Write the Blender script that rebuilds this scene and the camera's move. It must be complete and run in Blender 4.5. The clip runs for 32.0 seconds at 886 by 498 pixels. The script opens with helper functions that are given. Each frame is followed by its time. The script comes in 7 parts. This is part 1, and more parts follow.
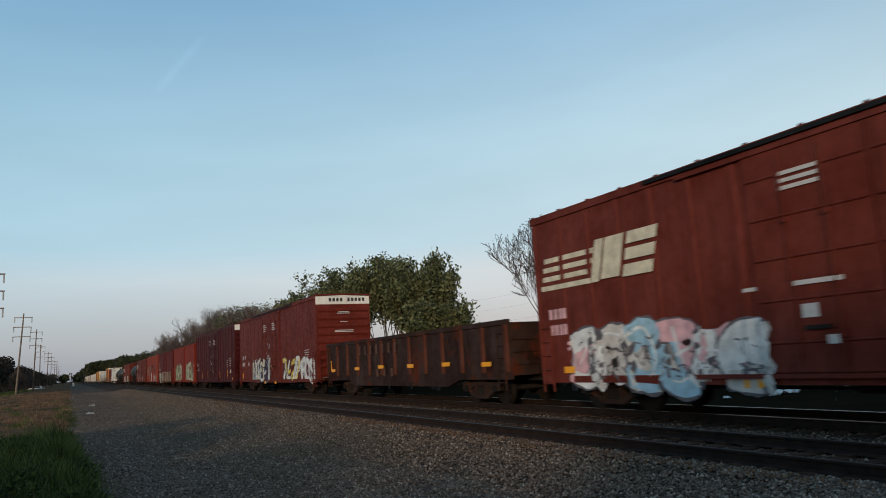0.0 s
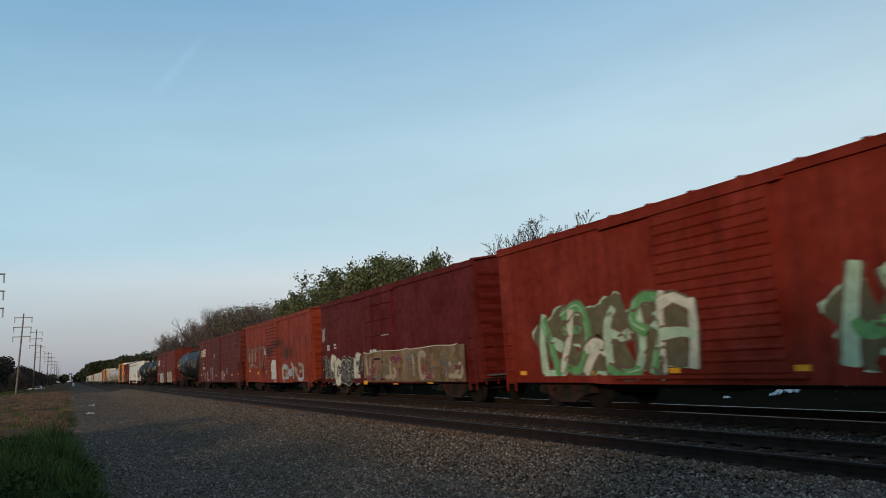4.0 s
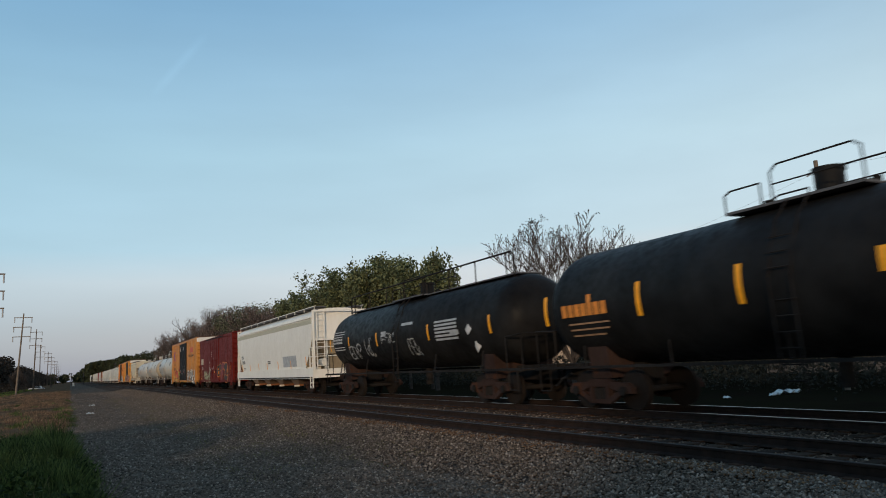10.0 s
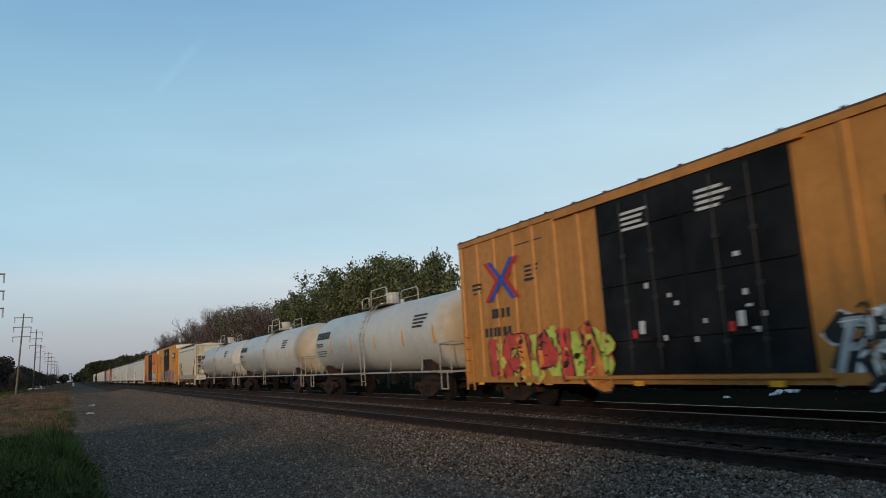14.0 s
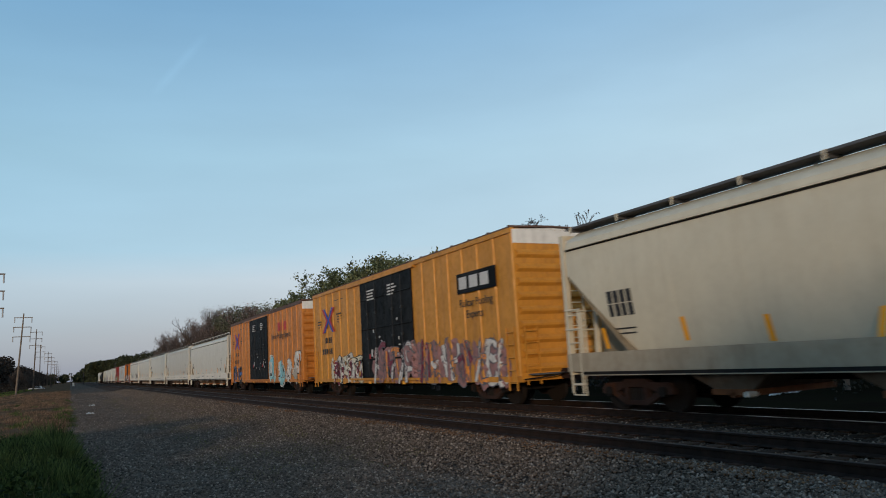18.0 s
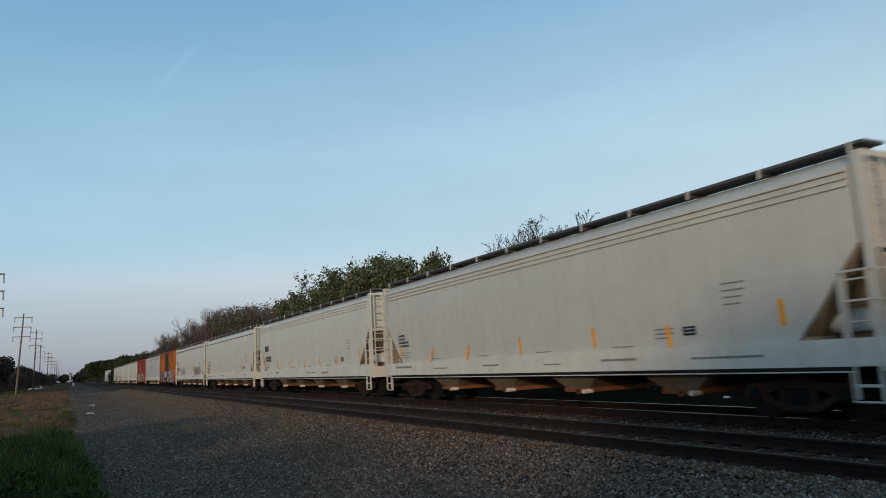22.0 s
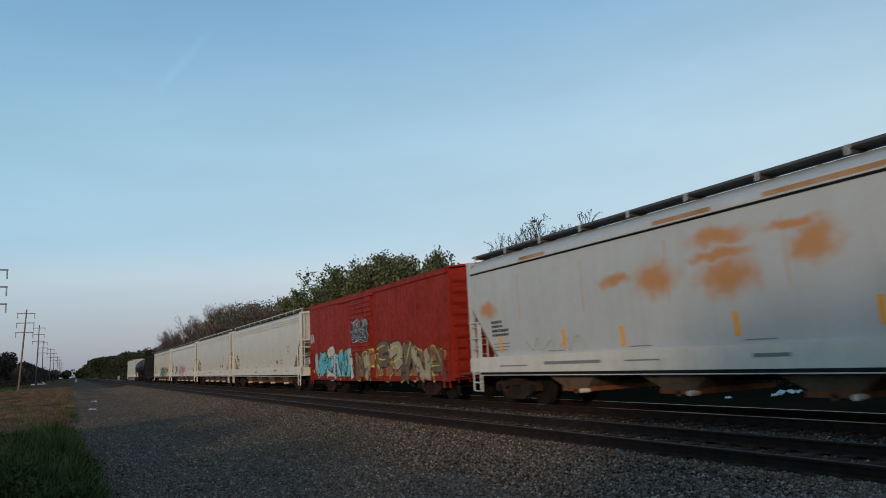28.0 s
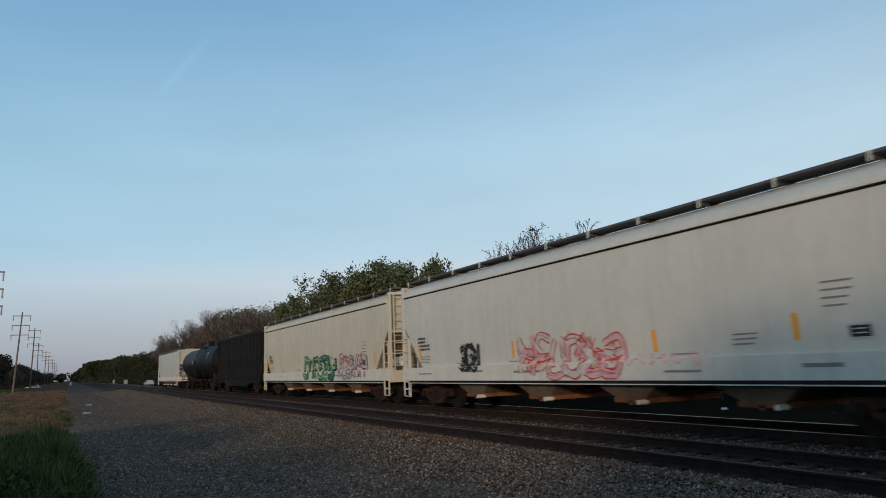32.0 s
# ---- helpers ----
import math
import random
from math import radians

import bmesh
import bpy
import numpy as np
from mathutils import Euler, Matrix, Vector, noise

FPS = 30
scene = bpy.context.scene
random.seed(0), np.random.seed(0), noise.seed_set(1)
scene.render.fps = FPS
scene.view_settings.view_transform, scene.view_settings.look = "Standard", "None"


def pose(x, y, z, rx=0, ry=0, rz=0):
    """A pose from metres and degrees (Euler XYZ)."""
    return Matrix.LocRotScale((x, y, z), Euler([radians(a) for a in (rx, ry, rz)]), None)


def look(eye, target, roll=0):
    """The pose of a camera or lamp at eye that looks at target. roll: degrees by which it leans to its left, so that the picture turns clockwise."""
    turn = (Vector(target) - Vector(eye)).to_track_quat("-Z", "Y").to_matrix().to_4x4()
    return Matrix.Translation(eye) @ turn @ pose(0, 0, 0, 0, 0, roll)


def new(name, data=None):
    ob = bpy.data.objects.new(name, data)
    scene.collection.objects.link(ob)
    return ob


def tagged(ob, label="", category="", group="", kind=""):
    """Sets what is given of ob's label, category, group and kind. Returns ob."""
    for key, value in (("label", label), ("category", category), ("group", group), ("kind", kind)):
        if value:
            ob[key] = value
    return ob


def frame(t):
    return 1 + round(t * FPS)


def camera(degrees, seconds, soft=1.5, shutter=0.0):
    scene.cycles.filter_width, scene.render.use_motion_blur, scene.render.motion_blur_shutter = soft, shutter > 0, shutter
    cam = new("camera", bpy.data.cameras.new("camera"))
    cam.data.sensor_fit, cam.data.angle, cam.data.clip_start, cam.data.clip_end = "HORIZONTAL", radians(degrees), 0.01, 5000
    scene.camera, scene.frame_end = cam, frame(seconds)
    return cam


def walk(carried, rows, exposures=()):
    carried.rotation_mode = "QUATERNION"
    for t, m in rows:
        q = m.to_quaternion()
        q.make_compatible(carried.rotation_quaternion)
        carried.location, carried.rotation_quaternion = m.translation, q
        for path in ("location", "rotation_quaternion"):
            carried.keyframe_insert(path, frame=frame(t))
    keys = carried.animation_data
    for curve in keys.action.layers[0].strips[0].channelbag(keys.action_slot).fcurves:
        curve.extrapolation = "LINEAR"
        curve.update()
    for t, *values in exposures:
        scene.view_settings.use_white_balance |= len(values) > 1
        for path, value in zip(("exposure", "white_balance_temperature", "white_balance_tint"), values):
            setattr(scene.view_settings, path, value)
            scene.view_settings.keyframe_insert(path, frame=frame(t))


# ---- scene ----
# World: x across the tracks, y along them towards the oncoming train, z up from the rail tops.
EYE = (0.0, 0.0, 1.403)
TRACK_NEAR, TRACK_TRAIN = 8.62, 12.41
GROUND = -0.42


def aim(yaw, pitch, roll):
    y, p = radians(yaw), radians(pitch)
    way = Vector((math.sin(y) * math.cos(p), math.cos(y) * math.cos(p), math.sin(p)))
    return look(EYE, Vector(EYE) + way, -roll)


cam = camera(63.35, 32.0, soft=0.95, shutter=0.2)
PATH = [(0.0, 27.60, 8.76, 3.34), (26.5, 27.60, 8.76, 3.34), (27.0, 27.54, 8.77, 3.18), (27.5, 27.42, 8.69, 3.02),
        (28.0, 27.40, 8.65, 2.97), (28.5, 27.36, 8.67, 2.78), (29.0, 27.30, 8.66, 2.43), (29.5, 27.25, 8.72, 2.46),
        (30.0, 27.28, 8.75, 2.50), (30.5, 27.29, 8.78, 2.45), (31.0, 27.39, 8.86, 2.56), (31.5, 27.51, 9.01, 2.48),
        (32.0, 27.61, 9.24, 2.28)]
walk(cam, [(t, aim(a, b, c)) for t, a, b, c in PATH], exposures=[(0.0, 0.0, 6700, 10), (8.0, 0.02, 6650, 10), (14.0, 0.0, 6500, 10), (17.0, -0.06, 6370, 10),
                                                                         (24.0, -0.09, 6340, 10), (32.0, -0.09, 6320, 10)])

# ---- sky and sun: clear evening, the sun low behind the camera's left shoulder ----
world = bpy.data.worlds.new("evening_sky")
scene.world = world
world.use_nodes = True
wn, wl = world.node_tree.nodes, world.node_tree.links
wn.clear()
sky = wn.new("ShaderNodeTexSky")
sky.sky_type, sky.sun_disc = "NISHITA", False
sky.sun_elevation, sky.sun_rotation = radians(8.5), radians(217.0)
sky.air_density, sky.dust_density, sky.ozone_density = 1.0, 1.0, 2.0
scaled_sky = wn.new("ShaderNodeVectorMath")
scaled_sky.operation = "SCALE"
scaled_sky.inputs["Scale"].default_value = 0.15
wl.new(sky.outputs[0], scaled_sky.inputs[0])
# thin evening haze: pale and lilac at the horizon, blue higher up, faintly streaked
coords = wn.new("ShaderNodeTexCoord")
split = wn.new("ShaderNodeSeparateXYZ")
wl.new(coords.outputs["Generated"], split.inputs[0])
haze = wn.new("ShaderNodeValToRGB")
haze.color_ramp.elements[0].position, haze.color_ramp.elements[0].color = 0.0, (0.34, 0.34, 0.43, 1)
haze.color_ramp.elements[1].position, haze.color_ramp.elements[1].color = 1.0, (0.13, 0.27, 0.46, 1)
for where, colour in ((0.05, (0.475, 0.455, 0.52)), (0.12, (0.61, 0.635, 0.68)), (0.16, (0.495, 0.645, 0.735)), (0.28, (0.445, 0.64, 0.745)), (0.47, (0.245, 0.455, 0.66))):
    e = haze.color_ramp.elements.new(where)
    e.color = (*colour, 1)
wl.new(split.outputs["Z"], haze.inputs[0])
wisp_map = wn.new("ShaderNodeMapping")
wisp_map.inputs["Scale"].default_value = (1.0, 1.6, 5.0)
wisp_map.inputs["Rotation"].default_value = (0.2, 0.3, 0.4)
wl.new(coords.outputs["Generated"], wisp_map.inputs["Vector"])
wisp = wn.new("ShaderNodeTexNoise")
wisp.inputs["Scale"].default_value, wisp.inputs["Detail"].default_value = 2.2, 6.0
wl.new(wisp_map.outputs[0], wisp.inputs["Vector"])
wisp_range = wn.new("ShaderNodeMapRange")
wisp_range.inputs["From Min"].default_value, wisp_range.inputs["From Max"].default_value = 0.35, 0.75
wisp_range.inputs["To Min"].default_value, wisp_range.inputs["To Max"].default_value = 1.07, 1.19
wl.new(wisp.outputs["Fac"], wisp_range.inputs["Value"])
veil = wn.new("ShaderNodeVectorMath")
veil.operation = "SCALE"
wl.new(haze.outputs[0], veil.inputs[0])
# one short vapour trail
trail = None
for way, low, high, flip in (((0.8095, 0.1404, -0.5701), 0.0, 0.0075, True), ((0.1157, 0.9138, 0.3894), 0.9984, 0.99985, False)):
    dot = wn.new("ShaderNodeVectorMath")
    dot.operation = "DOT_PRODUCT"
    dot.inputs[1].default_value = way
    wl.new(coords.outputs["Generated"], dot.inputs[0])
    size = wn.new("ShaderNodeMath")
    size.operation = "ABSOLUTE"
    wl.new(dot.outputs["Value"], size.inputs[0])
    fade = wn.new("ShaderNodeMapRange")
    fade.inputs["From Min"].default_value, fade.inputs["From Max"].default_value = (high, low) if flip else (low, high)
    wl.new(size.outputs[0], fade.inputs["Value"])
    if trail is None:
        trail = fade.outputs[0]
    else:
        both = wn.new("ShaderNodeMath")
        both.operation = "MULTIPLY"
        wl.new(trail, both.inputs[0])
        wl.new(fade.outputs[0], both.inputs[1])
        trail = both.outputs[0]
puff = wn.new("ShaderNodeMath")
puff.operation = "MULTIPLY_ADD"
puff.inputs[1].default_value = 0.08
wl.new(trail, puff.inputs[0])
wl.new(wisp_range.outputs[0], puff.inputs[2])
# the haze is warmer and a little brighter towards the south-east
lean = wn.new("ShaderNodeVectorMath")
lean.operation = "DOT_PRODUCT"
lean.inputs[1].default_value = (0.15, -0.079, 0.0)
wl.new(coords.outputs["Generated"], lean.inputs[0])
lean_up = wn.new("ShaderNodeVectorMath")
lean_up.operation = "MULTIPLY_ADD"
lean_up.inputs[1].default_value, lean_up.inputs[2].default_value = (2.1, 0.85, 0.25), (1, 1, 1)
wl.new(lean.outputs["Value"], lean_up.inputs[0])
wl.new(puff.outputs[0], veil.inputs["Scale"])
tinted = wn.new("ShaderNodeVectorMath")
tinted.operation = "MULTIPLY"
wl.new(veil.outputs[0], tinted.inputs[0])
wl.new(lean_up.outputs[0], tinted.inputs[1])
blend = wn.new("ShaderNodeMix")
blend.data_type = "RGBA"
blend.inputs["Factor"].default_value = 0.78
wl.new(scaled_sky.outputs[0], blend.inputs["A"])
wl.new(tinted.outputs[0], blend.inputs["B"])
background = wn.new("ShaderNodeBackground")
background.inputs["Strength"].default_value = 1.0
world_out = wn.new("ShaderNodeOutputWorld")
wl.new(blend.outputs["Result"], background.inputs["Color"])
wl.new(background.outputs[0], world_out.inputs["Surface"])

sun = new("sun", bpy.data.lights.new("sun", "SUN"))
sun.data.energy, sun.data.angle, sun.data.color = 1.9, radians(2.5), (1.0, 0.76, 0.52)
sun.matrix_world = look((-60, -80, 15.0), (0, 0, 0))


# ---- materials ----
def nodes_of(name):
    m = bpy.data.materials.new(name)
    m.use_nodes = True
    nt = m.node_tree
    return m, nt.nodes, nt.links, nt.nodes["Principled BSDF"]


def mixed(nodes, links, factor, a, b, blend="MIX"):
    n = nodes.new("ShaderNodeMix")
    n.data_type, n.blend_type = "RGBA", blend
    for socket, value in ((n.inputs["Factor"], factor), (n.inputs["A"], a), (n.inputs["B"], b)):
        if isinstance(value, (int, float)):
            socket.default_value = value
        elif isinstance(value, tuple):
            socket.default_value = (*value, 1) if len(value) == 3 else value
        else:
            links.new(value, socket)
    return n.outputs["Result"]


def noise_ramp(nodes, links, vector, scale, low, high, detail=5.0, rough=0.6, stretch=None):
    if stretch:
        mp = nodes.new("ShaderNodeMapping")
        mp.inputs["Scale"].default_value = stretch
        links.new(vector, mp.inputs["Vector"])
        vector = mp.outputs["Vector"]
    n = nodes.new("ShaderNodeTexNoise")
    n.inputs["Scale"].default_value, n.inputs["Detail"].default_value, n.inputs["Roughness"].default_value = scale, detail, rough
    links.new(vector, n.inputs["Vector"])
    r = nodes.new("ShaderNodeMapRange")
    r.inputs["From Min"].default_value, r.inputs["From Max"].default_value = low, high
    links.new(n.outputs["Fac"], r.inputs["Value"])
    return r.outputs["Result"]


def paint(name, base, rough=0.55, fade=0.25, dirt=(0.05, 0.04, 0.035), dirty=0.5, rust=(0.16, 0.055, 0.02), rusty=0.0,
          rust_scale=1.1, metal=0.0, bump=0.15, spec=0.22, stains=(), stain=(0.46, 0.17, 0.025)):
    """Weathered paint: faded clouds, rain streaks of dirt, patches of rust and a fine orange-peel relief."""
    m, nodes, links, bsdf = nodes_of(name)
    tc = nodes.new("ShaderNodeTexCoord")
    vec = tc.outputs["Object"]
    pale = tuple(min(1, c * (1 + fade) + 0.05 * fade) for c in base)
    deep = tuple(c * (1 - 0.6 * fade) for c in base)
    col = mixed(nodes, links, noise_ramp(nodes, links, vec, 0.7, 0.3, 0.7), deep, pale)
    streak = noise_ramp(nodes, links, vec, 2.2, 0.48, 0.85, detail=6, stretch=(1.6, 1.6, 0.16))
    grime = noise_ramp(nodes, links, vec, 5.0, 0.42, 0.75, detail=8)
    for fac, amount in ((streak, dirty), (grime, dirty * 0.5)):
        mul = nodes.new("ShaderNodeMath")
        mul.operation = "MULTIPLY"
        links.new(fac, mul.inputs[0])
        mul.inputs[1].default_value = amount
        col = mixed(nodes, links, mul.outputs[0], col, dirt)
    if rusty > 0:
        spots = noise_ramp(nodes, links, vec, rust_scale, 0.68 - 0.25 * rusty, 0.74 - 0.2 * rusty, detail=9, rough=0.68)
        col = mixed(nodes, links, spots, col, rust)
    if stains:
        # soft-edged stains, each (y, z, half width, half height)
        wob = nodes.new("ShaderNodeTexNoise")
        wob.inputs["Scale"].default_value, wob.inputs["Detail"].default_value = 2.6, 5.0
        links.new(vec, wob.inputs["Vector"])
        shift = nodes.new("ShaderNodeVectorMath")
        shift.operation = "MULTIPLY_ADD"
        links.new(wob.outputs["Color"], shift.inputs[0])
        shift.inputs[1].default_value = (0, 0.9, 0.45)
        links.new(vec, shift.inputs[2])
        most = None
        for y, z, wy, wz in stains:
            off = nodes.new("ShaderNodeVectorMath")
            off.operation = "MULTIPLY_ADD"
            links.new(shift.outputs[0], off.inputs[0])
            off.inputs[1].default_value = (0, 1 / wy, 1 / wz)
            off.inputs[2].default_value = (0, -(y + 0.45) / wy, -(z + 0.225) / wz)
            size = nodes.new("ShaderNodeVectorMath")
            size.operation = "LENGTH"
            links.new(off.outputs[0], size.inputs[0])
            fade_in = nodes.new("ShaderNodeMapRange")
            fade_in.interpolation_type = "SMOOTHSTEP"
            fade_in.inputs["From Min"].default_value, fade_in.inputs["From Max"].default_value = 1.35, 0.3
            fade_in.inputs["To Max"].default_value = 0.85
            links.new(size.outputs["Value"], fade_in.inputs["Value"])
            if most is None:
                most = fade_in.outputs[0]
            else:
                larger = nodes.new("ShaderNodeMath")
                larger.operation = "MAXIMUM"
                links.new(most, larger.inputs[0])
                links.new(fade_in.outputs[0], larger.inputs[1])
                most = larger.outputs[0]
        col = mixed(nodes, links, most, col, stain)
    links.new(col, bsdf.inputs["Base Color"])
    rr = nodes.new("ShaderNodeMapRange")
    rr.inputs["To Min"].default_value, rr.inputs["To Max"].default_value = rough - 0.1, min(1, rough + 0.18)
    links.new(grime, rr.inputs["Value"])
    links.new(rr.outputs["Result"], bsdf.inputs["Roughness"])
    bsdf.inputs["Metallic"].default_value = metal
    bsdf.inputs["Specular IOR Level"].default_value = spec
    fine = nodes.new("ShaderNodeTexNoise")
    fine.inputs["Scale"].default_value, fine.inputs["Detail"].default_value = 9.0, 6.0
    links.new(vec, fine.inputs["Vector"])
    b = nodes.new("ShaderNodeBump")
    b.inputs["Strength"].default_value, b.inputs["Distance"].default_value = bump, 0.02
    links.new(fine.outputs["Fac"], b.inputs["Height"])
    links.new(b.outputs["Normal"], bsdf.inputs["Normal"])
    return m


def plain(name, base, rough=0.6, metal=0.0, vary=0.2, scale=12.0, spread=0.0):
    """Small things: one colour with grain; spread varies it from piece to piece."""
    m, nodes, links, bsdf = nodes_of(name)
    tc = nodes.new("ShaderNodeTexCoord")
    col = mixed(nodes, links, noise_ramp(nodes, links, tc.outputs["Object"], scale, 0.3, 0.7),
                tuple(c * (1 - vary) for c in base), tuple(min(1, c * (1 + vary)) for c in base))
    if spread:
        info = nodes.new("ShaderNodeObjectInfo")
        col = mixed(nodes, links, info.outputs["Random"], col, tuple(c * (1 - spread) for c in base))
    links.new(col, bsdf.inputs["Base Color"])
    bsdf.inputs["Roughness"].default_value, bsdf.inputs["Metallic"].default_value = rough, metal
    bsdf.inputs["Specular IOR Level"].default_value = 0.2
    return m


def islands(name, low, high, rough=0.9, spec=0.3, bright=None):
    """Pieces of one mesh, each of its own shade between two colours."""
    m, nodes, links, bsdf = nodes_of(name)
    geo = nodes.new("ShaderNodeNewGeometry")
    col = mixed(nodes, links, geo.outputs["Random Per Island"], low, high)
    if bright:
        few = nodes.new("ShaderNodeMapRange")
        few.inputs["From Min"].default_value, few.inputs["From Max"].default_value = 0.88, 1.0
        links.new(geo.outputs["Random Per Island"], few.inputs["Value"])
        col = mixed(nodes, links, few.outputs[0], col, bright)
    links.new(col, bsdf.inputs["Base Color"])
    bsdf.inputs["Roughness"].default_value = rough
    bsdf.inputs["Specular IOR Level"].default_value = spec
    return m


def leaves(name, low, high):
    m = islands(name, low, high, 0.7, 0.1)
    nodes, links = m.node_tree.nodes, m.node_tree.links
    bsdf = nodes["Principled BSDF"]
    tr = nodes.new("ShaderNodeBsdfTranslucent")
    mix = nodes.new("ShaderNodeMixShader")
    mix.inputs[0].default_value = 0.35
    src = bsdf.inputs["Base Color"].links[0].from_socket
    tc = nodes.new("ShaderNodeTexCoord")
    patch = noise_ramp(nodes, links, tc.outputs["Object"], 1.1, 0.32, 0.68, detail=3)
    lift = nodes.new("ShaderNodeMapRange")
    lift.inputs["To Min"].default_value, lift.inputs["To Max"].default_value = 0.55, 1.35
    links.new(patch, lift.inputs["Value"])
    shade = nodes.new("ShaderNodeVectorMath")
    shade.operation = "SCALE"
    links.new(src, shade.inputs[0])
    links.new(lift.outputs[0], shade.inputs["Scale"])
    src = shade.outputs[0]
    links.new(src, bsdf.inputs["Base Color"])
    links.new(src, tr.inputs["Color"])
    links.new(bsdf.outputs[0], mix.inputs[1])
    links.new(tr.outputs[0], mix.inputs[2])
    links.new(mix.outputs[0], nodes["Material Output"].inputs["Surface"])
    return m


def ground_material(name, colours, scales, bump=0.6, distance=0.04, voronoi=0.0):
    m, nodes, links, bsdf = nodes_of(name)
    tc = nodes.new("ShaderNodeTexCoord")
    vec = tc.outputs["Object"]
    col = mixed(nodes, links, noise_ramp(nodes, links, vec, scales[0], 0.35, 0.65), colours[0], colours[1])
    col = mixed(nodes, links, noise_ramp(nodes, links, vec, scales[1], 0.45, 0.7), col, colours[2])
    fine = nodes.new("ShaderNodeTexNoise")
    fine.inputs["Scale"].default_value, fine.inputs["Detail"].default_value = scales[2], 8.0
    links.new(vec, fine.inputs["Vector"])
    height = fine.outputs["Fac"]
    if voronoi:
        v = nodes.new("ShaderNodeTexVoronoi")
        v.inputs["Scale"].default_value = voronoi
        links.new(vec, v.inputs["Vector"])
        hsv = nodes.new("ShaderNodeSeparateColor")
        links.new(v.outputs["Color"], hsv.inputs["Color"])
        shade = nodes.new("ShaderNodeMapRange")
        shade.inputs["To Min"].default_value, shade.inputs["To Max"].default_value = 0.45, 1.7
        links.new(hsv.outputs[0], shade.inputs["Value"])
        scaled = nodes.new("ShaderNodeVectorMath")
        scaled.operation = "SCALE"
        links.new(col, scaled.inputs[0])
        links.new(shade.outputs["Result"], scaled.inputs["Scale"])
        col = scaled.outputs[0]
        height = v.outputs["Distance"]
    links.new(col, bsdf.inputs["Base Color"])
    bsdf.inputs["Roughness"].default_value = 0.95
    bsdf.inputs["Specular IOR Level"].default_value = 0.0
    b = nodes.new("ShaderNodeBump")
    b.inputs["Strength"].default_value, b.inputs["Distance"].default_value = bump, distance
    links.new(height, b.inputs["Height"])
    links.new(b.outputs["Normal"], bsdf.inputs["Normal"])
    return m


STEEL_DARK = paint("undercarriage_steel", (0.009, 0.0075, 0.007), 0.85, 0.3, dirt=(0.022, 0.014, 0.010), dirty=0.6, spec=0.1)
STEEL_RUST = paint("rusty_cast_steel", (0.030, 0.014, 0.010), 0.9, 0.3, dirt=(0.014, 0.010, 0.008), dirty=0.6, rusty=0.42, rust=(0.070, 0.026, 0.012), spec=0.1)
WHEEL = plain("wheel_steel", (0.014, 0.010, 0.008), 0.8, 0.0)
RAIL_SIDE = plain("rusty_rail", (0.019, 0.0105, 0.0075), 0.9, 0.0, 0.4, 6)
RAIL_TOP = plain("polished_rail_head", (0.30, 0.29, 0.28), 0.36, 1.0, 0.1, 3)
RAIL_DULL = plain("dull_rail_head", (0.045, 0.036, 0.032), 0.6, 0.4, 0.3, 3)
TIE = plain("creosoted_wood", (0.044, 0.026, 0.017), 0.9, 0, 0.5, 9, spread=0.5)
PLATE_RUST = plain("rusty_tie_plate", (0.046, 0.021, 0.011), 0.9, 0, 0.5, 20)
YELLOW_TAPE = plain("yellow_reflector", (0.88, 0.36, 0.02), 0.35, 0, 0.1)
WHITE_MARK = plain("white_stencil", (0.52, 0.50, 0.48), 0.6, 0, 0.12)
BLACK_MARK = plain("black_stencil", (0.03, 0.03, 0.032), 0.6, 0, 0.2)
GRATING = plain("galvanised_grating", (0.085, 0.085, 0.09), 0.6, 0.0)


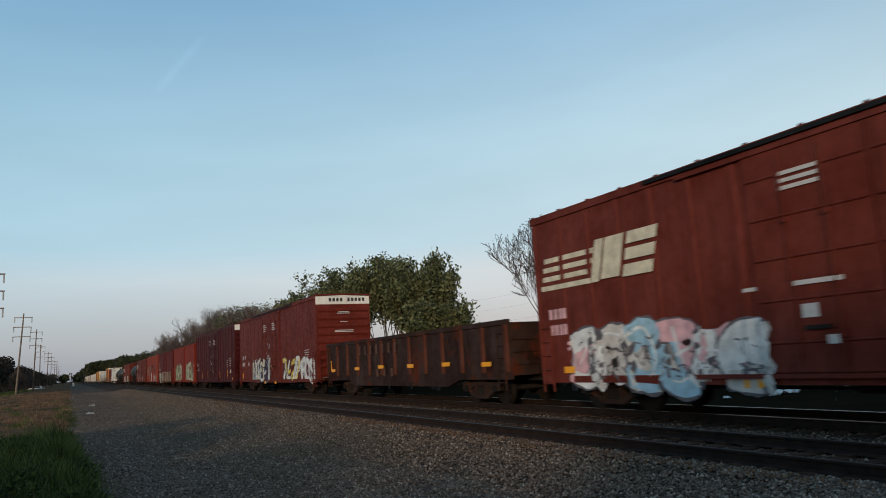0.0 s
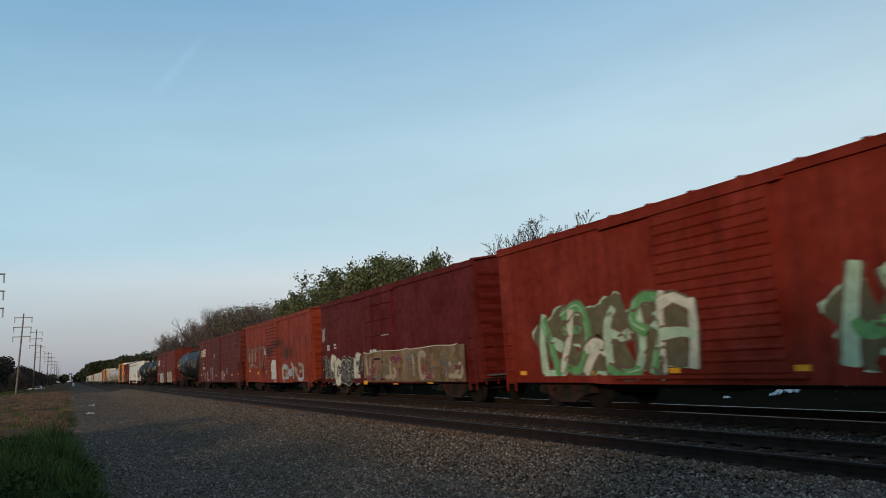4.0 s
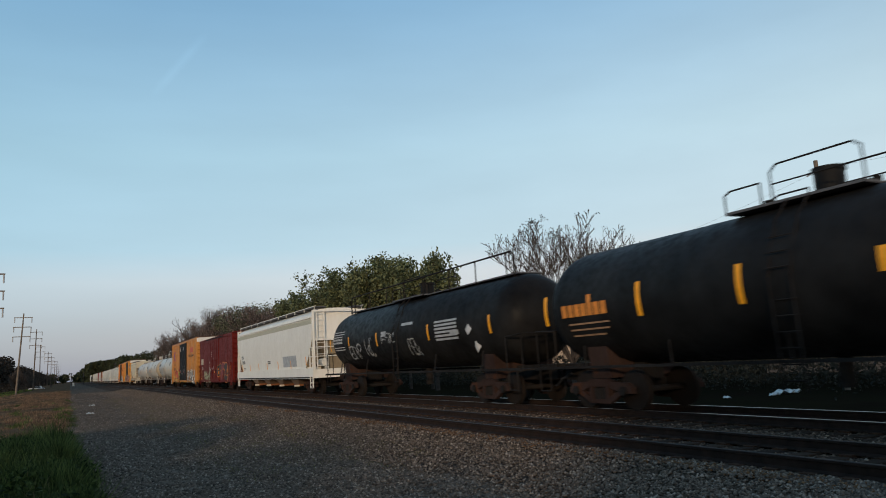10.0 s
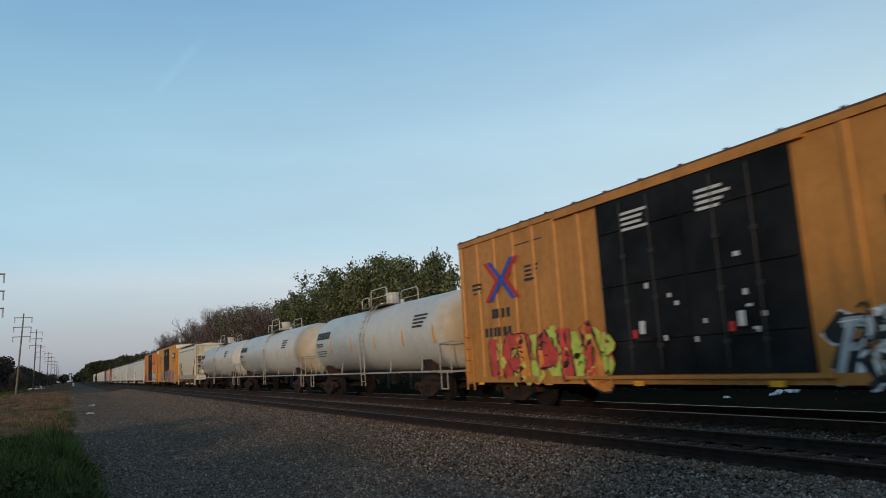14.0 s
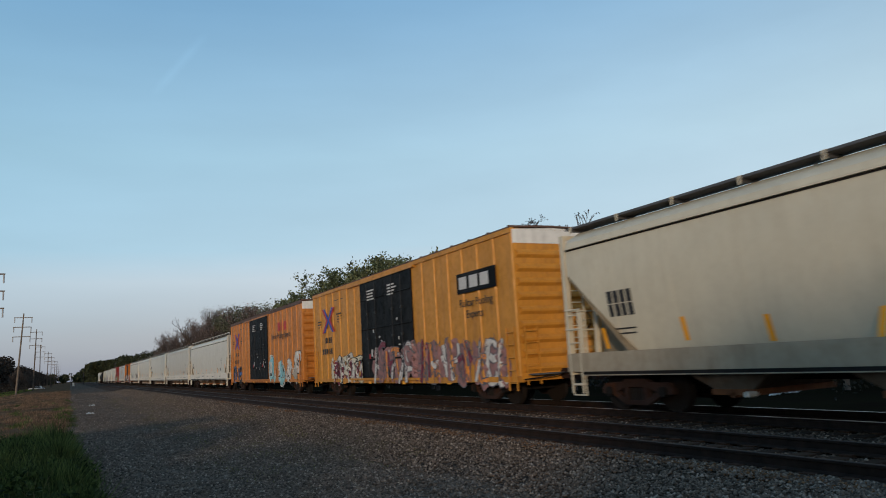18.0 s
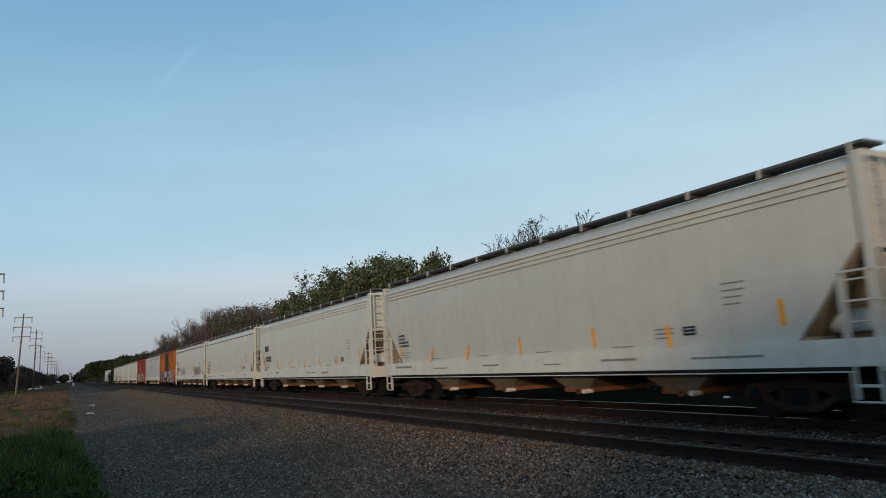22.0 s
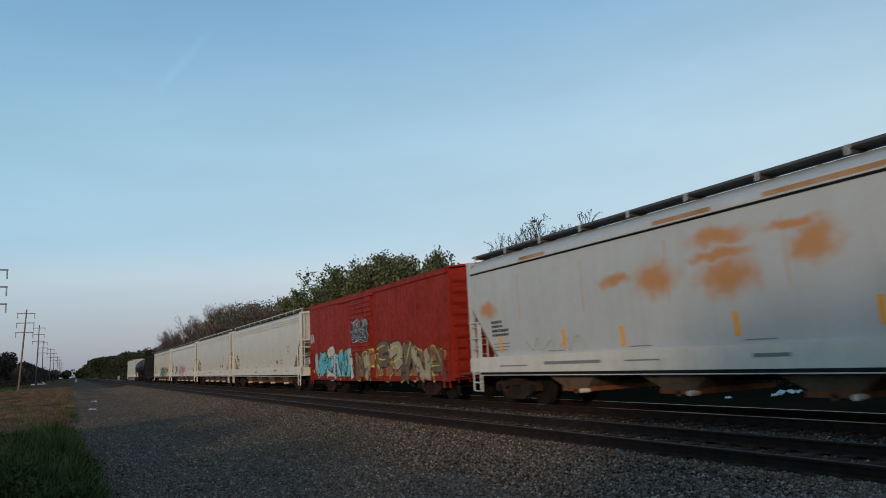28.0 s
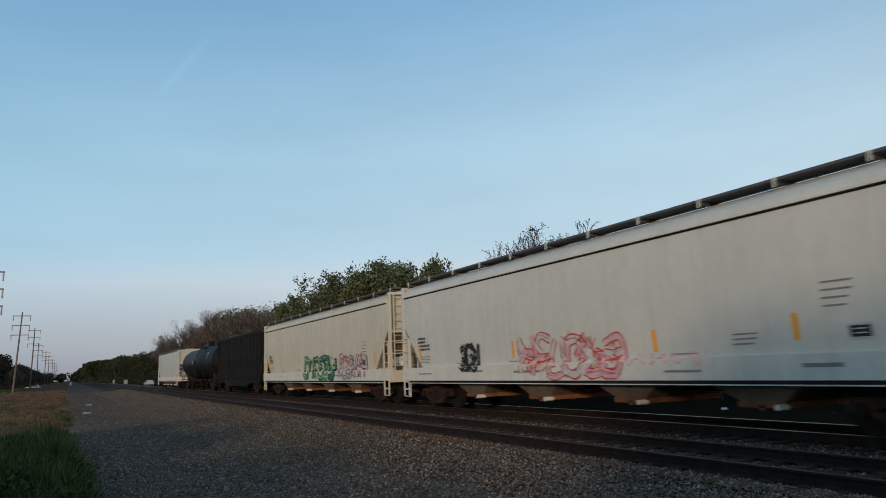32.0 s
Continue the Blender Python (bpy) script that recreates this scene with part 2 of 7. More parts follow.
# ---- mesh building ----
class Shape:
    """Collects corners and faces of one part."""

    def __init__(self):
        self.v, self.f = [], []

    def add(self, verts, faces):
        n = len(self.v)
        self.v += [tuple(p) for p in verts]
        self.f += [tuple(i + n for i in face) for face in faces]
        return self

    def box(self, x0, x1, y0, y1, z0, z1):
        return self.add([(x, y, z) for z in (z0, z1) for y in (y0, y1) for x in (x0, x1)],
                        [(0, 2, 3, 1), (4, 5, 7, 6), (0, 1, 5, 4), (2, 6, 7, 3), (0, 4, 6, 2), (1, 3, 7, 5)])

    def loft(self, rings, closed=True, caps=True):
        n = len(rings[0])
        faces = []
        for k in range(len(rings) - 1):
            for i in range(n if closed else n - 1):
                j = (i + 1) % n
                faces.append((k * n + i, k * n + j, (k + 1) * n + j, (k + 1) * n + i))
        if caps:
            faces.append(tuple(range(n - 1, -1, -1)))
            faces.append(tuple((len(rings) - 1) * n + i for i in range(n)))
        return self.add([p for r in rings for p in r], faces)

    def prism_x(self, outline, x0, x1):
        """An outline of (y, z) carried from x0 to x1."""
        return self.loft([[(x0, y, z) for y, z in outline], [(x1, y, z) for y, z in outline]])

    def prism_y(self, outline, y0, y1):
        return self.loft([[(x, y0, z) for x, z in outline], [(x, y1, z) for x, z in outline]])

    def rod(self, a, b, r, sides=6, r2=None):
        a, b = Vector(a), Vector(b)
        q = (b - a).to_track_quat("Z", "Y")
        ring = lambda c, rr: [c + q @ Vector((rr * math.cos(2 * math.pi * i / sides), rr * math.sin(2 * math.pi * i / sides), 0)) for i in range(sides)]
        return self.loft([ring(a, r), ring(b, r if r2 is None else r2)])

    def bar(self, points, r, sides=5):
        for a, b in zip(points, points[1:]):
            self.rod(a, b, r, sides)
        return self

    def disc_x(self, x0, x1, y, z, r, sides=20):
        return self.rod((x0, y, z), (x1, y, z), r, sides)

    def quad(self, p, q, r, s):
        return self.add([p, q, r, s], [(0, 1, 2, 3)])

    def mesh(self, name, material, smooth=False):
        me = bpy.data.meshes.new(name)
        me.from_pydata(self.v, [], self.f)
        me.materials.append(material)
        bm = bmesh.new()
        bm.from_mesh(me)
        bmesh.ops.recalc_face_normals(bm, faces=bm.faces)
        bm.to_mesh(me)
        bm.free()
        if smooth:
            me.shade_smooth()
            me.set_sharp_from_angle(angle=radians(35))
        return me


def part(name, shape, material, parent, label="", smooth=False):
    me = shape if isinstance(shape, bpy.types.Mesh) else shape.mesh(name, material, smooth)
    ob = new(name, me)
    ob.parent = parent
    if label:
        ob["label"] = label
    return ob


def thing(name, label, category, group="", at=(0, 0, 0)):
    ob = new(name)
    ob.location = at
    return tagged(ob, label, category, group)


def structure(name, shape, material, label, smooth=False):
    ob = new(name, shape if isinstance(shape, bpy.types.Mesh) else shape.mesh(name, material, smooth))
    return tagged(ob, label, kind="structure")


def numpy_mesh(name, verts, faces, material):
    """Many small pieces at once: verts (n, 3), faces (m, k)."""
    me = bpy.data.meshes.new(name)
    k = faces.shape[1]
    me.vertices.add(len(verts))
    me.vertices.foreach_set("co", verts.astype(np.float32).ravel())
    me.loops.add(faces.size)
    me.loops.foreach_set("vertex_index", faces.astype(np.int32).ravel())
    me.polygons.add(len(faces))
    me.polygons.foreach_set("loop_start", np.arange(0, faces.size, k, dtype=np.int32))
    me.update(calc_edges=True)
    me.materials.append(material)
    return me


# ---- ground, tracks ----
GRAVEL_MAT = ground_material("ballast_gravel", ((0.052, 0.039, 0.031), (0.080, 0.061, 0.049), (0.095, 0.072, 0.058)), (0.35, 3.0, 30.0), 0.9, 0.05, voronoi=16.0)
ROAD_MAT = ground_material("packed_gravel", ((0.089, 0.067, 0.053), (0.132, 0.101, 0.080), (0.101, 0.077, 0.058)), (0.30, 1.9, 40.0), 0.8, 0.04, voronoi=17.0)
DRY_MAT = ground_material("dry_grass_soil", ((0.090, 0.054, 0.035), (0.160, 0.100, 0.063), (0.064, 0.052, 0.028)), (0.5, 1.3, 14.0), 0.8, 0.06)
# Near-black field colour: shade beneath and behind the train is put into it.
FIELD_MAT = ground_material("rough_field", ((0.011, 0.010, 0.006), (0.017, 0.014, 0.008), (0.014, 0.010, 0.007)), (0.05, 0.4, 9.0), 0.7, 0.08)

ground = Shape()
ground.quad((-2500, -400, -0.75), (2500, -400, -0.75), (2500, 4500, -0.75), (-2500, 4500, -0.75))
structure("ground", ground, FIELD_MAT, "rough field reaching to the horizon, shade put into its dark colour")

bed = Shape()
bed.prism_y([(5.4, -1.2), (5.4, -0.44), (7.0, -0.27), (7.25, -0.205), (14.2, -0.205), (15.8, -0.70), (16.6, -0.76), (16.6, -1.2)], -40, 2500)
structure("ballast_bed", bed, GRAVEL_MAT, "grey crushed stone ballast under the two tracks")


def uneven(x0, x1, y0, y1, nx, ys, height):
    xs = np.linspace(x0, x1, nx)
    verts = [(x, y, height(x, y)) for y in ys for x in xs]
    faces = [(j * nx + i, j * nx + i + 1, (j + 1) * nx + i + 1, (j + 1) * nx + i) for j in range(len(ys) - 1) for i in range(nx - 1)]
    s = Shape()
    s.add(verts, faces)
    return s


road_ys = list(np.linspace(-40, 60, 140)) + list(np.linspace(62, 250, 60)) + [300, 400, 600, 900, 1400, 2500]
road_height = lambda x, y: GROUND + 0.05 * noise.noise((x * 0.6, y * 0.35, 0)) + 0.02 * noise.noise((x * 2.1, y * 2.1, 3)) - 0.02 * max(0, x - 4.4)
road = uneven(-0.4, 5.6, 0, 0, 34, road_ys, lambda x, y: road_height(x, y))
structure("road", road, ROAD_MAT, "packed grey gravel service road beside the track", smooth=True)
verge_height = lambda x, y: (GROUND + 0.02 + 0.10 * min(1, max(0, (0.4 - x) / 1.5)) + 0.10 * noise.noise((x * 0.4, y * 0.25, 7)) + 0.09 * noise.noise((x * 1.1, y * 0.45, 11)) - 0.02 * max(0, -6 - x) - 0.25 * max(0, (x + 0.1) / 0.6))
verge = uneven(-16, 0.5, 0, 0, 50, road_ys, verge_height)
structure("verge", verge, DRY_MAT, "dry brown verge of dead grass and soil", smooth=True)


def rail_outline(x):
    o = [(-0.075, -0.17), (0.075, -0.17), (0.07, -0.155), (0.012, -0.135), (0.012, -0.045), (0.037, -0.035), (0.037, -0.006), (-0.037, -0.006), (-0.037, -0.035), (-0.012, -0.045), (-0.012, -0.135), (-0.07, -0.155)]
    return [(x + a, b) for a, b in o]


def track(name, label, x, head):
    t = tagged(new(name), label, "railway track", kind="structure")
    t.location = (x, 0, 0)
    for side in (-0.7525, 0.7525):
        r = part("rail", Shape().prism_y(rail_outline(side), -40, 2500), RAIL_SIDE, t, "rust-brown steel rail")
        part("rail_head", Shape().prism_y([(side - 0.035, -0.0055), (side + 0.035, -0.0055), (side + 0.028, 0.0), (side - 0.028, 0.0)], -40, 2500), head, r, "worn running surface")
    tie = Shape().prism_x([(-0.11, -0.36), (0.11, -0.36), (0.11, -0.185), (0.09, -0.175), (-0.09, -0.175), (-0.11, -0.185)], -1.3, 1.3).mesh("tie", TIE)
    rnd = random.Random(x)
    far = Shape()
    for i in range(700):
        y = -4 + i * 0.52
        if i < 110:
            o = part("tie", tie, TIE, t)
            o.matrix_local = pose(rnd.uniform(-0.06, 0.06), y, rnd.uniform(-0.012, 0.006), 0, 0, rnd.uniform(-0.8, 0.8))
        else:
            far.box(-1.3, 1.3, y - 0.11, y + 0.11, -0.36, -0.178)
    tagged(part("ties", far, TIE, t), kind="stuff")
    plates = Shape()
    for i in range(110):
        for side in (-0.7525, 0.7525):
            plates.box(side - 0.17, side + 0.17, -4 + i * 0.52 - 0.09, -4 + i * 0.52 + 0.09, -0.19, -0.158)
    tagged(part("tie_plates", plates, PLATE_RUST, t), kind="stuff")
    return t


track("track_near", "empty railway track on dark wooden ties", TRACK_NEAR, RAIL_DULL)
track("track_train", "railway track with polished rails under the train", TRACK_TRAIN, RAIL_TOP)


# ---- running gear shared by all cars ----
def truck_meshes():
    out = {}
    s = Shape()
    # cast side frame: two bearing arms, a deep middle with a spring opening
    top = [(-1.12, 0.52), (-1.0, 0.64), (-0.45, 0.66), (-0.3, 0.74), (0.3, 0.74), (0.45, 0.66), (1.0, 0.64), (1.12, 0.52)]
    s.prism_x([(-1.12, 0.40), (-0.78, 0.40), (-0.34, 0.55), (0.34, 0.55), (0.78, 0.40), (1.12, 0.40)] + top[::-1], -0.07, 0.07)
    s.prism_x([(-0.36, 0.16), (0.36, 0.16), (0.80, 0.40), (0.66, 0.46), (0.30, 0.26), (-0.30, 0.26), (-0.66, 0.46), (-0.80, 0.40)], -0.07, 0.07)
    s.prism_x([(-0.36, 0.20), (-0.24, 0.20), (-0.24, 0.60), (-0.36, 0.60)], -0.08, 0.08)
    s.prism_x([(0.24, 0.20), (0.36, 0.20), (0.36, 0.60), (0.24, 0.60)], -0.08, 0.08)
    out["sideframe"] = s.mesh("sideframe", STEEL_RUST)
    s = Shape()
    for y in (-0.16, 0, 0.16):
        s.rod((0, y, 0.25), (0, y, 0.52), 0.07, 8)
    out["spring"] = s.mesh("spring", STEEL_DARK)
    s = Shape()
    s.disc_x(-0.06, 0.06, 0, 0, 0.457, 28)
    s.disc_x(-0.075, -0.06, 0, 0, 0.40, 28)
    s.disc_x(-0.09, 0.09, 0, 0, 0.13, 14)
    s.disc_x(0.06, 0.075, 0, 0, 0.485, 28)
    out["wheel"] = s.mesh("wheel", WHEEL)
    s = Shape()
    s.disc_x(-0.95, 0.95, 0, 0, 0.075, 10)
    for x in (-1.07, 1.07):
        s.disc_x(x - 0.12, x + 0.12, 0, 0, 0.11, 12)
    out["axle"] = s.mesh("axle", STEEL_DARK)
    s = Shape()
    s.box(-1.05, 1.05, -0.2, 0.2, 0.42, 0.66)
    s.disc_x(-0.25, 0.25, 0, 0.6, 0.16, 10)
    out["bolster"] = s.mesh("bolster", STEEL_DARK)
    s = Shape()
    s.box(-0.12, 0.12, -0.55, 0.3, 0.70, 0.98)
    s.box(-0.16, 0.16, -0.95, -0.5, 0.66, 1.02)
    s.box(0.04, 0.2, -1.02, -0.8, 0.68, 1.0)
    out["coupler"] = s.mesh("coupler", STEEL_RUST)
    s = Shape()
    s.bar([(0.45, 0.3, 0.85), (0.42, -0.2, 0.7), (0.3, -0.6, 0.52), (0.12, -0.95, 0.5)], 0.03, 6)
    out["hose"] = s.mesh("air_hose", BLACK_MARK)
    return out


GEAR = truck_meshes()


def running_gear(car, half, truck_in=2.0, reach=1.0, centre_sill=True):
    """Trucks, couplers and centre sill; half: half the body's length; reach: gap that each coupler spans."""
    for end in (-1, 1):
        tr = part("truck", GEAR["bolster"], None, car)
        tr.location = (0, end * (half - truck_in), 0)
        for x in (-1.07, 1.07):
            f = part("sideframe", GEAR["sideframe"], None, tr)
            f.location = (x, 0, 0)
            part("spring", GEAR["spring"], None, tr).location = (x, 0, 0)
        for y in (-0.86, 0.86):
            part("axle", GEAR["axle"], None, tr).location = (0, y, 0.457)
            for x in (-0.7525, 0.7525):
                w = part("wheel", GEAR["wheel"], None, tr)
                w.matrix_local = pose(x, y, 0.457, 0, 0, 0 if x < 0 else 180)
        c = part("coupler", GEAR["coupler"], None, car)
        c.matrix_local = pose(0, end * (half + reach - 0.98), 0, 0, 0, 0 if end < 0 else 180)
        h = part("air_hose", GEAR["hose"], None, car)
        h.matrix_local = pose(0, end * (half + reach - 0.98), 0, 0, 0, 0 if end < 0 else 180)
    if centre_sill:
        part("centre_sill", Shape().box(-0.28, 0.28, -half - reach + 1.2, half + reach - 1.2, 0.66, 1.0), STEEL_DARK, car)


def ladder(car, x, y, z0, z1, rungs, width=0.42, along="y", material=STEEL_DARK, label=""):
    s = Shape()
    d = width / 2
    a, b = ((x, y - d), (x, y + d)) if along == "y" else ((x - d, y), (x + d, y))
    for p in (a, b):
        s.box(p[0] - 0.018, p[0] + 0.018, p[1] - 0.018, p[1] + 0.018, z0, z1)
    for i in range(rungs):
        z = z0 + (i + 0.6) * (z1 - z0) / rungs
        s.rod((*a, z), (*b, z), 0.016, 5)
    return part("ladder", s, material, car, label)


def marks(car, name, rects, material, x, label=""):
    """Painted rectangles on the side, u metres from the rear end; x(y) gives the surface."""
    s = Shape()
    for y0, y1, z0, z1 in rects:
        xs = [min(x(y0, z), x(y1, z), x((y0 + y1) / 2, z)) - 0.004 for z in (z0, z1)]
        s.prism_y([(xs[0], z0), (xs[0] + 0.003, z0), (xs[1] + 0.003, z1), (xs[1], z1)], min(y0, y1), max(y0, y1))
    return tagged(part(name, s, material, car, label), kind="stuff") if len(rects) > 1 else part(name, s, material, car, label)


def word(y, z, height, letters, gap=0.28, aspect=0.6, seed=0):
    """A line of letter-sized plain bars that starts at y and runs towards the front."""
    rnd = random.Random(seed)
    w = height * aspect
    out = []
    for i in range(letters):
        a = y - i * w * (1 + gap)
        b = a - w * rnd.uniform(0.85, 1.0)
        out += [(a, b, z, z + height)] if height > 0.22 else [(a, b, z, z + height * 0.36), (a, b, z + height * 0.60, z + height)]
    return out


def lines(y, z, width, count, pitch=0.11, height=0.035, seed=0):
    rnd = random.Random(seed)
    return [(y, y - width * rnd.uniform(0.6, 1.0), z - i * pitch, z - i * pitch + height) for i in range(count)]


def smooth_line(pts, step=0.09):
    """A soft curve through the points."""
    if len(pts) < 3:
        q = pts
        d = math.hypot(q[1][0] - q[0][0], q[1][1] - q[0][1])
        n = max(2, int(d / step))
        return [(q[0][0] + (q[1][0] - q[0][0]) * i / n, q[0][1] + (q[1][1] - q[0][1]) * i / n) for i in range(n + 1)]
    out = []
    ext = [pts[0]] + list(pts) + [pts[-1]]
    for k in range(1, len(ext) - 2):
        p0, p1, p2, p3 = ext[k - 1:k + 3]
        n = max(2, int(math.hypot(p2[0] - p1[0], p2[1] - p1[1]) / step))
        for i in range(n):
            t = i / n
            out.append(tuple(0.5 * (2 * p1[j] + (p2[j] - p0[j]) * t + (2 * p0[j] - 5 * p1[j] + 4 * p2[j] - p3[j]) * t * t + (3 * p1[j] - p0[j] - 3 * p2[j] + p3[j]) * t ** 3) for j in (0, 1)))
    out.append(tuple(pts[-1]))
    return out


def stroke(s, pts, w, x, off, taper=0.0, rnd=None):
    """A painted ribbon along the line, following the side's relief."""
    rows = []
    n = len(pts)
    for i, p in enumerate(pts):
        a, b = pts[max(0, i - 1)], pts[min(n - 1, i + 1)]
        d = math.hypot(b[0] - a[0], b[1] - a[1]) or 1
        nx, nz = -(b[1] - a[1]) / d, (b[0] - a[0]) / d
        ww = w * (1 - taper * i / max(1, n - 1)) * (rnd.uniform(0.9, 1.1) if rnd else 1)
        if i in (0, n - 1):
            ww *= 0.8
        row = []
        for k in (-0.5, -0.17, 0.17, 0.5):
            y, z = p[0] + nx * ww * k, p[1] + nz * ww * k
            row.append((x(y, z) - off, y, z))
        rows.append(row)
    s.loft(rows, closed=False, caps=False)


# tangled strokes of sprayed forms, in a unit box
FORMS = (
    ((0.12, 0.02), (0.2, 0.55), (0.3, 0.98)), ((0.3, 0.95), (0.85, 0.9), (0.75, 0.55), (0.35, 0.5)), ((0.45, 0.5), (0.7, 0.3), (1.0, 0.0)),
    ((0.15, 0.98), (0.1, 0.5), (0.25, 0.04)), ((0.1, 0.08), (0.5, 0.0), (0.95, 0.12)), ((0.15, 0.55), (0.55, 0.6), (0.8, 0.5)), ((0.12, 0.95), (0.6, 1.0), (1.0, 0.9)),
    ((0.9, 0.9), (0.4, 1.0), (0.15, 0.75), (0.5, 0.52)), ((0.5, 0.52), (0.9, 0.35), (0.7, 0.03), (0.1, 0.1)),
    ((0.1, 0.0), (0.05, 0.6), (0.2, 1.0)), ((0.2, 0.98), (0.5, 0.5), (0.75, 0.02)), ((0.78, 0.04), (0.85, 0.6), (1.0, 1.0)),
    ((0.1, 0.0), (0.3, 0.6), (0.55, 1.0)), ((0.55, 0.98), (0.7, 0.5), (0.95, 0.0)), ((0.25, 0.38), (0.55, 0.42), (0.85, 0.35)),
    ((0.85, 0.85), (0.3, 0.98), (0.05, 0.5), (0.35, 0.03), (0.95, 0.15)), ((0.6, 0.5), (0.95, 0.45), (0.95, 0.1)))


def graffiti(car, name, y_left, width, z0, height, letters, fills, edge, glow, x, label, seed=1, thick=0.30, cloud=None, lean=0.2, dense=1.5, strokes=3, fine=5, halo=None):
    """Wild spray-painted forms that cannot be read: a ragged backing, tangled outlined strokes, slim highlights and drips."""
    rnd = random.Random(seed)
    surf = x
    outline = Shape()
    count = max(3, round(letters * dense))
    step = width / count
    back, rim, shine, mist = Shape(), Shape(), Shape(), Shape()
    top = [Shape() for _ in fills]
    keep = lambda pts: [(min(y_left, max(y_left - width, a)), min(z0 + height, max(z0, b))) for a, b in pts]
    if cloud:
        # puffs of the backing colour, with a thin pale rim
        n = max(4, int(width / (0.34 * height)))
        for q in range(n):
            for level in (0.3, 0.62):
                y = y_left - width * (q + 0.5 + rnd.uniform(-0.3, 0.3)) / n
                z = z0 + height * (level + rnd.uniform(-0.10, 0.10))
                hop = height * rnd.uniform(0.10, 0.22)
                line = keep([(y + hop, z - hop * rnd.uniform(-0.6, 1)), (y, z), (y - hop, z + hop * rnd.uniform(-0.6, 1))])
                wide = height * rnd.uniform(0.40, 0.56)
                stroke(rim, smooth_line(line, 0.12), wide + 0.09, surf, 0.0022, 0.2, rnd)
                stroke(back, smooth_line(line, 0.12), wide, surf, 0.0034 + 0.00001 * q, 0.2, rnd)
    for i in range(count):
        w = max(0.05, (0.15 + 0.55 * thick) * rnd.uniform(0.85, 1.2) * min(step, height * 0.8))
        tall = rnd.uniform(0.82, 1.0)
        slide = rnd.uniform(-0.05, 0.15) * step
        tilt = rnd.uniform(-0.10, lean) * height
        for k, g in enumerate(rnd.sample(range(len(FORMS)), strokes)):
            poly = [(a + rnd.uniform(-0.09, 0.09), b + rnd.uniform(-0.06, 0.06)) for a, b in FORMS[g]]
            swap, turn = rnd.random() < 0.5, rnd.random() < 0.5
            poly = [(1 - a if swap else a, 1 - b if turn else b) for a, b in poly]
            line = smooth_line(keep([(y_left - step * (i - 0.15 + 1.3 * a) - slide - tilt * (b - 0.5) * 0.4, z0 + height * (0.04 + 0.92 * b * tall)) for a, b in poly]), 0.08)
            lift = 0.0014 * (i % 7) + 0.0002 * k
            stroke(outline, line, w + 0.03 + 0.035 * height, surf, 0.0065 + lift, 0.2, rnd)
            if halo:
                stroke(mist, line, w + 0.14 + 0.07 * height, surf, 0.0040 + 0.0001 * i, 0.1, rnd)
            stroke(top[(i + (k > 1)) % len(fills)], line, w, surf, 0.0066 + lift + 0.0011, 0.3, rnd)
            stroke(shine, [(p[0] + w * 0.22, p[1] + w * 0.12) for p in line[: max(2, int(len(line) * rnd.uniform(0.4, 0.8)))]], max(0.012, w * 0.14), surf, 0.0082 + lift, 0.6)
    for i in range(count * fine):
        y = y_left - rnd.uniform(0.05, 0.92) * width
        z = z0 + rnd.uniform(0.1, 0.9) * height
        line = smooth_line(keep([(y, z), (y - rnd.uniform(0.05, 0.2), z + rnd.uniform(-0.2, 0.2)), (y - rnd.uniform(0.1, 0.35), z + rnd.uniform(-0.3, 0.25))]))
        if len(set(line)) > 2:
            stroke(outline, line, 0.035 * height, surf, 0.0175 + 0.00002 * i, 0.5)
    first = tagged(part(name, outline, edge, car, label), kind="stuff")
    for shape, m in zip(top, fills):
        tagged(part("letter_fill", shape, m, first), kind="stuff")
    tagged(part("letter_highlight", shine, glow, first), kind="stuff")
    for shape, m, title in ((back, cloud, "paint_cloud"), (rim, glow, "paint_rim"), (mist, halo, "paint_halo")):
        if shape.v:
            tagged(part(title, shape, m, first), kind="stuff")
    return first


def scrawl(car, name, y_left, width, z0, height, material, x, seed, label, thick=0.05, loops=7):
    """A thin hand-drawn squiggle."""
    rnd = random.Random(seed)
    surf = x
    s = Shape()
    pts = [(y_left - width * (i + rnd.uniform(-0.6, 0.6)) / loops, z0 + height * (0.5 + 0.5 * (-1) ** i * rnd.uniform(0.5, 1.0))) for i in range(loops + 1)]
    stroke(s, smooth_line(pts, 0.05), thick, surf, 0.006)
    return part(name, s, material, car, label)


# ---- cars: local y runs back along the train, -x is the side towards the service road ----
CARS = []


def car_thing(name, label, category, front, rear):
    c = thing(name, label, category, "cars of the freight train", (TRACK_TRAIN, (front + rear) / 2, 0))
    CARS.append(c)
    return c


LOCK_GREY = plain("lock_bar_grey", (0.03, 0.03, 0.032), 0.5)


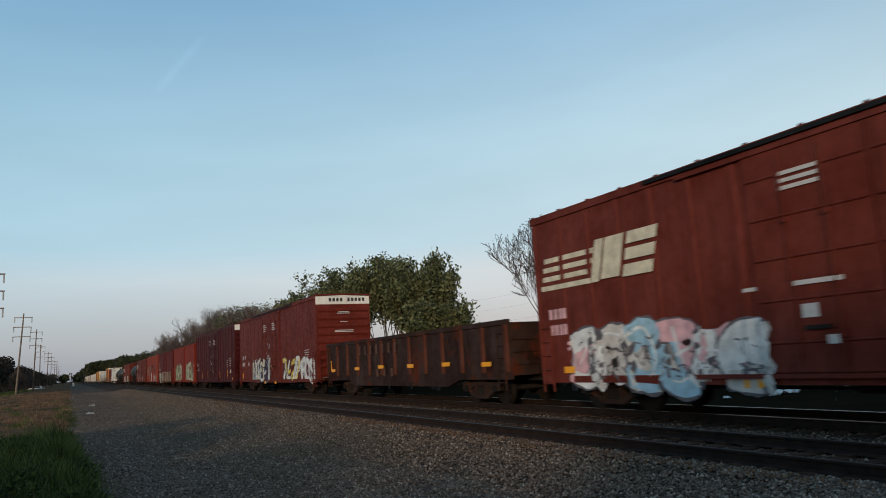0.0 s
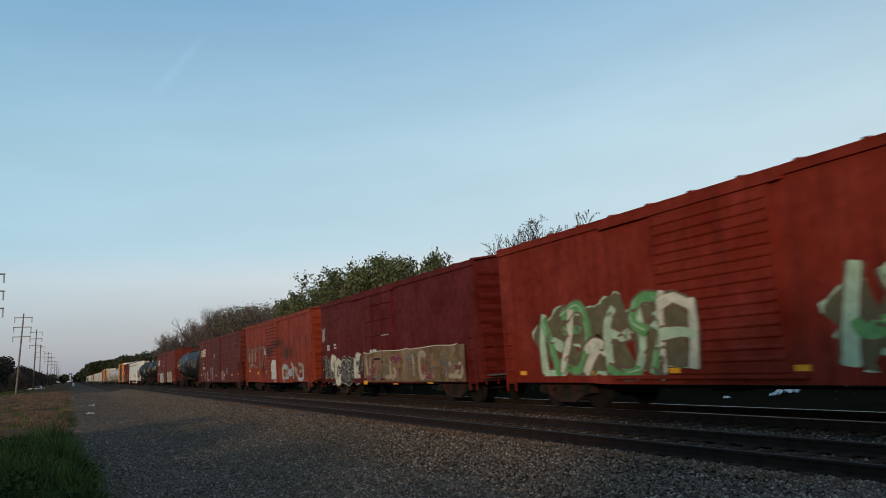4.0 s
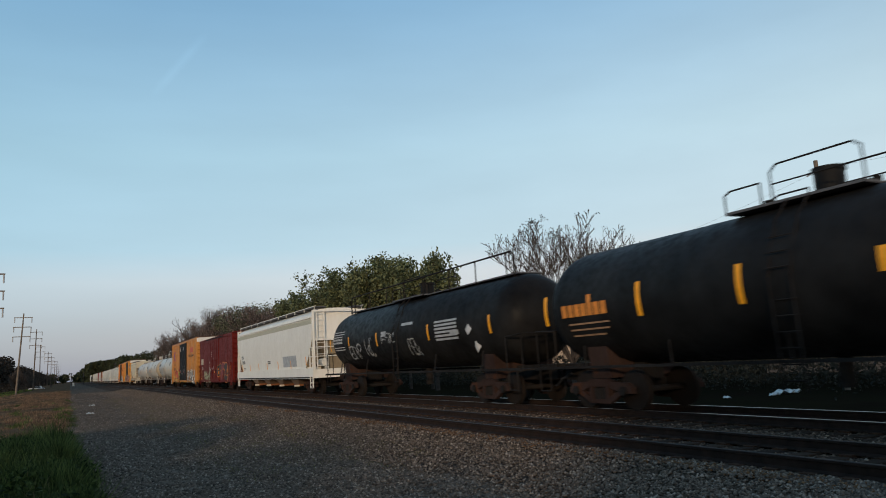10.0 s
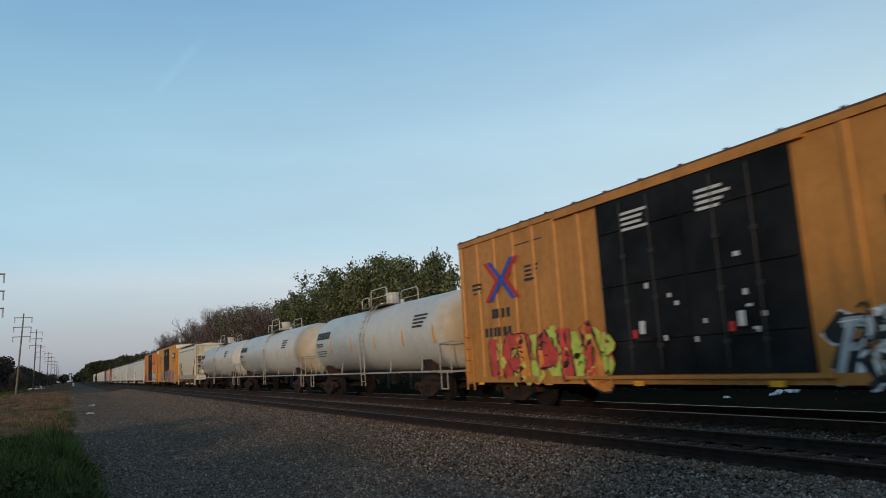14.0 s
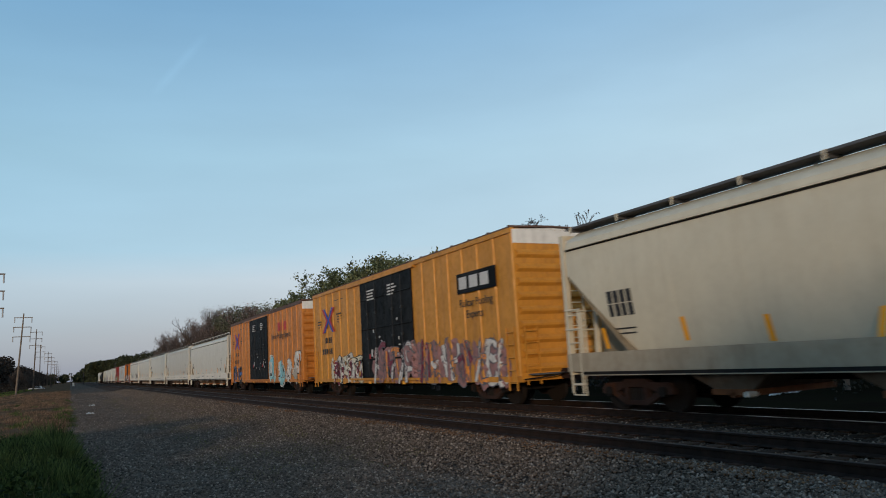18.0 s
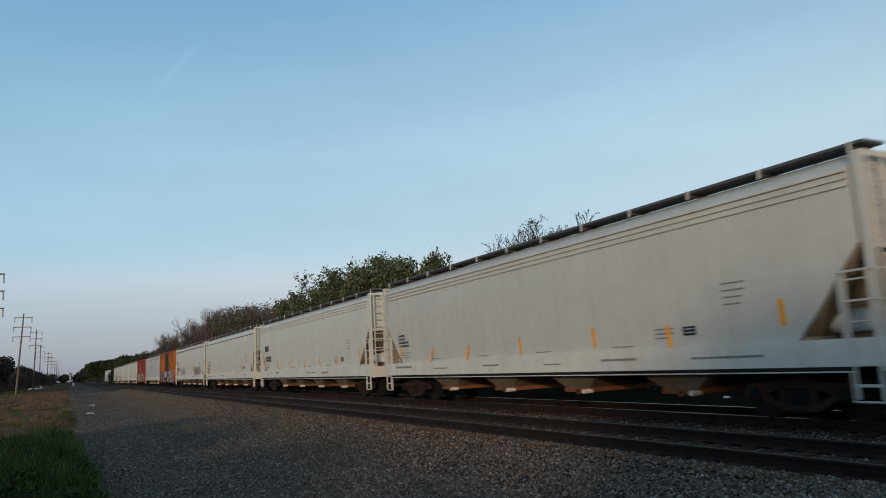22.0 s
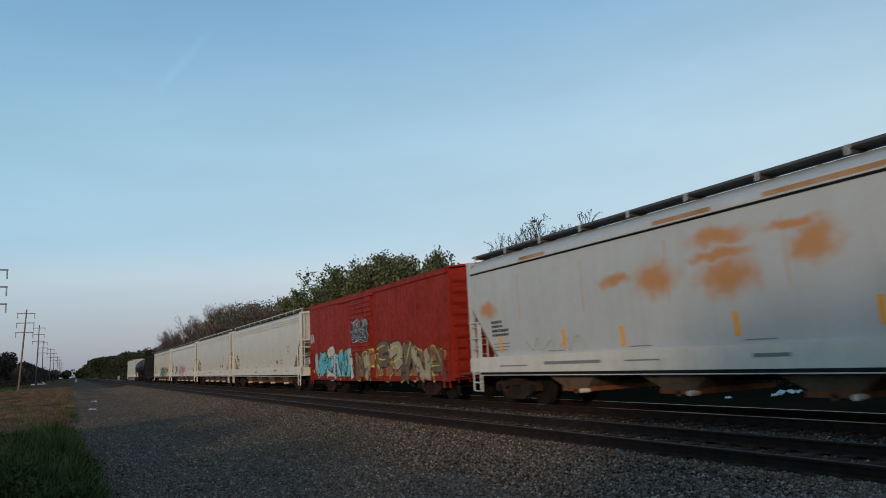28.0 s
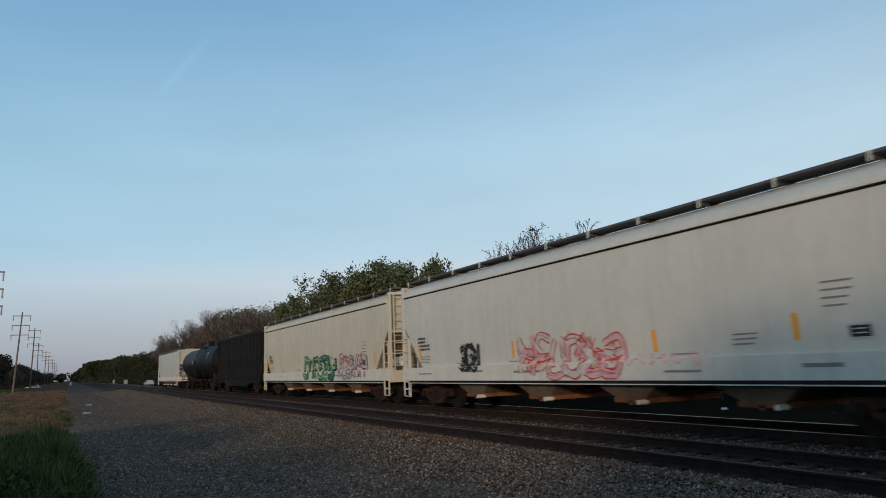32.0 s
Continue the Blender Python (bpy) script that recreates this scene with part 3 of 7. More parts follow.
def boxcar(front, rear, label, mat, eave=4.36, peak=4.62, sill=0.69, belly=0.635, posts=1.25, post_depth=0.045, door=None, roof=None,
           end_mat=None, white_top=False, panel_rows=0, chord=None, corrugated_door=False, roof_ribs=True, door_label="", end_ribs=9, hood=None, post_mat=None):
    half = (rear - front) / 2
    car = car_thing("boxcar", label, "boxcar", front, rear)
    w = 1.45
    roof, end_mat, chord = roof or mat, end_mat or mat, chord or mat
    body = part("body", Shape().box(-w, w, -half, half, sill, eave), mat, car)
    # side sill hangs deeper between the trucks
    for sx in (-1, 1):
        x0, x1 = sorted((sx * (w + 0.012), sx * (w - 0.10)))
        part("side_sill", Shape().prism_x([(-half + 0.02, sill - 0.02), (-half + 3.6, sill - 0.02), (-half + 4.3, belly), (half - 4.3, belly), (half - 3.6, sill - 0.02),
                                           (half - 0.02, sill - 0.02), (half - 0.02, sill + 0.14), (-half + 0.02, sill + 0.14)], x0, x1), mat, car)
        x0, x1 = sorted((sx * (w + 0.05), sx * (w - 0.06)))
        part("top_chord", Shape().box(x0, x1, -half - 0.01, half + 0.01, eave - 0.12, eave + 0.02), chord, car)
    if hood:
        part("door_hood", Shape().box(-w - 0.11, -w + 0.02, half - hood[1], half - hood[0], eave - 0.06, eave + 0.022), hood[2], car, "dark door rail hood under the roof")
    r = Shape()
    r.prism_y([(-w - 0.05, eave + 0.024), (0, peak - 0.03), (w + 0.05, eave + 0.024), (w + 0.05, eave + 0.06), (0, peak), (-w - 0.05, eave + 0.06)], -half - 0.03, half + 0.03)
    rf = part("roof", r, roof, car)
    if roof_ribs:
        rr = Shape().loft([[(-w - 0.04, -0.05, eave + 0.06), (0, -0.05, peak), (w + 0.04, -0.05, eave + 0.06)], [(-w - 0.04, -0.03, eave + 0.10), (0, -0.03, peak + 0.045), (w + 0.04, -0.03, eave + 0.10)],
                           [(-w - 0.04, 0.03, eave + 0.10), (0, 0.03, peak + 0.045), (w + 0.04, 0.03, eave + 0.10)], [(-w - 0.04, 0.05, eave + 0.06), (0, 0.05, peak), (w + 0.04, 0.05, eave + 0.06)]], closed=False, caps=False).mesh("roof_rib", roof)
        n = int(2 * half / 1.15)
        for i in range(n + 1):
            part("roof_rib", rr, None, rf).location = (0, -half + 0.1 + i * (2 * half - 0.2) / n, 0)
    d0, d1 = (half - door[0], half - door[1]) if door else (0, 0)
    ribs_at = []
    if posts:
        n = max(2, round(2 * half / posts))
        pm = Shape()
        ph = 0.055
        pm.loft([[(0, -ph * 1.5, sill + 0.142), (-post_depth, -ph, sill + 0.15), (-post_depth, ph, sill + 0.15), (0, ph * 1.5, sill + 0.142)],
                 [(0, -ph * 1.5, eave - 0.122), (-post_depth, -ph, eave - 0.13), (-post_depth, ph, eave - 0.13), (0, ph * 1.5, eave - 0.122)]])
        pm = pm.mesh("side_post", post_mat or mat)
        for i in range(n + 1):
            y = -half + 0.08 + i * (2 * half - 0.16) / n
            if door and d1 - 0.15 < y < d0 + 0.15:
                continue
            ribs_at.append(y)
            part("side_post", pm, None, car).location = (-w, y, 0)
            part("side_post", pm, None, car).matrix_local = pose(w, y, 0, 0, 0, 180)
    if panel_rows:
        for i in range(panel_rows):
            z = sill + 0.3 + (eave - sill - 0.5) * (i + 0.5) / panel_rows
            segs = [(-half + 0.1, d1 - 0.1), (d0 + 0.1, half - 0.1)] if door else [(-half + 0.1, half - 0.1)]
            for a, b in segs:
                bs = Shape()
                bs.loft([[(-w, a, z - 0.05), (-w, b, z - 0.05)], [(-w - 0.022, a, z - 0.012), (-w - 0.022, b, z - 0.012)],
                         [(-w - 0.022, a, z + 0.012), (-w - 0.022, b, z + 0.012)], [(-w, a, z + 0.05), (-w, b, z + 0.05)]], closed=False, caps=False)
                part("side_bead", bs, mat, car)

    def relief(y, z=0):
        for p in ribs_at:
            if abs(y - p) < 0.08:
                return -w - post_depth
        if door and d1 < y < d0:
            return -w - 0.0925
        return -w - (0.0235 if panel_rows else 0.001)

    if door:
        for sx in (-1, 1):
            n = door[2]
            for k in range(n):
                a = d1 + (d0 - d1) * k / n + 0.015
                b = d1 + (d0 - d1) * (k + 1) / n - 0.015
                s = Shape()
                x0, x1 = sorted((sx * (w - 0.01), sx * (w + 0.06)))
                s.box(x0, x1, a, b, sill + 0.16, eave - 0.16)
                dm = door[3]
                dr = part("door", s, dm, car, door_label)
                rows = 15 if corrugated_door else 5 if dm is mat else 3
                for i in range(rows):
                    z = sill + 0.3 + (eave - sill - 0.6) * (i + 0.5) / rows
                    t = 0.05 if corrugated_door else 0.03
                    o = Shape()
                    xo = sx * (w + 0.06)
                    o.loft([[(xo, a + 0.06, z - t), (xo, b - 0.06, z - t)], [(xo + sx * 0.03, a + 0.06, z - t * 0.3), (xo + sx * 0.03, b - 0.06, z - t * 0.3)],
                            [(xo + sx * 0.03, a + 0.06, z + t * 0.3), (xo + sx * 0.03, b - 0.06, z + t * 0.3)], [(xo, a + 0.06, z + t), (xo, b - 0.06, z + t)]], closed=False, caps=False)
                    if sx < 0:
                        part("door_rib", o, dm, dr)
                if sx < 0 and not corrugated_door:
                    hb = Shape()
                    for q in (0.33, 0.67):
                        y = a + (b - a) * q
                        hb.rod((-w - 0.10, y, sill + 0.25), (-w - 0.10, y, eave - 0.3), 0.018, 5)
                        for z in (1.4, 2.4, 3.4):
                            hb.box(-w - 0.13, -w - 0.05, y - 0.05, y + 0.05, z, z + 0.09)
                    part("lock_bar", hb, LOCK_GREY if dm is not mat else dm, dr)
                    part("door_handle", Shape().box(-w - 0.13, -w - 0.07, a + (b - a) * 0.4, a + (b - a) * 0.6, 1.55, 1.62), STEEL_DARK, dr)
        for z in (sill + 0.10, eave - 0.15):
            part("door_track", Shape().box(-w - 0.10, -w + 0.01, d1 - 0.3, min(half - 0.2, d0 + 1.6), z - 0.04, z + 0.04), mat, car)
    # ends: pressed horizontal ribs
    er = Shape()
    er.loft([[(-w + 0.06, 0, -0.12), (w - 0.06, 0, -0.12)], [(-w + 0.12, -0.07, -0.03), (w - 0.12, -0.07, -0.03)], [(-w + 0.12, -0.07, 0.03), (w - 0.12, -0.07, 0.03)],
             [(-w + 0.06, 0, 0.12), (w - 0.06, 0, 0.12)]], closed=False, caps=False)
    er = er.mesh("end_rib", end_mat)
    top = eave - (0.62 if white_top else 0.25)
    for i in range(end_ribs):
        z = sill + 0.35 + (top - sill - 0.45) * i / (end_ribs - 1)
        part("end_rib", er, None, car).location = (0, -half - 0.002, z)
        part("end_rib", er, None, car).matrix_local = pose(0, half + 0.002, z, 0, 0, 180)
    if end_mat is not mat:
        for e in (-1, 1):
            y0, y1 = sorted((e * (half + 0.0005), e * (half - 0.02)))
            part("end_sheet", Shape().box(-w + 0.03, w - 0.03, y0, y1, sill + 0.05, eave - 0.05), end_mat, car)
    for e in (-1, 1):
        y = e * (half + 0.012)
        y0, y1 = sorted((e * half, y))
        gable = Shape().prism_y([(-w, eave - 0.02), (w, eave - 0.02), (0, peak - 0.05)], y0, y1)
        part("gable", gable, WHITE_TOP if white_top else end_mat, car)
        if white_top:
            part("end_panel", Shape().box(-w, w, y0, y1, eave - 0.42, eave - 0.024), WHITE_TOP, car, "white painted upper end panel")
        ladder(car, -w - 0.06, e * (half - 0.35), sill - 0.25, sill + 1.5, 5, material=mat)
        ladder(car, -w + 0.35, e * (half + 0.10), sill - 0.1, sill + 1.5, 5, along="x", material=end_mat)
        part("end_platform", Shape().box(-1.2, 1.2, min(e * half, e * (half + 0.3)), max(e * half, e * (half + 0.3)), sill + 0.16, sill + 0.2), GRATING, car)
        part("uncoupling_lever", Shape().bar([(-1.5, e * (half + 0.2), 0.75), (-0.6, e * (half + 0.28), 0.8), (0, e * (half + 0.5), 0.95)], 0.018), STEEL_DARK, car)
    wheel = Shape()
    rim = [(0.7 + 0.27 * math.cos(q * math.pi / 8), -half - 0.14, 2.3 + 0.27 * math.sin(q * math.pi / 8)) for q in range(17)]
    wheel.bar(rim, 0.017)
    for q in (0, 5, 11):
        wheel.rod((0.7, -half - 0.14, 2.3), rim[q], 0.012, 4)
    wheel.rod((0.7, -half - 0.15, 2.3), (0.7, -half - 0.02, 2.3), 0.035, 8)
    part("brake_wheel", wheel, STEEL_DARK, car)
    gear = Shape()
    gear.rod((0.5, -1.5, 0.7), (0.5, 0.2, 0.7), 0.2, 10)
    gear.box(-0.7, -0.3, 0.6, 1.3, 0.45, sill)
    gear.bar([(-0.9, -half + 3.2, 0.55), (-0.9, half - 3.2, 0.55)], 0.03)
    for i in range(5):
        y = -half + 3.5 + i * (2 * half - 7) / 4
        gear.box(-w + 0.1, w - 0.1, y - 0.07, y + 0.07, 0.62, sill + 0.02)
    part("brake_gear", gear, STEEL_DARK, car)
    running_gear(car, half, 2.3, 0.95)
    return car, half, relief


def reflectors(car, half, spots, x, size=(0.30, 0.11), z=None, material=None):
    m = Shape().box(-0.0035, 0, -size[0] / 2, size[0] / 2, -size[1] / 2, size[1] / 2).mesh("reflector", material or YELLOW_TAPE)
    for u, z in spots:
        o = part("reflector", m, None, car)
        low, up = x(half - u, z - size[1] / 2) - 0.004, x(half - u, z + size[1] / 2) - 0.004
        o.matrix_local = pose((low + up) / 2, half - u, z, 0, math.degrees(math.atan2(up - low, size[1])))


SILL_WHITE = paint("sill_off_white", (0.66, 0.605, 0.52), 0.5, 0.06, dirt=(0.36, 0.28, 0.19), dirty=0.35)
# Grime plus the shade inside the end openings, both put into this colour.
END_DIRT_SHADE = paint("dirty_shaded_end_sheet", (0.23, 0.18, 0.118), 0.85, 0.3, dirt=(0.10, 0.07, 0.045), dirty=0.6, spec=0.1)


def hopper(front, rear, label, mat, bays=4, eave=4.08, crown=4.42, bay_mat=None, opening=1.2, cut=2.85, boards=True, style="ridges", sill_mat=None, stripe=None, tuck=0.11, edge=False):
    half = (rear - front) / 2
    car = car_thing("covered_hopper", label, "covered hopper", front, rear)
    w = 1.49
    low = 1.12
    sill_mat = sill_mat or SILL_WHITE
    inset = 0.22

    def bottom(y):
        d = half - inset - abs(y)
        if d >= opening + 0.12:
            return low
        t = max(0.0, min(1.0, 1 - d / opening))
        return 1.36 + (cut - 1.36) * t ** 0.9

    ys = [-half + inset + d for d in (0, 0.1, 0.25, 0.45, 0.65, 0.85, 1.0, 1.1, 1.16, opening, opening + 0.14)]
    ys = ys + list(np.linspace(-half + 3.5, half - 3.5, 8)) + [-y for y in ys[::-1]]

    def side(z):
        return w - 0.004 - tuck * max(0.0, (3.0 - z) / 1.9) ** 1.7

    def ring(y):
        b = bottom(y)
        right = [(side(z), z) for z in (b, b + (eave - b) * 0.12, b + (eave - b) * 0.25, b + (eave - b) * 0.4, b + (eave - b) * 0.62, eave - 0.12)] + [(w - 0.03, eave), (w - 0.14, eave + 0.10), (w - 0.45, crown - 0.06), (0.35, crown)]
        return [(x, y, z) for x, z in right] + [(-x, y, z) for x, z in right[::-1]]

    part("body", Shape().loft([ring(y) for y in ys]), mat, car, smooth=True)
    for sx in (-1, 1):
        x0, x1 = sorted((sx * (w + 0.035), sx * (w - 0.14)))
        part("side_sill", Shape().prism_x([(-half, 0.93), (half, 0.93), (half, 1.34), (half - 0.1, 1.37), (-half + 0.1, 1.37), (-half, 1.34)], x0, x1), sill_mat, car, "straight side sill")
        part("sill_flange", Shape().box(*sorted((sx * (w + 0.05), sx * (w - 0.10))), -half + 0.6, half - 0.6, 0.86, 0.928), STEEL_DARK, car)
        part("sill_lip", Shape().box(*sorted((sx * (w + 0.065), sx * (w - 0.05))), -half + 0.6, half - 0.6, 0.838, 0.858), sill_mat, car, "pale lower lip of the side sill")
        if style == "ridges":
            rows = ((3.78, 0.03), (3.90, 0.03), (4.02, 0.035))
        else:
            rows = ((3.93, 0.05),)
        for z, d in rows:
            xo = sx * (w - 0.02)
            part("roof_ridge", Shape().box(*sorted((xo, xo + sx * (d + 0.02))), -half + inset + 0.02, half - inset - 0.02, z - 0.018, z + 0.018), mat, car)
        if style == "line":
            part("seam_line", Shape().box(*sorted((sx * w, sx * (w + 0.004))), -half + inset + 0.02, half - inset - 0.02, 3.87, 3.905), STEEL_DARK, car)
        if stripe:
            part("stripe", Shape().box(*sorted((sx * w, sx * (w + 0.004))), -half + inset + 0.02, half - inset - 0.02, 3.62, 3.86), stripe, car, "olive-grey painted stripe")
    seam = Shape().prism_y([(-side(z) - d, z) for d, zs in ((0.0025, (1.37, 1.7, 2.1, 2.5, 3.0, 3.62)), (-0.01, (3.62, 3.0, 2.5, 2.1, 1.7, 1.37))) for z in zs], -0.012, 0.012).mesh("sheet_seam", mat)
    for i in range(1, 7):
        part("sheet_seam", seam, None, car).location = (0, -half + i * 2 * half / 7, 0)
    bay_mat = bay_mat or mat
    usable = 2 * half - 5.8
    bl = usable / bays
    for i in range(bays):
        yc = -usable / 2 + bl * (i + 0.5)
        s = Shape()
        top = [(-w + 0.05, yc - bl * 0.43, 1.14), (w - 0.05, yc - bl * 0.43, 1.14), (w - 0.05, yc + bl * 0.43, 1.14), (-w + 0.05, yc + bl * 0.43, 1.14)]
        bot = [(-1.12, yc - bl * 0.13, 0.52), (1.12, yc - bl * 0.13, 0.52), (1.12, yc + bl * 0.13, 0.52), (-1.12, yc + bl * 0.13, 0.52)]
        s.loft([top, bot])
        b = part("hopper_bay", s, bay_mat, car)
        g = Shape().box(-1.15, 1.15, yc - bl * 0.15, yc + bl * 0.15, 0.42, 0.53)
        g.disc_x(-1.15, -0.95, yc, 0.43, 0.07, 8)
        part("outlet_gate", g, GATE_RUST, b, "rust-brown outlet gate")
        part("gate_shaft", Shape().rod((-1.36, yc - bl * 0.14, 0.45), (-1.1, yc - bl * 0.14, 0.45), 0.055, 8), SILL_WHITE, b, "pale capstan end of the gate shaft")
    for e in (-1, 1):
        ye = e * half
        s = Shape()
        for x in (-w + 0.05, w - 0.05):
            s.box(x - 0.05, x + 0.05, *sorted((ye, ye - e * 0.14)), 0.93, crown - 0.12)
        for x in (-0.7, 0.7):
            s.prism_x([(e * (half - 0.25), 1.1), (e * (half - 0.12), 1.1), (e * (half - inset - 0.02), cut + 0.5), (e * (half - inset - 0.15), cut + 0.4)], x - 0.04, x + 0.04)
        s.box(-w + 0.06, w - 0.06, *sorted((ye, ye - e * 0.07)), crown - 0.2, crown - 0.1)
        s.box(-w + 0.06, w - 0.06, *sorted((ye - e * 0.02, ye - e * 0.09)), cut - 0.1, cut)
        part("end_frame", s, mat, car)
        ya, yb = half - inset + 0.012, half - inset - opening - 0.10
        part("slope_sheet", Shape().prism_x([(e * ya, cut - 0.015), (e * yb, 1.33), (e * yb, 1.27), (e * ya, cut - 0.09)], -w + 0.03, w - 0.03), END_DIRT_SHADE, car, "dirty sloping end sheet, shade of the opening put into its colour")
        part("end_web", Shape().prism_x([(e * (half - 0.35), 1.31), (e * yb, 1.31), (e * (half - inset - 0.08), cut - 0.12)], -0.66, 0.66), END_DIRT_SHADE, car)
        part("end_platform", Shape().box(-w + 0.02, w - 0.02, *sorted((ye, ye - e * 1.3)), 1.25, 1.30), mat, car)
        part("end_sill", Shape().box(-w + 0.02, w - 0.02, *sorted((ye, ye - e * 0.14)), 0.86, 1.249), mat, car)
        post = Shape().box(-w - 0.03, -w + 0.03, e * (half - 0.62) - 0.03, e * (half - 0.62) + 0.03, 1.37, 2.35)
        part("grab_post", post, mat, car)
        ladder(car, -w - 0.02, e * (half - 0.33), 0.42, 2.42, 6, 0.40, material=mat, label="side ladder at the car end")
        ladder(car, -w + 0.40, e * (half + 0.0), 1.3, crown - 0.2, 10, 0.40, along="x", material=mat)
        part("handrail", Shape().bar([(-w - 0.02, e * (half - 0.62), 2.42), (-w - 0.02, e * (half - 0.02), 2.42), (w - 0.1, e * (half - 0.02), 2.42)], 0.022), mat, car)
        part("handrail", Shape().bar([(-w - 0.02, e * (half - 0.62), 1.95), (-w - 0.02, e * (half - 0.02), 1.95), (w - 0.1, e * (half - 0.02), 1.95)], 0.022), mat, car)
        part("stirrup", Shape().bar([(-w, e * (half - 0.12), 0.93), (-w, e * (half - 0.12), 0.38), (-w, e * (half - 0.62), 0.38), (-w, e * (half - 0.62), 0.93)], 0.019).bar([(-w, e * (half - 0.12), 0.64), (-w, e * (half - 0.62), 0.64)], 0.015), mat, car)
        part("bolster_web", Shape().box(-1.1, 1.1, e * (half - 1.9) - 0.2, e * (half - 1.9) + 0.2, 0.62, 1.12), STEEL_DARK, car)
    part("brake_reservoir", Shape().rod((-0.75, -half + 0.35, 1.66), (-0.75, -half + 1.25, 1.66), 0.2, 14), WHITE_TOP, car, "pale air reservoir on the end platform", smooth=True)
    part("brake_cylinder", Shape().rod((-0.2, half - 0.4, 1.6), (-0.2, half - 1.1, 1.6), 0.17, 12), STEEL_DARK, car)
    if boards:
        for sx in (-1, 1):
            x0 = sx * 1.0
            part("running_board", Shape().box(x0 - 0.28, x0 + 0.28, -half + 0.02, half - 0.02, crown + 0.03, crown + 0.08), GRATING, car, "dark steel roof walkway")
            b = Shape().prism_y([(-0.31, -0.12), (-0.292, -0.12), (-0.292, -0.01), (-0.282, 0.0), (-0.282, 0.056), (-0.31, 0.056)], -0.022, 0.022).mesh("walkway_bracket", mat)
            under = Shape().box(-0.27, 0.28, -0.015, 0.015, -0.07, -0.002).mesh("walkway_joist", GRATING)
            n = int(2 * half / 1.7)
            for i in range(n + 1):
                br = part("walkway_bracket", b, None, car)
                br.matrix_local = pose(x0, -half + 0.25 + i * (2 * half - 0.5) / n, crown + 0.03, 0, 0, 0 if sx < 0 else 180)
                part("walkway_joist", under, None, br)
            if edge:
                part("walkway_edge", Shape().box(*sorted((x0 + sx * 0.285, x0 + sx * 0.315)), -half + 0.02, half - 0.02, crown + 0.082, crown + 0.115), mat, car, "pale edge rail of the roof walkway")
        part("hatch_trough", Shape().box(-0.34, 0.34, -half + 1.0, half - 1.0, crown - 0.02, crown + 0.06), mat, car)
    running_gear(car, half, 1.9, 0.75)
    return car, half, lambda y, z=1.6: -side(z) - 0.005 if z > 1.375 else -w - 0.037


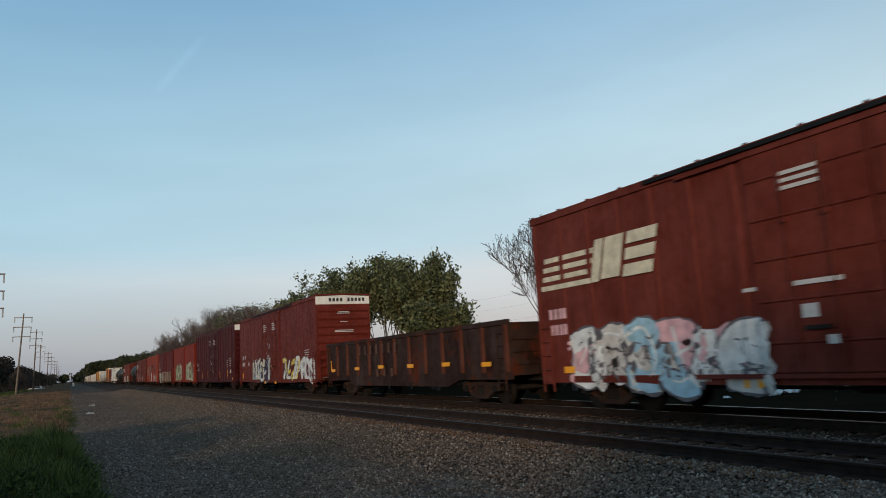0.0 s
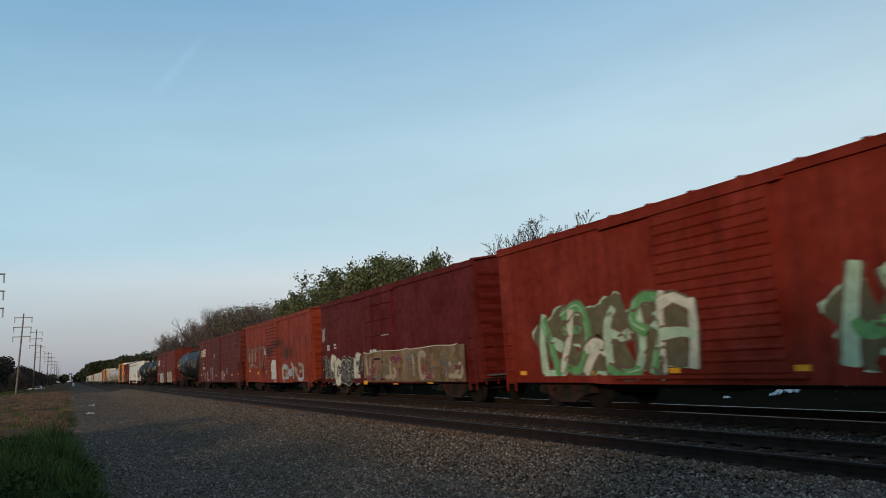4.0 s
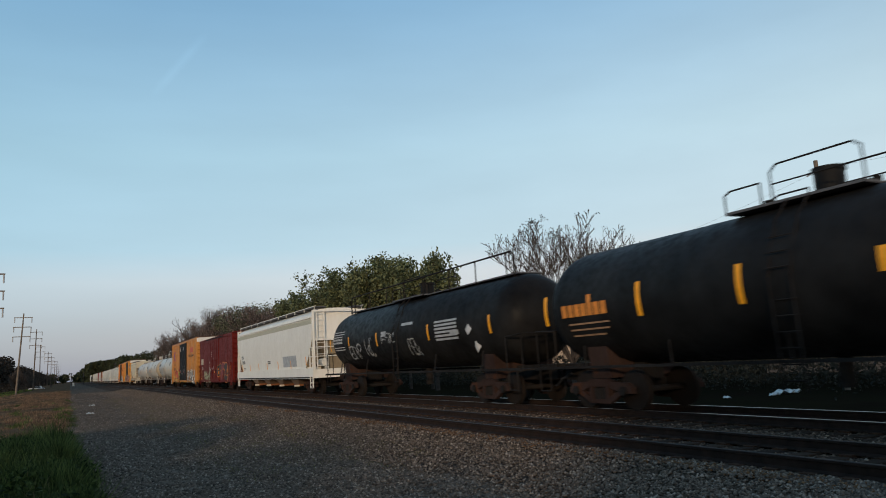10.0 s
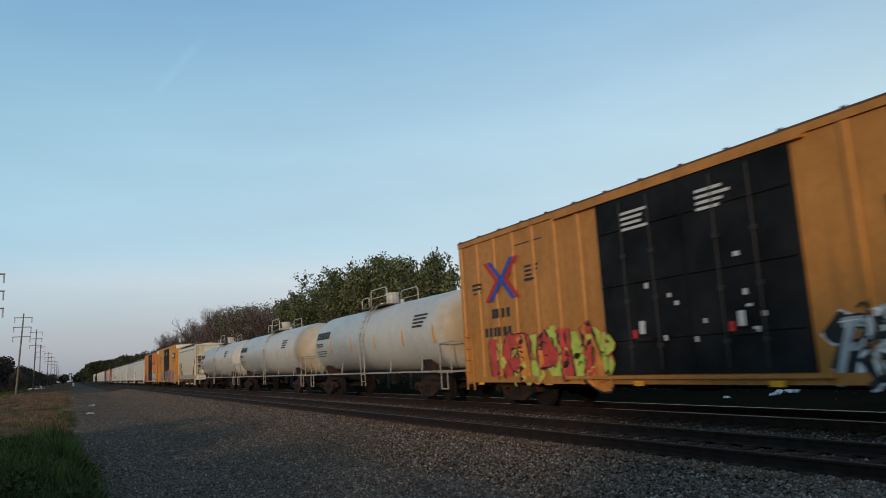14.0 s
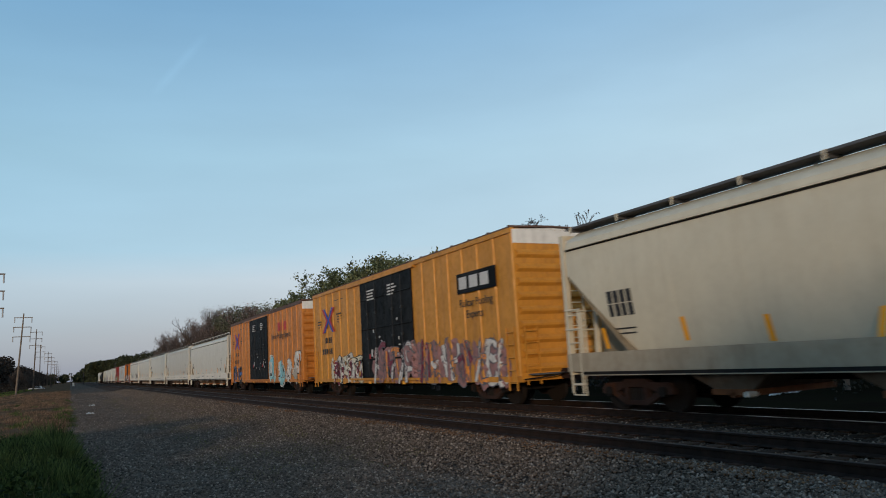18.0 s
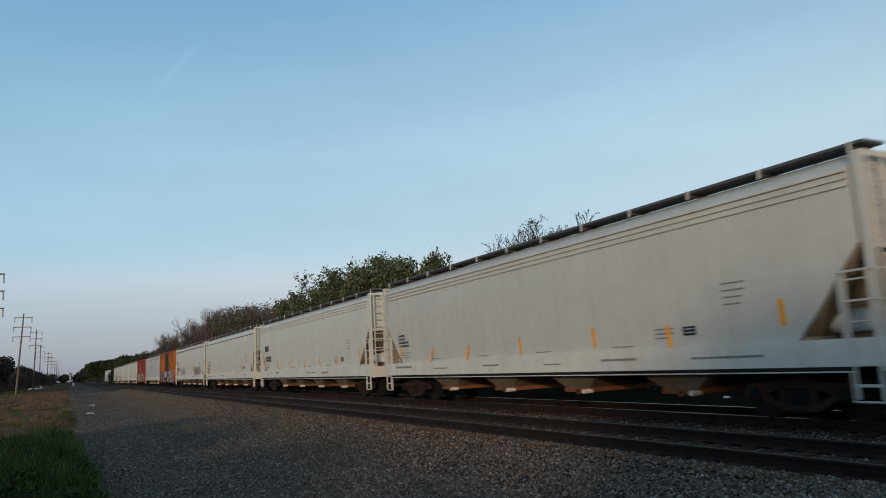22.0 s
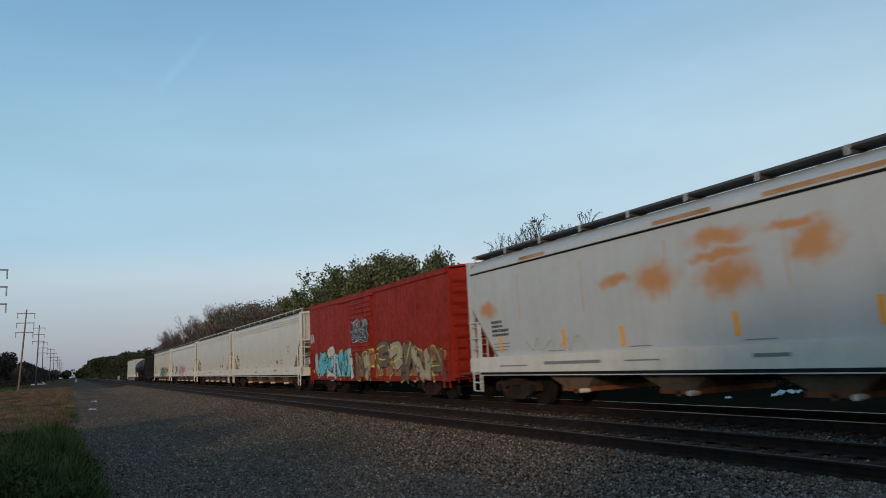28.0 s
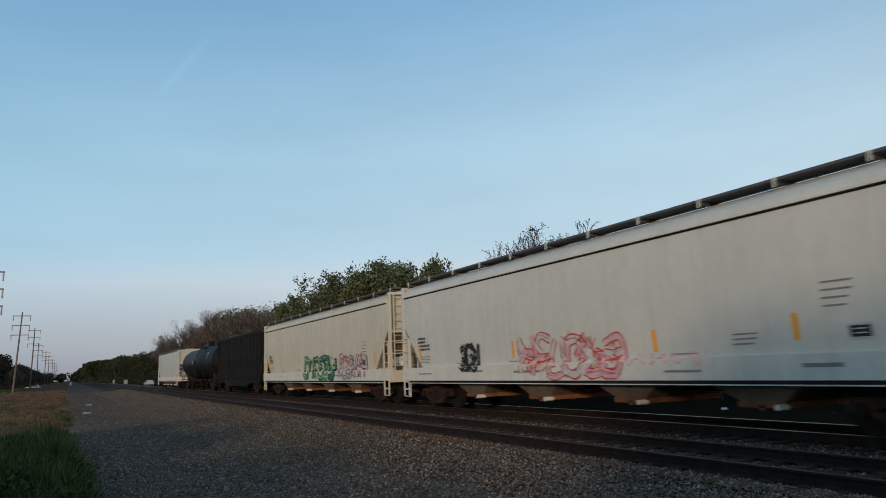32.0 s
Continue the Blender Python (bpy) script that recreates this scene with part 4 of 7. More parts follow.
def tank_car(front, rear, label, mat, radius=1.42, axis=2.50, platform=True, long_rail=False, sill_mat=None, head_mat=None, dark_rail=True):
    half = (rear - front) / 2
    car = car_thing("tank_car", label, "tank car", front, rear)
    sides = 40
    hl = half - 0.45
    prof = [(hl - 0.0, 0.05), (hl - 0.03, 0.45), (hl - 0.12, 0.80), (hl - 0.28, 1.10), (hl - 0.50, 1.30), (hl - 0.72, 1.39), (hl - 0.95, 1.42)]
    prof = [(y, r * radius / 1.42) for y, r in prof]
    sec = [(-y, r) for y, r in prof] + [(-hl * 0.33, radius), (-hl * 0.33 + 0.02, radius + 0.006), (0, radius + 0.008), (hl * 0.33 - 0.02, radius + 0.006), (hl * 0.33, radius)] + prof[::-1]
    rings = [[(r * math.cos(2 * math.pi * i / sides), y, axis + r * math.sin(2 * math.pi * i / sides)) for i in range(sides)] for y, r in sec]
    part("tank_shell", Shape().loft(rings), mat, car, smooth=True)
    sill_mat = sill_mat or STEEL_DARK
    for sx in (-1, 1):
        part("side_rail", Shape().box(sx * 1.38 - 0.03, sx * 1.38 + 0.03, -half + 0.1, half - 0.1, 1.00, 1.06), sill_mat, car)
        st = Shape().rod((sx * 1.38, 0, 1.03), (sx * radius * 0.9, 0.12, axis - radius * 0.66), 0.025, 5).mesh("rail_strut", sill_mat)
        for i in range(5):
            part("rail_strut", st, None, car).location = (0, -half + 2.2 + i * (2 * half - 4.4) / 4, 0)
    for e in (-1, 1):
        part("saddle", Shape().prism_y([(-1.0, 0.75), (1.0, 0.75), (1.1, axis - 1.0), (0.7, axis - 1.3), (-0.7, axis - 1.3), (-1.1, axis - 1.0)], e * (half - 2.3) - 0.35, e * (half - 2.3) + 0.35), STEEL_RUST, car)
        part("end_platform", Shape().box(-1.4, 1.4, min(e * half, e * (half - 1.0)), max(e * half, e * (half - 1.0)), 0.98, 1.03), sill_mat, car)
        railing = part("end_railing", Shape().bar([(-1.3, e * (half - 0.9), 1.95), (-1.3, e * (half - 0.08), 2.0), (1.3, e * (half - 0.08), 2.0), (1.3, e * (half - 0.9), 1.95)], 0.02), sill_mat, car)
        for x, y in ((-1.3, 0.08), (-0.45, 0.08), (0.45, 0.08), (1.3, 0.08), (-1.3, 0.9)):
            part("railing_post", Shape().rod((x, e * (half - y), 1.03), (x, e * (half - y), 1.95), 0.02, 5), sill_mat, railing)
        part("stirrup", Shape().bar([(-1.38, e * (half - 0.25), 1.0), (-1.38, e * (half - 0.25), 0.45), (-1.38, e * (half - 0.7), 0.45), (-1.38, e * (half - 0.7), 1.0)], 0.02), sill_mat, car)
    top = axis + radius
    part("manway", Shape().rod((0, -0.2, top - 0.1), (0, -0.2, top + 0.52), 0.27, 16).rod((0, -0.2, top + 0.48), (0, -0.2, top + 0.56), 0.30, 16), mat, car)
    for y, rise, r in ((1.2, 0.25, 0.12), (-1.0, 0.2, 0.09)):
        part("valve", Shape().rod((0.1, y, top - 0.05), (0.1, y, top + rise), r, 10), mat, car)
    if platform:
        part("top_platform", Shape().box(-0.75, 0.75, -1.3, 1.6, top - 0.02, top + 0.03), GRATING, car)
        for x in (-0.72, 0.72):
            rl = Shape()
            rl.bar([(x, -1.3, top), (x, -1.3, top + 0.62), (x, -1.15, top + 0.72), (x, 0.35, top + 0.72), (x, 0.5, top + 0.6), (x, 0.5, top)], 0.02)
            rl.bar([(x, -1.3, top + 0.36), (x, 0.5, top + 0.36)], 0.016)
            part("top_railing", rl, STEEL_DARK if dark_rail else mat, car)
            low = Shape().bar([(x, 0.75, top), (x, 0.75, top + 0.45), (x, 1.45, top + 0.45), (x, 1.6, top + 0.38), (x, 1.6, top)], 0.02)
            part("low_railing", low, STEEL_DARK if dark_rail else mat, car)
        ld = Shape()
        for y in (-0.25, 0.2):
            ld.bar([(-1.42, y, 0.5), (-radius - 0.08, y, axis), (-radius * 0.75 - 0.06, y, axis + radius * 0.72), (-0.72, y, top + 0.02)], 0.022)
        for i in range(10):
            z = 0.7 + i * 0.28
            xx = -1.42 if z < axis else -math.sqrt(max(0.3, (radius + 0.1) ** 2 - (z - axis) ** 2))
            ld.rod((xx, -0.25, z), (xx, 0.2, z), 0.015, 5)
        part("ladder", ld, sill_mat, car)
    if long_rail:
        rl = Shape()
        n = 7
        a0, a1 = -half + 1.9, half - 1.9
        for i in range(n + 1):
            y = a0 + i * (a1 - a0) / n
            rl.rod((-0.45, y, top - 0.06), (-0.45, y, top + 0.72), 0.022, 5)
        rl.bar([(-0.45, a0 - 0.45, top - 0.1), (-0.45, a0 - 0.45, top + 0.55), (-0.45, a0 - 0.3, top + 0.72), (-0.45, a1 + 0.3, top + 0.72), (-0.45, a1 + 0.45, top + 0.55), (-0.45, a1 + 0.45, top - 0.1)], 0.03, 6)
        part("top_railing", rl, STEEL_DARK, car)
        part("running_board", Shape().box(-0.45, 0.45, -half + 1.3, half - 1.3, top + 0.0, top + 0.04), GRATING, car)
    part("bottom_valve", Shape().rod((0, 0, 0.5), (0, 0, axis - radius + 0.1), 0.14, 10), STEEL_DARK, car)
    running_gear(car, half, 2.3, 0.9, centre_sill=False)
    for a, b in ((-half - 0.1, -half + 3.0), (half - 3.0, half + 0.1)):
        part("stub_sill", Shape().box(-0.3, 0.3, a, b, 0.68, 1.1), STEEL_DARK, car)

    def surf(y, z=2.2):
        return -math.sqrt(max(0.01, (radius + 0.012) ** 2 - (z - axis) ** 2))
    return car, half, surf


def tank_marks(car, name, rects, material, surf, label=""):
    s = Shape()
    if name == "reflector" and len(rects) > 1:
        return [tank_marks(car, name, [r], material, surf, label) for r in rects]
    for y0, y1, z0, z1 in rects:
        n = max(1, int((z1 - z0) / 0.15))
        zs = [z0 + (z1 - z0) * i / n for i in range(n + 1)]
        s.loft([[(surf(0, z) - 0.005, y0, z), (surf(0, z) - 0.005, y1, z)] for z in zs], closed=False, caps=False)
    return tagged(part(name, s, material, car, label), kind="stuff" if len(rects) > 1 else "")


def gondola(front, rear, label, mat, top=2.30, ribs=1.3, inner=None, floor=1.0, sill=0.75, category="gondola", post_mat=None):
    half = (rear - front) / 2
    car = car_thing("gondola", label, category, front, rear)
    w = 1.45
    for sx in (-1, 1):
        x0, x1 = sorted((sx * w, sx * (w - 0.05)))
        part("side", Shape().box(x0, x1, -half, half, sill + 0.1, top), mat, car)
        x0, x1 = sorted((sx * (w + 0.06), sx * (w - 0.07)))
        part("top_chord", Shape().box(x0, x1, -half - 0.02, half + 0.02, top, top + 0.14), mat, car)
        part("side_sill", Shape().prism_x([(-half, sill), (-half + 3, sill), (-half + 3.8, sill - 0.22), (half - 3.8, sill - 0.22), (half - 3, sill), (half, sill), (half, sill + 0.2), (-half, sill + 0.2)], *sorted((sx * (w + 0.02), sx * (w - 0.1)))), mat, car)
    n = round(2 * half / ribs)
    pm = Shape().loft([[(0, -0.10, sill + 0.2), (-0.07, -0.06, sill + 0.2), (-0.07, 0.06, sill + 0.2), (0, 0.10, sill + 0.2)], [(0, -0.10, top), (-0.07, -0.06, top), (-0.07, 0.06, top), (0, 0.10, top)]]).mesh("side_post", post_mat or mat)
    for i in range(n + 1):
        y = -half + 0.12 + i * (2 * half - 0.24) / n
        part("side_post", pm, None, car).location = (-w, y, 0)
        part("side_post", pm, None, car).matrix_local = pose(w, y, 0, 0, 0, 180)
    part("floor", Shape().box(-w + 0.05, w - 0.05, -half, half, floor, floor + 0.06), inner or mat, car)
    for e in (-1, 1):
        part("end_wall", Shape().box(-w + 0.05, w - 0.05, *sorted((e * half, e * (half - 0.06))), sill + 0.1, top + 0.05), mat, car)
        for z in (1.2, 1.55, 1.9):
            part("end_rib", Shape().box(-w + 0.1, w - 0.1, *sorted((e * half, e * (half + 0.07))), z - 0.05, z + 0.05), mat, car)
        ladder(car, -w - 0.05, e * (half - 0.4), sill - 0.3, top - 0.1, 5, material=mat)
    running_gear(car, half, 2.3, 0.9)
    return car, half, lambda y, z=0: -w - 0.002


GATE_RUST = paint("outlet_gate_rust", (0.19, 0.068, 0.024), 0.8, 0.3, dirt=(0.03, 0.02, 0.015), dirty=0.7)
WHITE_TOP = paint("white_end_paint", (0.66, 0.64, 0.60), 0.5, 0.1, dirty=0.25)


# ---- the train, from the front ----
NS_RED = paint("boxcar_oxide_red", (0.130, 0.0220, 0.0130), 0.6, 0.28, dirt=(0.024, 0.008, 0.006), dirty=0.55, spec=0.06)
TOBX_RED = paint("boxcar_brown_red", (0.122, 0.0165, 0.0090), 0.6, 0.25, dirt=(0.024, 0.008, 0.006), dirty=0.6, spec=0.06)
SCRAPED_RED = paint("boxcar_scraped_orange_red", (0.225, 0.0290, 0.0085), 0.65, 0.3, dirt=(0.024, 0.008, 0.006), dirty=0.5, spec=0.1, stains=[(1.2, 2.55, 1.3, 0.35), (-0.8, 2.9, 1.5, 0.3), (-3.0, 2.3, 1.6, 0.4), (2.6, 1.5, 0.8, 0.5)], stain=(0.045, 0.018, 0.011))
PATCHED_RED = paint("boxcar_patched_red", (0.108, 0.0200, 0.0125), 0.6, 0.28, dirt=(0.024, 0.008, 0.006), dirty=0.6, spec=0.06, stains=[(3.5, 1.65, 0.45, 0.4), (2.3, 1.6, 0.35, 0.6), (3.0, 0.95, 1.3, 0.2), (6.2, 1.2, 0.5, 0.25), (1.6, 2.4, 0.3, 0.3)], stain=(0.135, 0.078, 0.076))
MAROON = paint("boxcar_maroon", (0.052, 0.0041, 0.0053), 0.6, 0.25, dirt=(0.024, 0.008, 0.006), dirty=0.5, spec=0.06)
ORANGE_RED = paint("boxcar_orange_red", (0.200, 0.0180, 0.0056), 0.65, 0.3, dirt=(0.024, 0.008, 0.006), dirty=0.6, spec=0.06)
FADED_RED = paint("boxcar_faded_red", (0.100, 0.0071, 0.0040), 0.65, 0.3, dirt=(0.024, 0.008, 0.006), dirty=0.5, spec=0.06)
DEEP_RED = paint("boxcar_deep_red", (0.118, 0.0085, 0.0052), 0.55, 0.25, dirt=(0.024, 0.008, 0.006), dirty=0.5, spec=0.06)
BRIGHT_RED = paint("boxcar_bright_red", (0.260, 0.0190, 0.0085), 0.55, 0.2, dirt=(0.024, 0.008, 0.006), dirty=0.4, spec=0.06)
YELLOW = paint("boxcar_yellow", (0.44, 0.18, 0.034), 0.55, 0.2, dirt=(0.12, 0.06, 0.03), dirty=0.5)
YELLOW_BRIGHT = paint("boxcar_bright_yellow", (0.52, 0.22, 0.026), 0.5, 0.15, dirt=(0.12, 0.06, 0.03), dirty=0.5)
ORANGE_YELLOW = paint("boxcar_orange_yellow", (0.48, 0.168, 0.026), 0.5, 0.25, dirt=(0.13, 0.055, 0.022), dirty=0.7, rusty=0.22)
DOOR_BLACK = paint("door_black", (0.0045, 0.0045, 0.005), 0.6, 0.3, dirt=(0.012, 0.012, 0.011), dirty=0.3, spec=0.06)
RUST_ORANGE = paint("boxcar_rusty_orange", (0.26, 0.060, 0.010), 0.7, 0.35, dirt=(0.10, 0.035, 0.015), dirty=0.8, rusty=0.5, rust=(0.12, 0.035, 0.010), spec=0.06)
RUST_POST = paint("boxcar_worn_orange", (0.42, 0.135, 0.018), 0.7, 0.3, dirt=(0.14, 0.045, 0.015), dirty=0.7, rusty=0.3, rust=(0.14, 0.04, 0.01), spec=0.06)
DOOR_BROWN = paint("door_dark_brown", (0.013, 0.0075, 0.0058), 0.6, 0.3, dirty=0.3)
GON_RUST = paint("gondola_dark_panel", (0.026, 0.0100, 0.0065), 0.7, 0.45, dirt=(0.009, 0.0050, 0.0040), dirty=0.6, rusty=0.55, rust=(0.085, 0.0200, 0.0090), rust_scale=0.9, spec=0.05)
GON_POST = paint("gondola_rust_post", (0.080, 0.0205, 0.0100), 0.75, 0.4, dirt=(0.018, 0.008, 0.006), dirty=0.6, spec=0.08)
GON_BLACK = paint("gondola_black", (0.005, 0.005, 0.0055), 0.7, 0.3, dirt=(0.012, 0.011, 0.01), dirty=0.3, spec=0.06)
TANK_BLACK = paint("tank_black", (0.0052, 0.0050, 0.0053), 0.55, 0.3, dirt=(0.022, 0.018, 0.015), dirty=0.25, spec=0.06)
TANK_GREY = paint("tank_dark_grey", (0.0085, 0.0086, 0.009), 0.55, 0.3, dirt=(0.03, 0.026, 0.022), dirty=0.35, spec=0.15)
TANK_WHITE = paint("tank_white", (0.477, 0.459, 0.419), 0.45, 0.08, dirt=(0.26, 0.17, 0.08), dirty=0.2, stains=[(7.6, 2.4, 0.8, 1.6), (-7.6, 2.4, 0.8, 1.6), (0.3, 3.85, 1.3, 0.35)], stain=(0.34, 0.24, 0.13))
TANK_RED_STAIN = paint("tank_white_red_stain", (0.450, 0.432, 0.396), 0.45, 0.08, dirt=(0.26, 0.17, 0.08), dirty=0.25, stains=[(-1.5, 3.66, 0.8, 0.2), (0.9, 3.78, 0.5, 0.12)], stain=(0.22, 0.035, 0.02))
HOP_WHITE = paint("hopper_white", (0.60, 0.565, 0.495), 0.5, 0.06, dirt=(0.34, 0.27, 0.18), dirty=0.22)
HOP_BRIGHT = paint("hopper_bright_white", (0.74, 0.71, 0.65), 0.5, 0.05, dirt=(0.42, 0.35, 0.25), dirty=0.2)
HOP_GREY = paint("hopper_light_grey", (0.54, 0.51, 0.45), 0.5, 0.06, dirt=(0.28, 0.23, 0.17), dirty=0.22)
HOP_CREAM = paint("hopper_cream", (0.58, 0.515, 0.395), 0.55, 0.08, dirt=(0.26, 0.18, 0.10), dirty=0.2)
HOP_LIGHT = paint("hopper_pale_grey", (0.60, 0.57, 0.50), 0.5, 0.06, dirt=(0.32, 0.27, 0.2), dirty=0.22)
STAINS = [(9.9 - u - wd / 2, z, wd * 0.62, hg * 0.95) for u, z, wd, hg in ((0.7, 2.75, 0.9, 0.25), (6.4, 2.95, 0.9, 0.16), (7.6, 2.85, 1.1, 0.42), (9.3, 3.45, 1.2, 0.22), (9.2, 3.1, 1.3, 0.16), (9.4, 2.65, 1.25, 0.42), (11.0, 3.42, 1.0, 0.14), (11.5, 3.05, 0.8, 0.4), (13.4, 2.9, 0.7, 0.14))]
HOP_GREY2 = paint("hopper_cool_grey", (0.482, 0.482, 0.464), 0.5, 0.06, dirt=(0.30, 0.26, 0.2), dirty=0.22, stains=STAINS, stain=(0.52, 0.20, 0.035))
# Dirt streaks over a brown darkened to hold the shade under the car.
BAY = paint("hopper_bay_dirt_shade", (0.15, 0.108, 0.078), 0.75, 0.3, dirt=(0.07, 0.036, 0.02), dirty=0.7)
DIM_MARK = plain("worn_grey_stencil", (0.22, 0.215, 0.20), 0.6, 0, 0.2)
BLUE = plain("logo_blue", (0.03, 0.07, 0.35), 0.5)
LOGO_RED = plain("logo_red", (0.45, 0.03, 0.03), 0.5)
SPRAY = {k: plain("spray_" + k, v, 0.5, 0, 0.25, 4) for k, v in {
    "white": (0.66, 0.66, 0.64), "black": (0.02, 0.02, 0.02), "pink": (0.62, 0.36, 0.38), "cyan": (0.10, 0.42, 0.48), "pale_blue": (0.30, 0.48, 0.58),
    "green": (0.12, 0.30, 0.10), "pale_green": (0.42, 0.52, 0.34), "yellow": (0.70, 0.52, 0.07), "red": (0.50, 0.06, 0.04), "maroon": (0.16, 0.02, 0.04),
    "tan": (0.36, 0.28, 0.19), "silver": (0.36, 0.37, 0.38), "blue": (0.06, 0.14, 0.36), "orange": (0.62, 0.22, 0.04), "brown": (0.15, 0.09, 0.055), "cream": (0.60, 0.54, 0.40),
    "lime": (0.45, 0.50, 0.08), "faded": (0.34, 0.20, 0.12), "dark_green": (0.03, 0.14, 0.07), "rust": (0.13, 0.030, 0.012), "navy": (0.018, 0.028, 0.07), "slate": (0.11, 0.10, 0.11), "worn": (0.21, 0.085, 0.04), "olive": (0.13, 0.105, 0.05), "pale": (0.54, 0.50, 0.46), "dusk": (0.27, 0.135, 0.125), "old_tan": (0.24, 0.125, 0.055), "sky": (0.24, 0.50, 0.55), "mint": (0.22, 0.42, 0.43), "stone": (0.36, 0.31, 0.25), "old_gold": (0.40, 0.20, 0.055), "faded_orange": (0.42, 0.13, 0.03)}.items()}
P = SPRAY
BUBBLE = dict(thick=0.8, dense=1, strokes=2, fine=1, halo=SPRAY["pale"])

s = lambda t: 18.5767 * t - 0.009815 * t * t


def logo_ns(car, half, surf, u, z, scale=1.0):
    """White horse-mane stripes and two slanted block shapes."""
    rects = [(half - u - i * 0.06 * scale, half - u - (2.0 + 0.06 * i) * scale, z + i * 0.235 * scale, z + i * 0.235 * scale + 0.125 * scale) for i in range(4)]
    marks(car, "logo_stripes", rects, P["cream"], surf, "white painted logo stripes")
    sh = Shape()
    xx = -1.45 - 0.052
    slant = lambda a, b: (half - u - (2.05 + a + 0.28 * b) * scale, z + 0.98 * b * scale)
    # a slanted white block with one slit, and a second of three bars
    for block in ((((0, 0), (0.30, 0), (0.30, 1), (0, 1)), ((0.36, 0.04), (1.0, 0.04), (1.0, 1), (0.36, 1))),
                  (((1.12, 0), (2.05, 0), (2.05, 0.27), (1.12, 0.27)), ((1.12, 0.37), (2.05, 0.37), (2.05, 0.63), (1.12, 0.63)), ((1.12, 0.73), (2.05, 0.73), (2.05, 1), (1.12, 1)))):
        for quad in block:
            sh.prism_x([slant(a, b) for a, b in quad], xx, xx + 0.003)
    part("logo_block", sh, P["cream"], car, "white slanted block logo")


def logo_cross(car, half, surf, u, z, size=1.15):
    """Crossed red and blue rail strokes."""
    y = half - u
    wide = size * 1.05
    for k, (m, shift, thick) in enumerate(((LOGO_RED, 0.21, 0.17), (BLUE, 0.0, 0.18))):
        sh = Shape()
        for a in (-1, 1):
            for half_up in (0, 1):
                z0, z1 = z + size * (0.5 if half_up else 0.0), z + size * (1.0 if half_up else 0.5)
                y0, y1 = (y, y - a * wide / 2) if half_up else (y + a * wide / 2, y)
                o = shift * size * (-1 if (a > 0) == bool(half_up) else 1)
                sh.prism_x([(y0 + o, z0), (y0 + o - thick * size, z0), (y1 + o - thick * size, z1), (y1 + o, z1)], -1.45 - 0.059 - 0.004 * k, -1.45 - 0.056 - 0.004 * k)
        part("logo_stroke", sh, m, car, "painted crossing logo stroke")


def door_labels(car, half, surf, u0, u1, z):
    r = []
    for u in (u0 + 0.35, (u0 + u1) / 2 + 0.35):
        r += lines(half - u, z, 0.9, 4, 0.12, 0.06, int(u * 10))
    rr = []
    rnd = random.Random(int(u0 * 100))
    for i in range(12):
        u = u0 + 0.2 + rnd.random() * (u1 - u0 - 0.8)
        rr.append((half - u, half - u - rnd.uniform(0.08, 0.18), rnd.uniform(1.3, 3.0), 0))
    r += [(a, b, c, c + rnd.uniform(0.05, 0.12)) for a, b, c, d in rr]
    marks(car, "stencilling", r, WHITE_MARK, surf)


def sill_reflectors(car, half, surf, z=0.98, n=5):
    reflectors(car, half, [(0.9 + i * (2 * half - 1.8) / (n - 1), z) for i in range(n)], surf)


TALL = dict(eave=4.96, peak=5.05)
# 0: tall oxide-red boxcar with white logo
c, h, f = boxcar(-2.9, 15.76, "tall oxide-red boxcar with white logo and pink graffiti", NS_RED, eave=4.92, peak=5.01, posts=1.1, post_depth=0.02, door=(6.9, 11.6, 2, NS_RED), hood=(4.4, 14.5, DOOR_BLACK))
logo_ns(c, h, f, 0.28, 3.0, 1.0)
marks(c, "stencilling", word(h - 0.5, 2.25, 0.26, 4, seed=1) + word(h - 0.5, 1.85, 0.26, 4, seed=2) + word(h - 1.2, 1.45, 0.22, 3, seed=8), SPRAY["pink"], f)
marks(c, "stencilling", [(h - 7.65, h - 8.4, 4.22 - 0.13 * i, 4.29 - 0.13 * i) for i in range(3)] + [(h - 7.8, h - 8.1, 1.75, 1.98), (h - 6.6, h - 6.9, 2.3, 2.37)] + [(h - 8.2, h - 8.4, 1.3, 1.45), (h - 7.7, h - 8.6, 2.3, 2.38)], WHITE_MARK, f)
graffiti(c, "graffiti", h - 1.35, 5.7, 0.62, 1.25, 4, [P["pink"], P["white"], P["pale"], P["pale_blue"]], P["slate"], P["white"], f, "pink and white spray-painted letters", 3, thick=0.75, cloud=P["pale"])
reflectors(c, h, [(1.2, 0.98), (3.9, 0.66), (6.6, 0.66), (9.6, 0.66), (12.4, 0.66), (17.4, 0.98)], f, (0.42, 0.16))
# 1: rusted gondola
GON_LETTER = paint("worn_lettering", (0.13, 0.052, 0.03), 0.8, 0.3, dirt=(0.03, 0.017, 0.013), dirty=1.0)
c, h, f = gondola(17.3, 33.5, "rust-streaked low gondola with faded lettering", GON_RUST, 2.30, post_mat=GON_POST)
for row in (word(h - 4.4, 1.80, 0.36, 7, 2.2, 0.55, 5), word(h - 6.3, 0.90, 0.30, 3, 2.3, 0.75, 6)):
    marks(c, "lettering", row, GON_LETTER, lambda y, z=0: -1.45 - 0.071, "faded pale lettering")
reflectors(c, h, [(0.95, 1.20), (4.1, 1.24), (6.8, 1.27), (9.6, 1.25), (12.4, 1.25), (15.0, 1.2)], lambda y, z=0: -1.45 - 0.071, (0.55, 0.13))
reflectors(c, h, [(0.72, 1.42)], lambda y, z=0: -1.45 - 0.071, (0.10, 0.45))
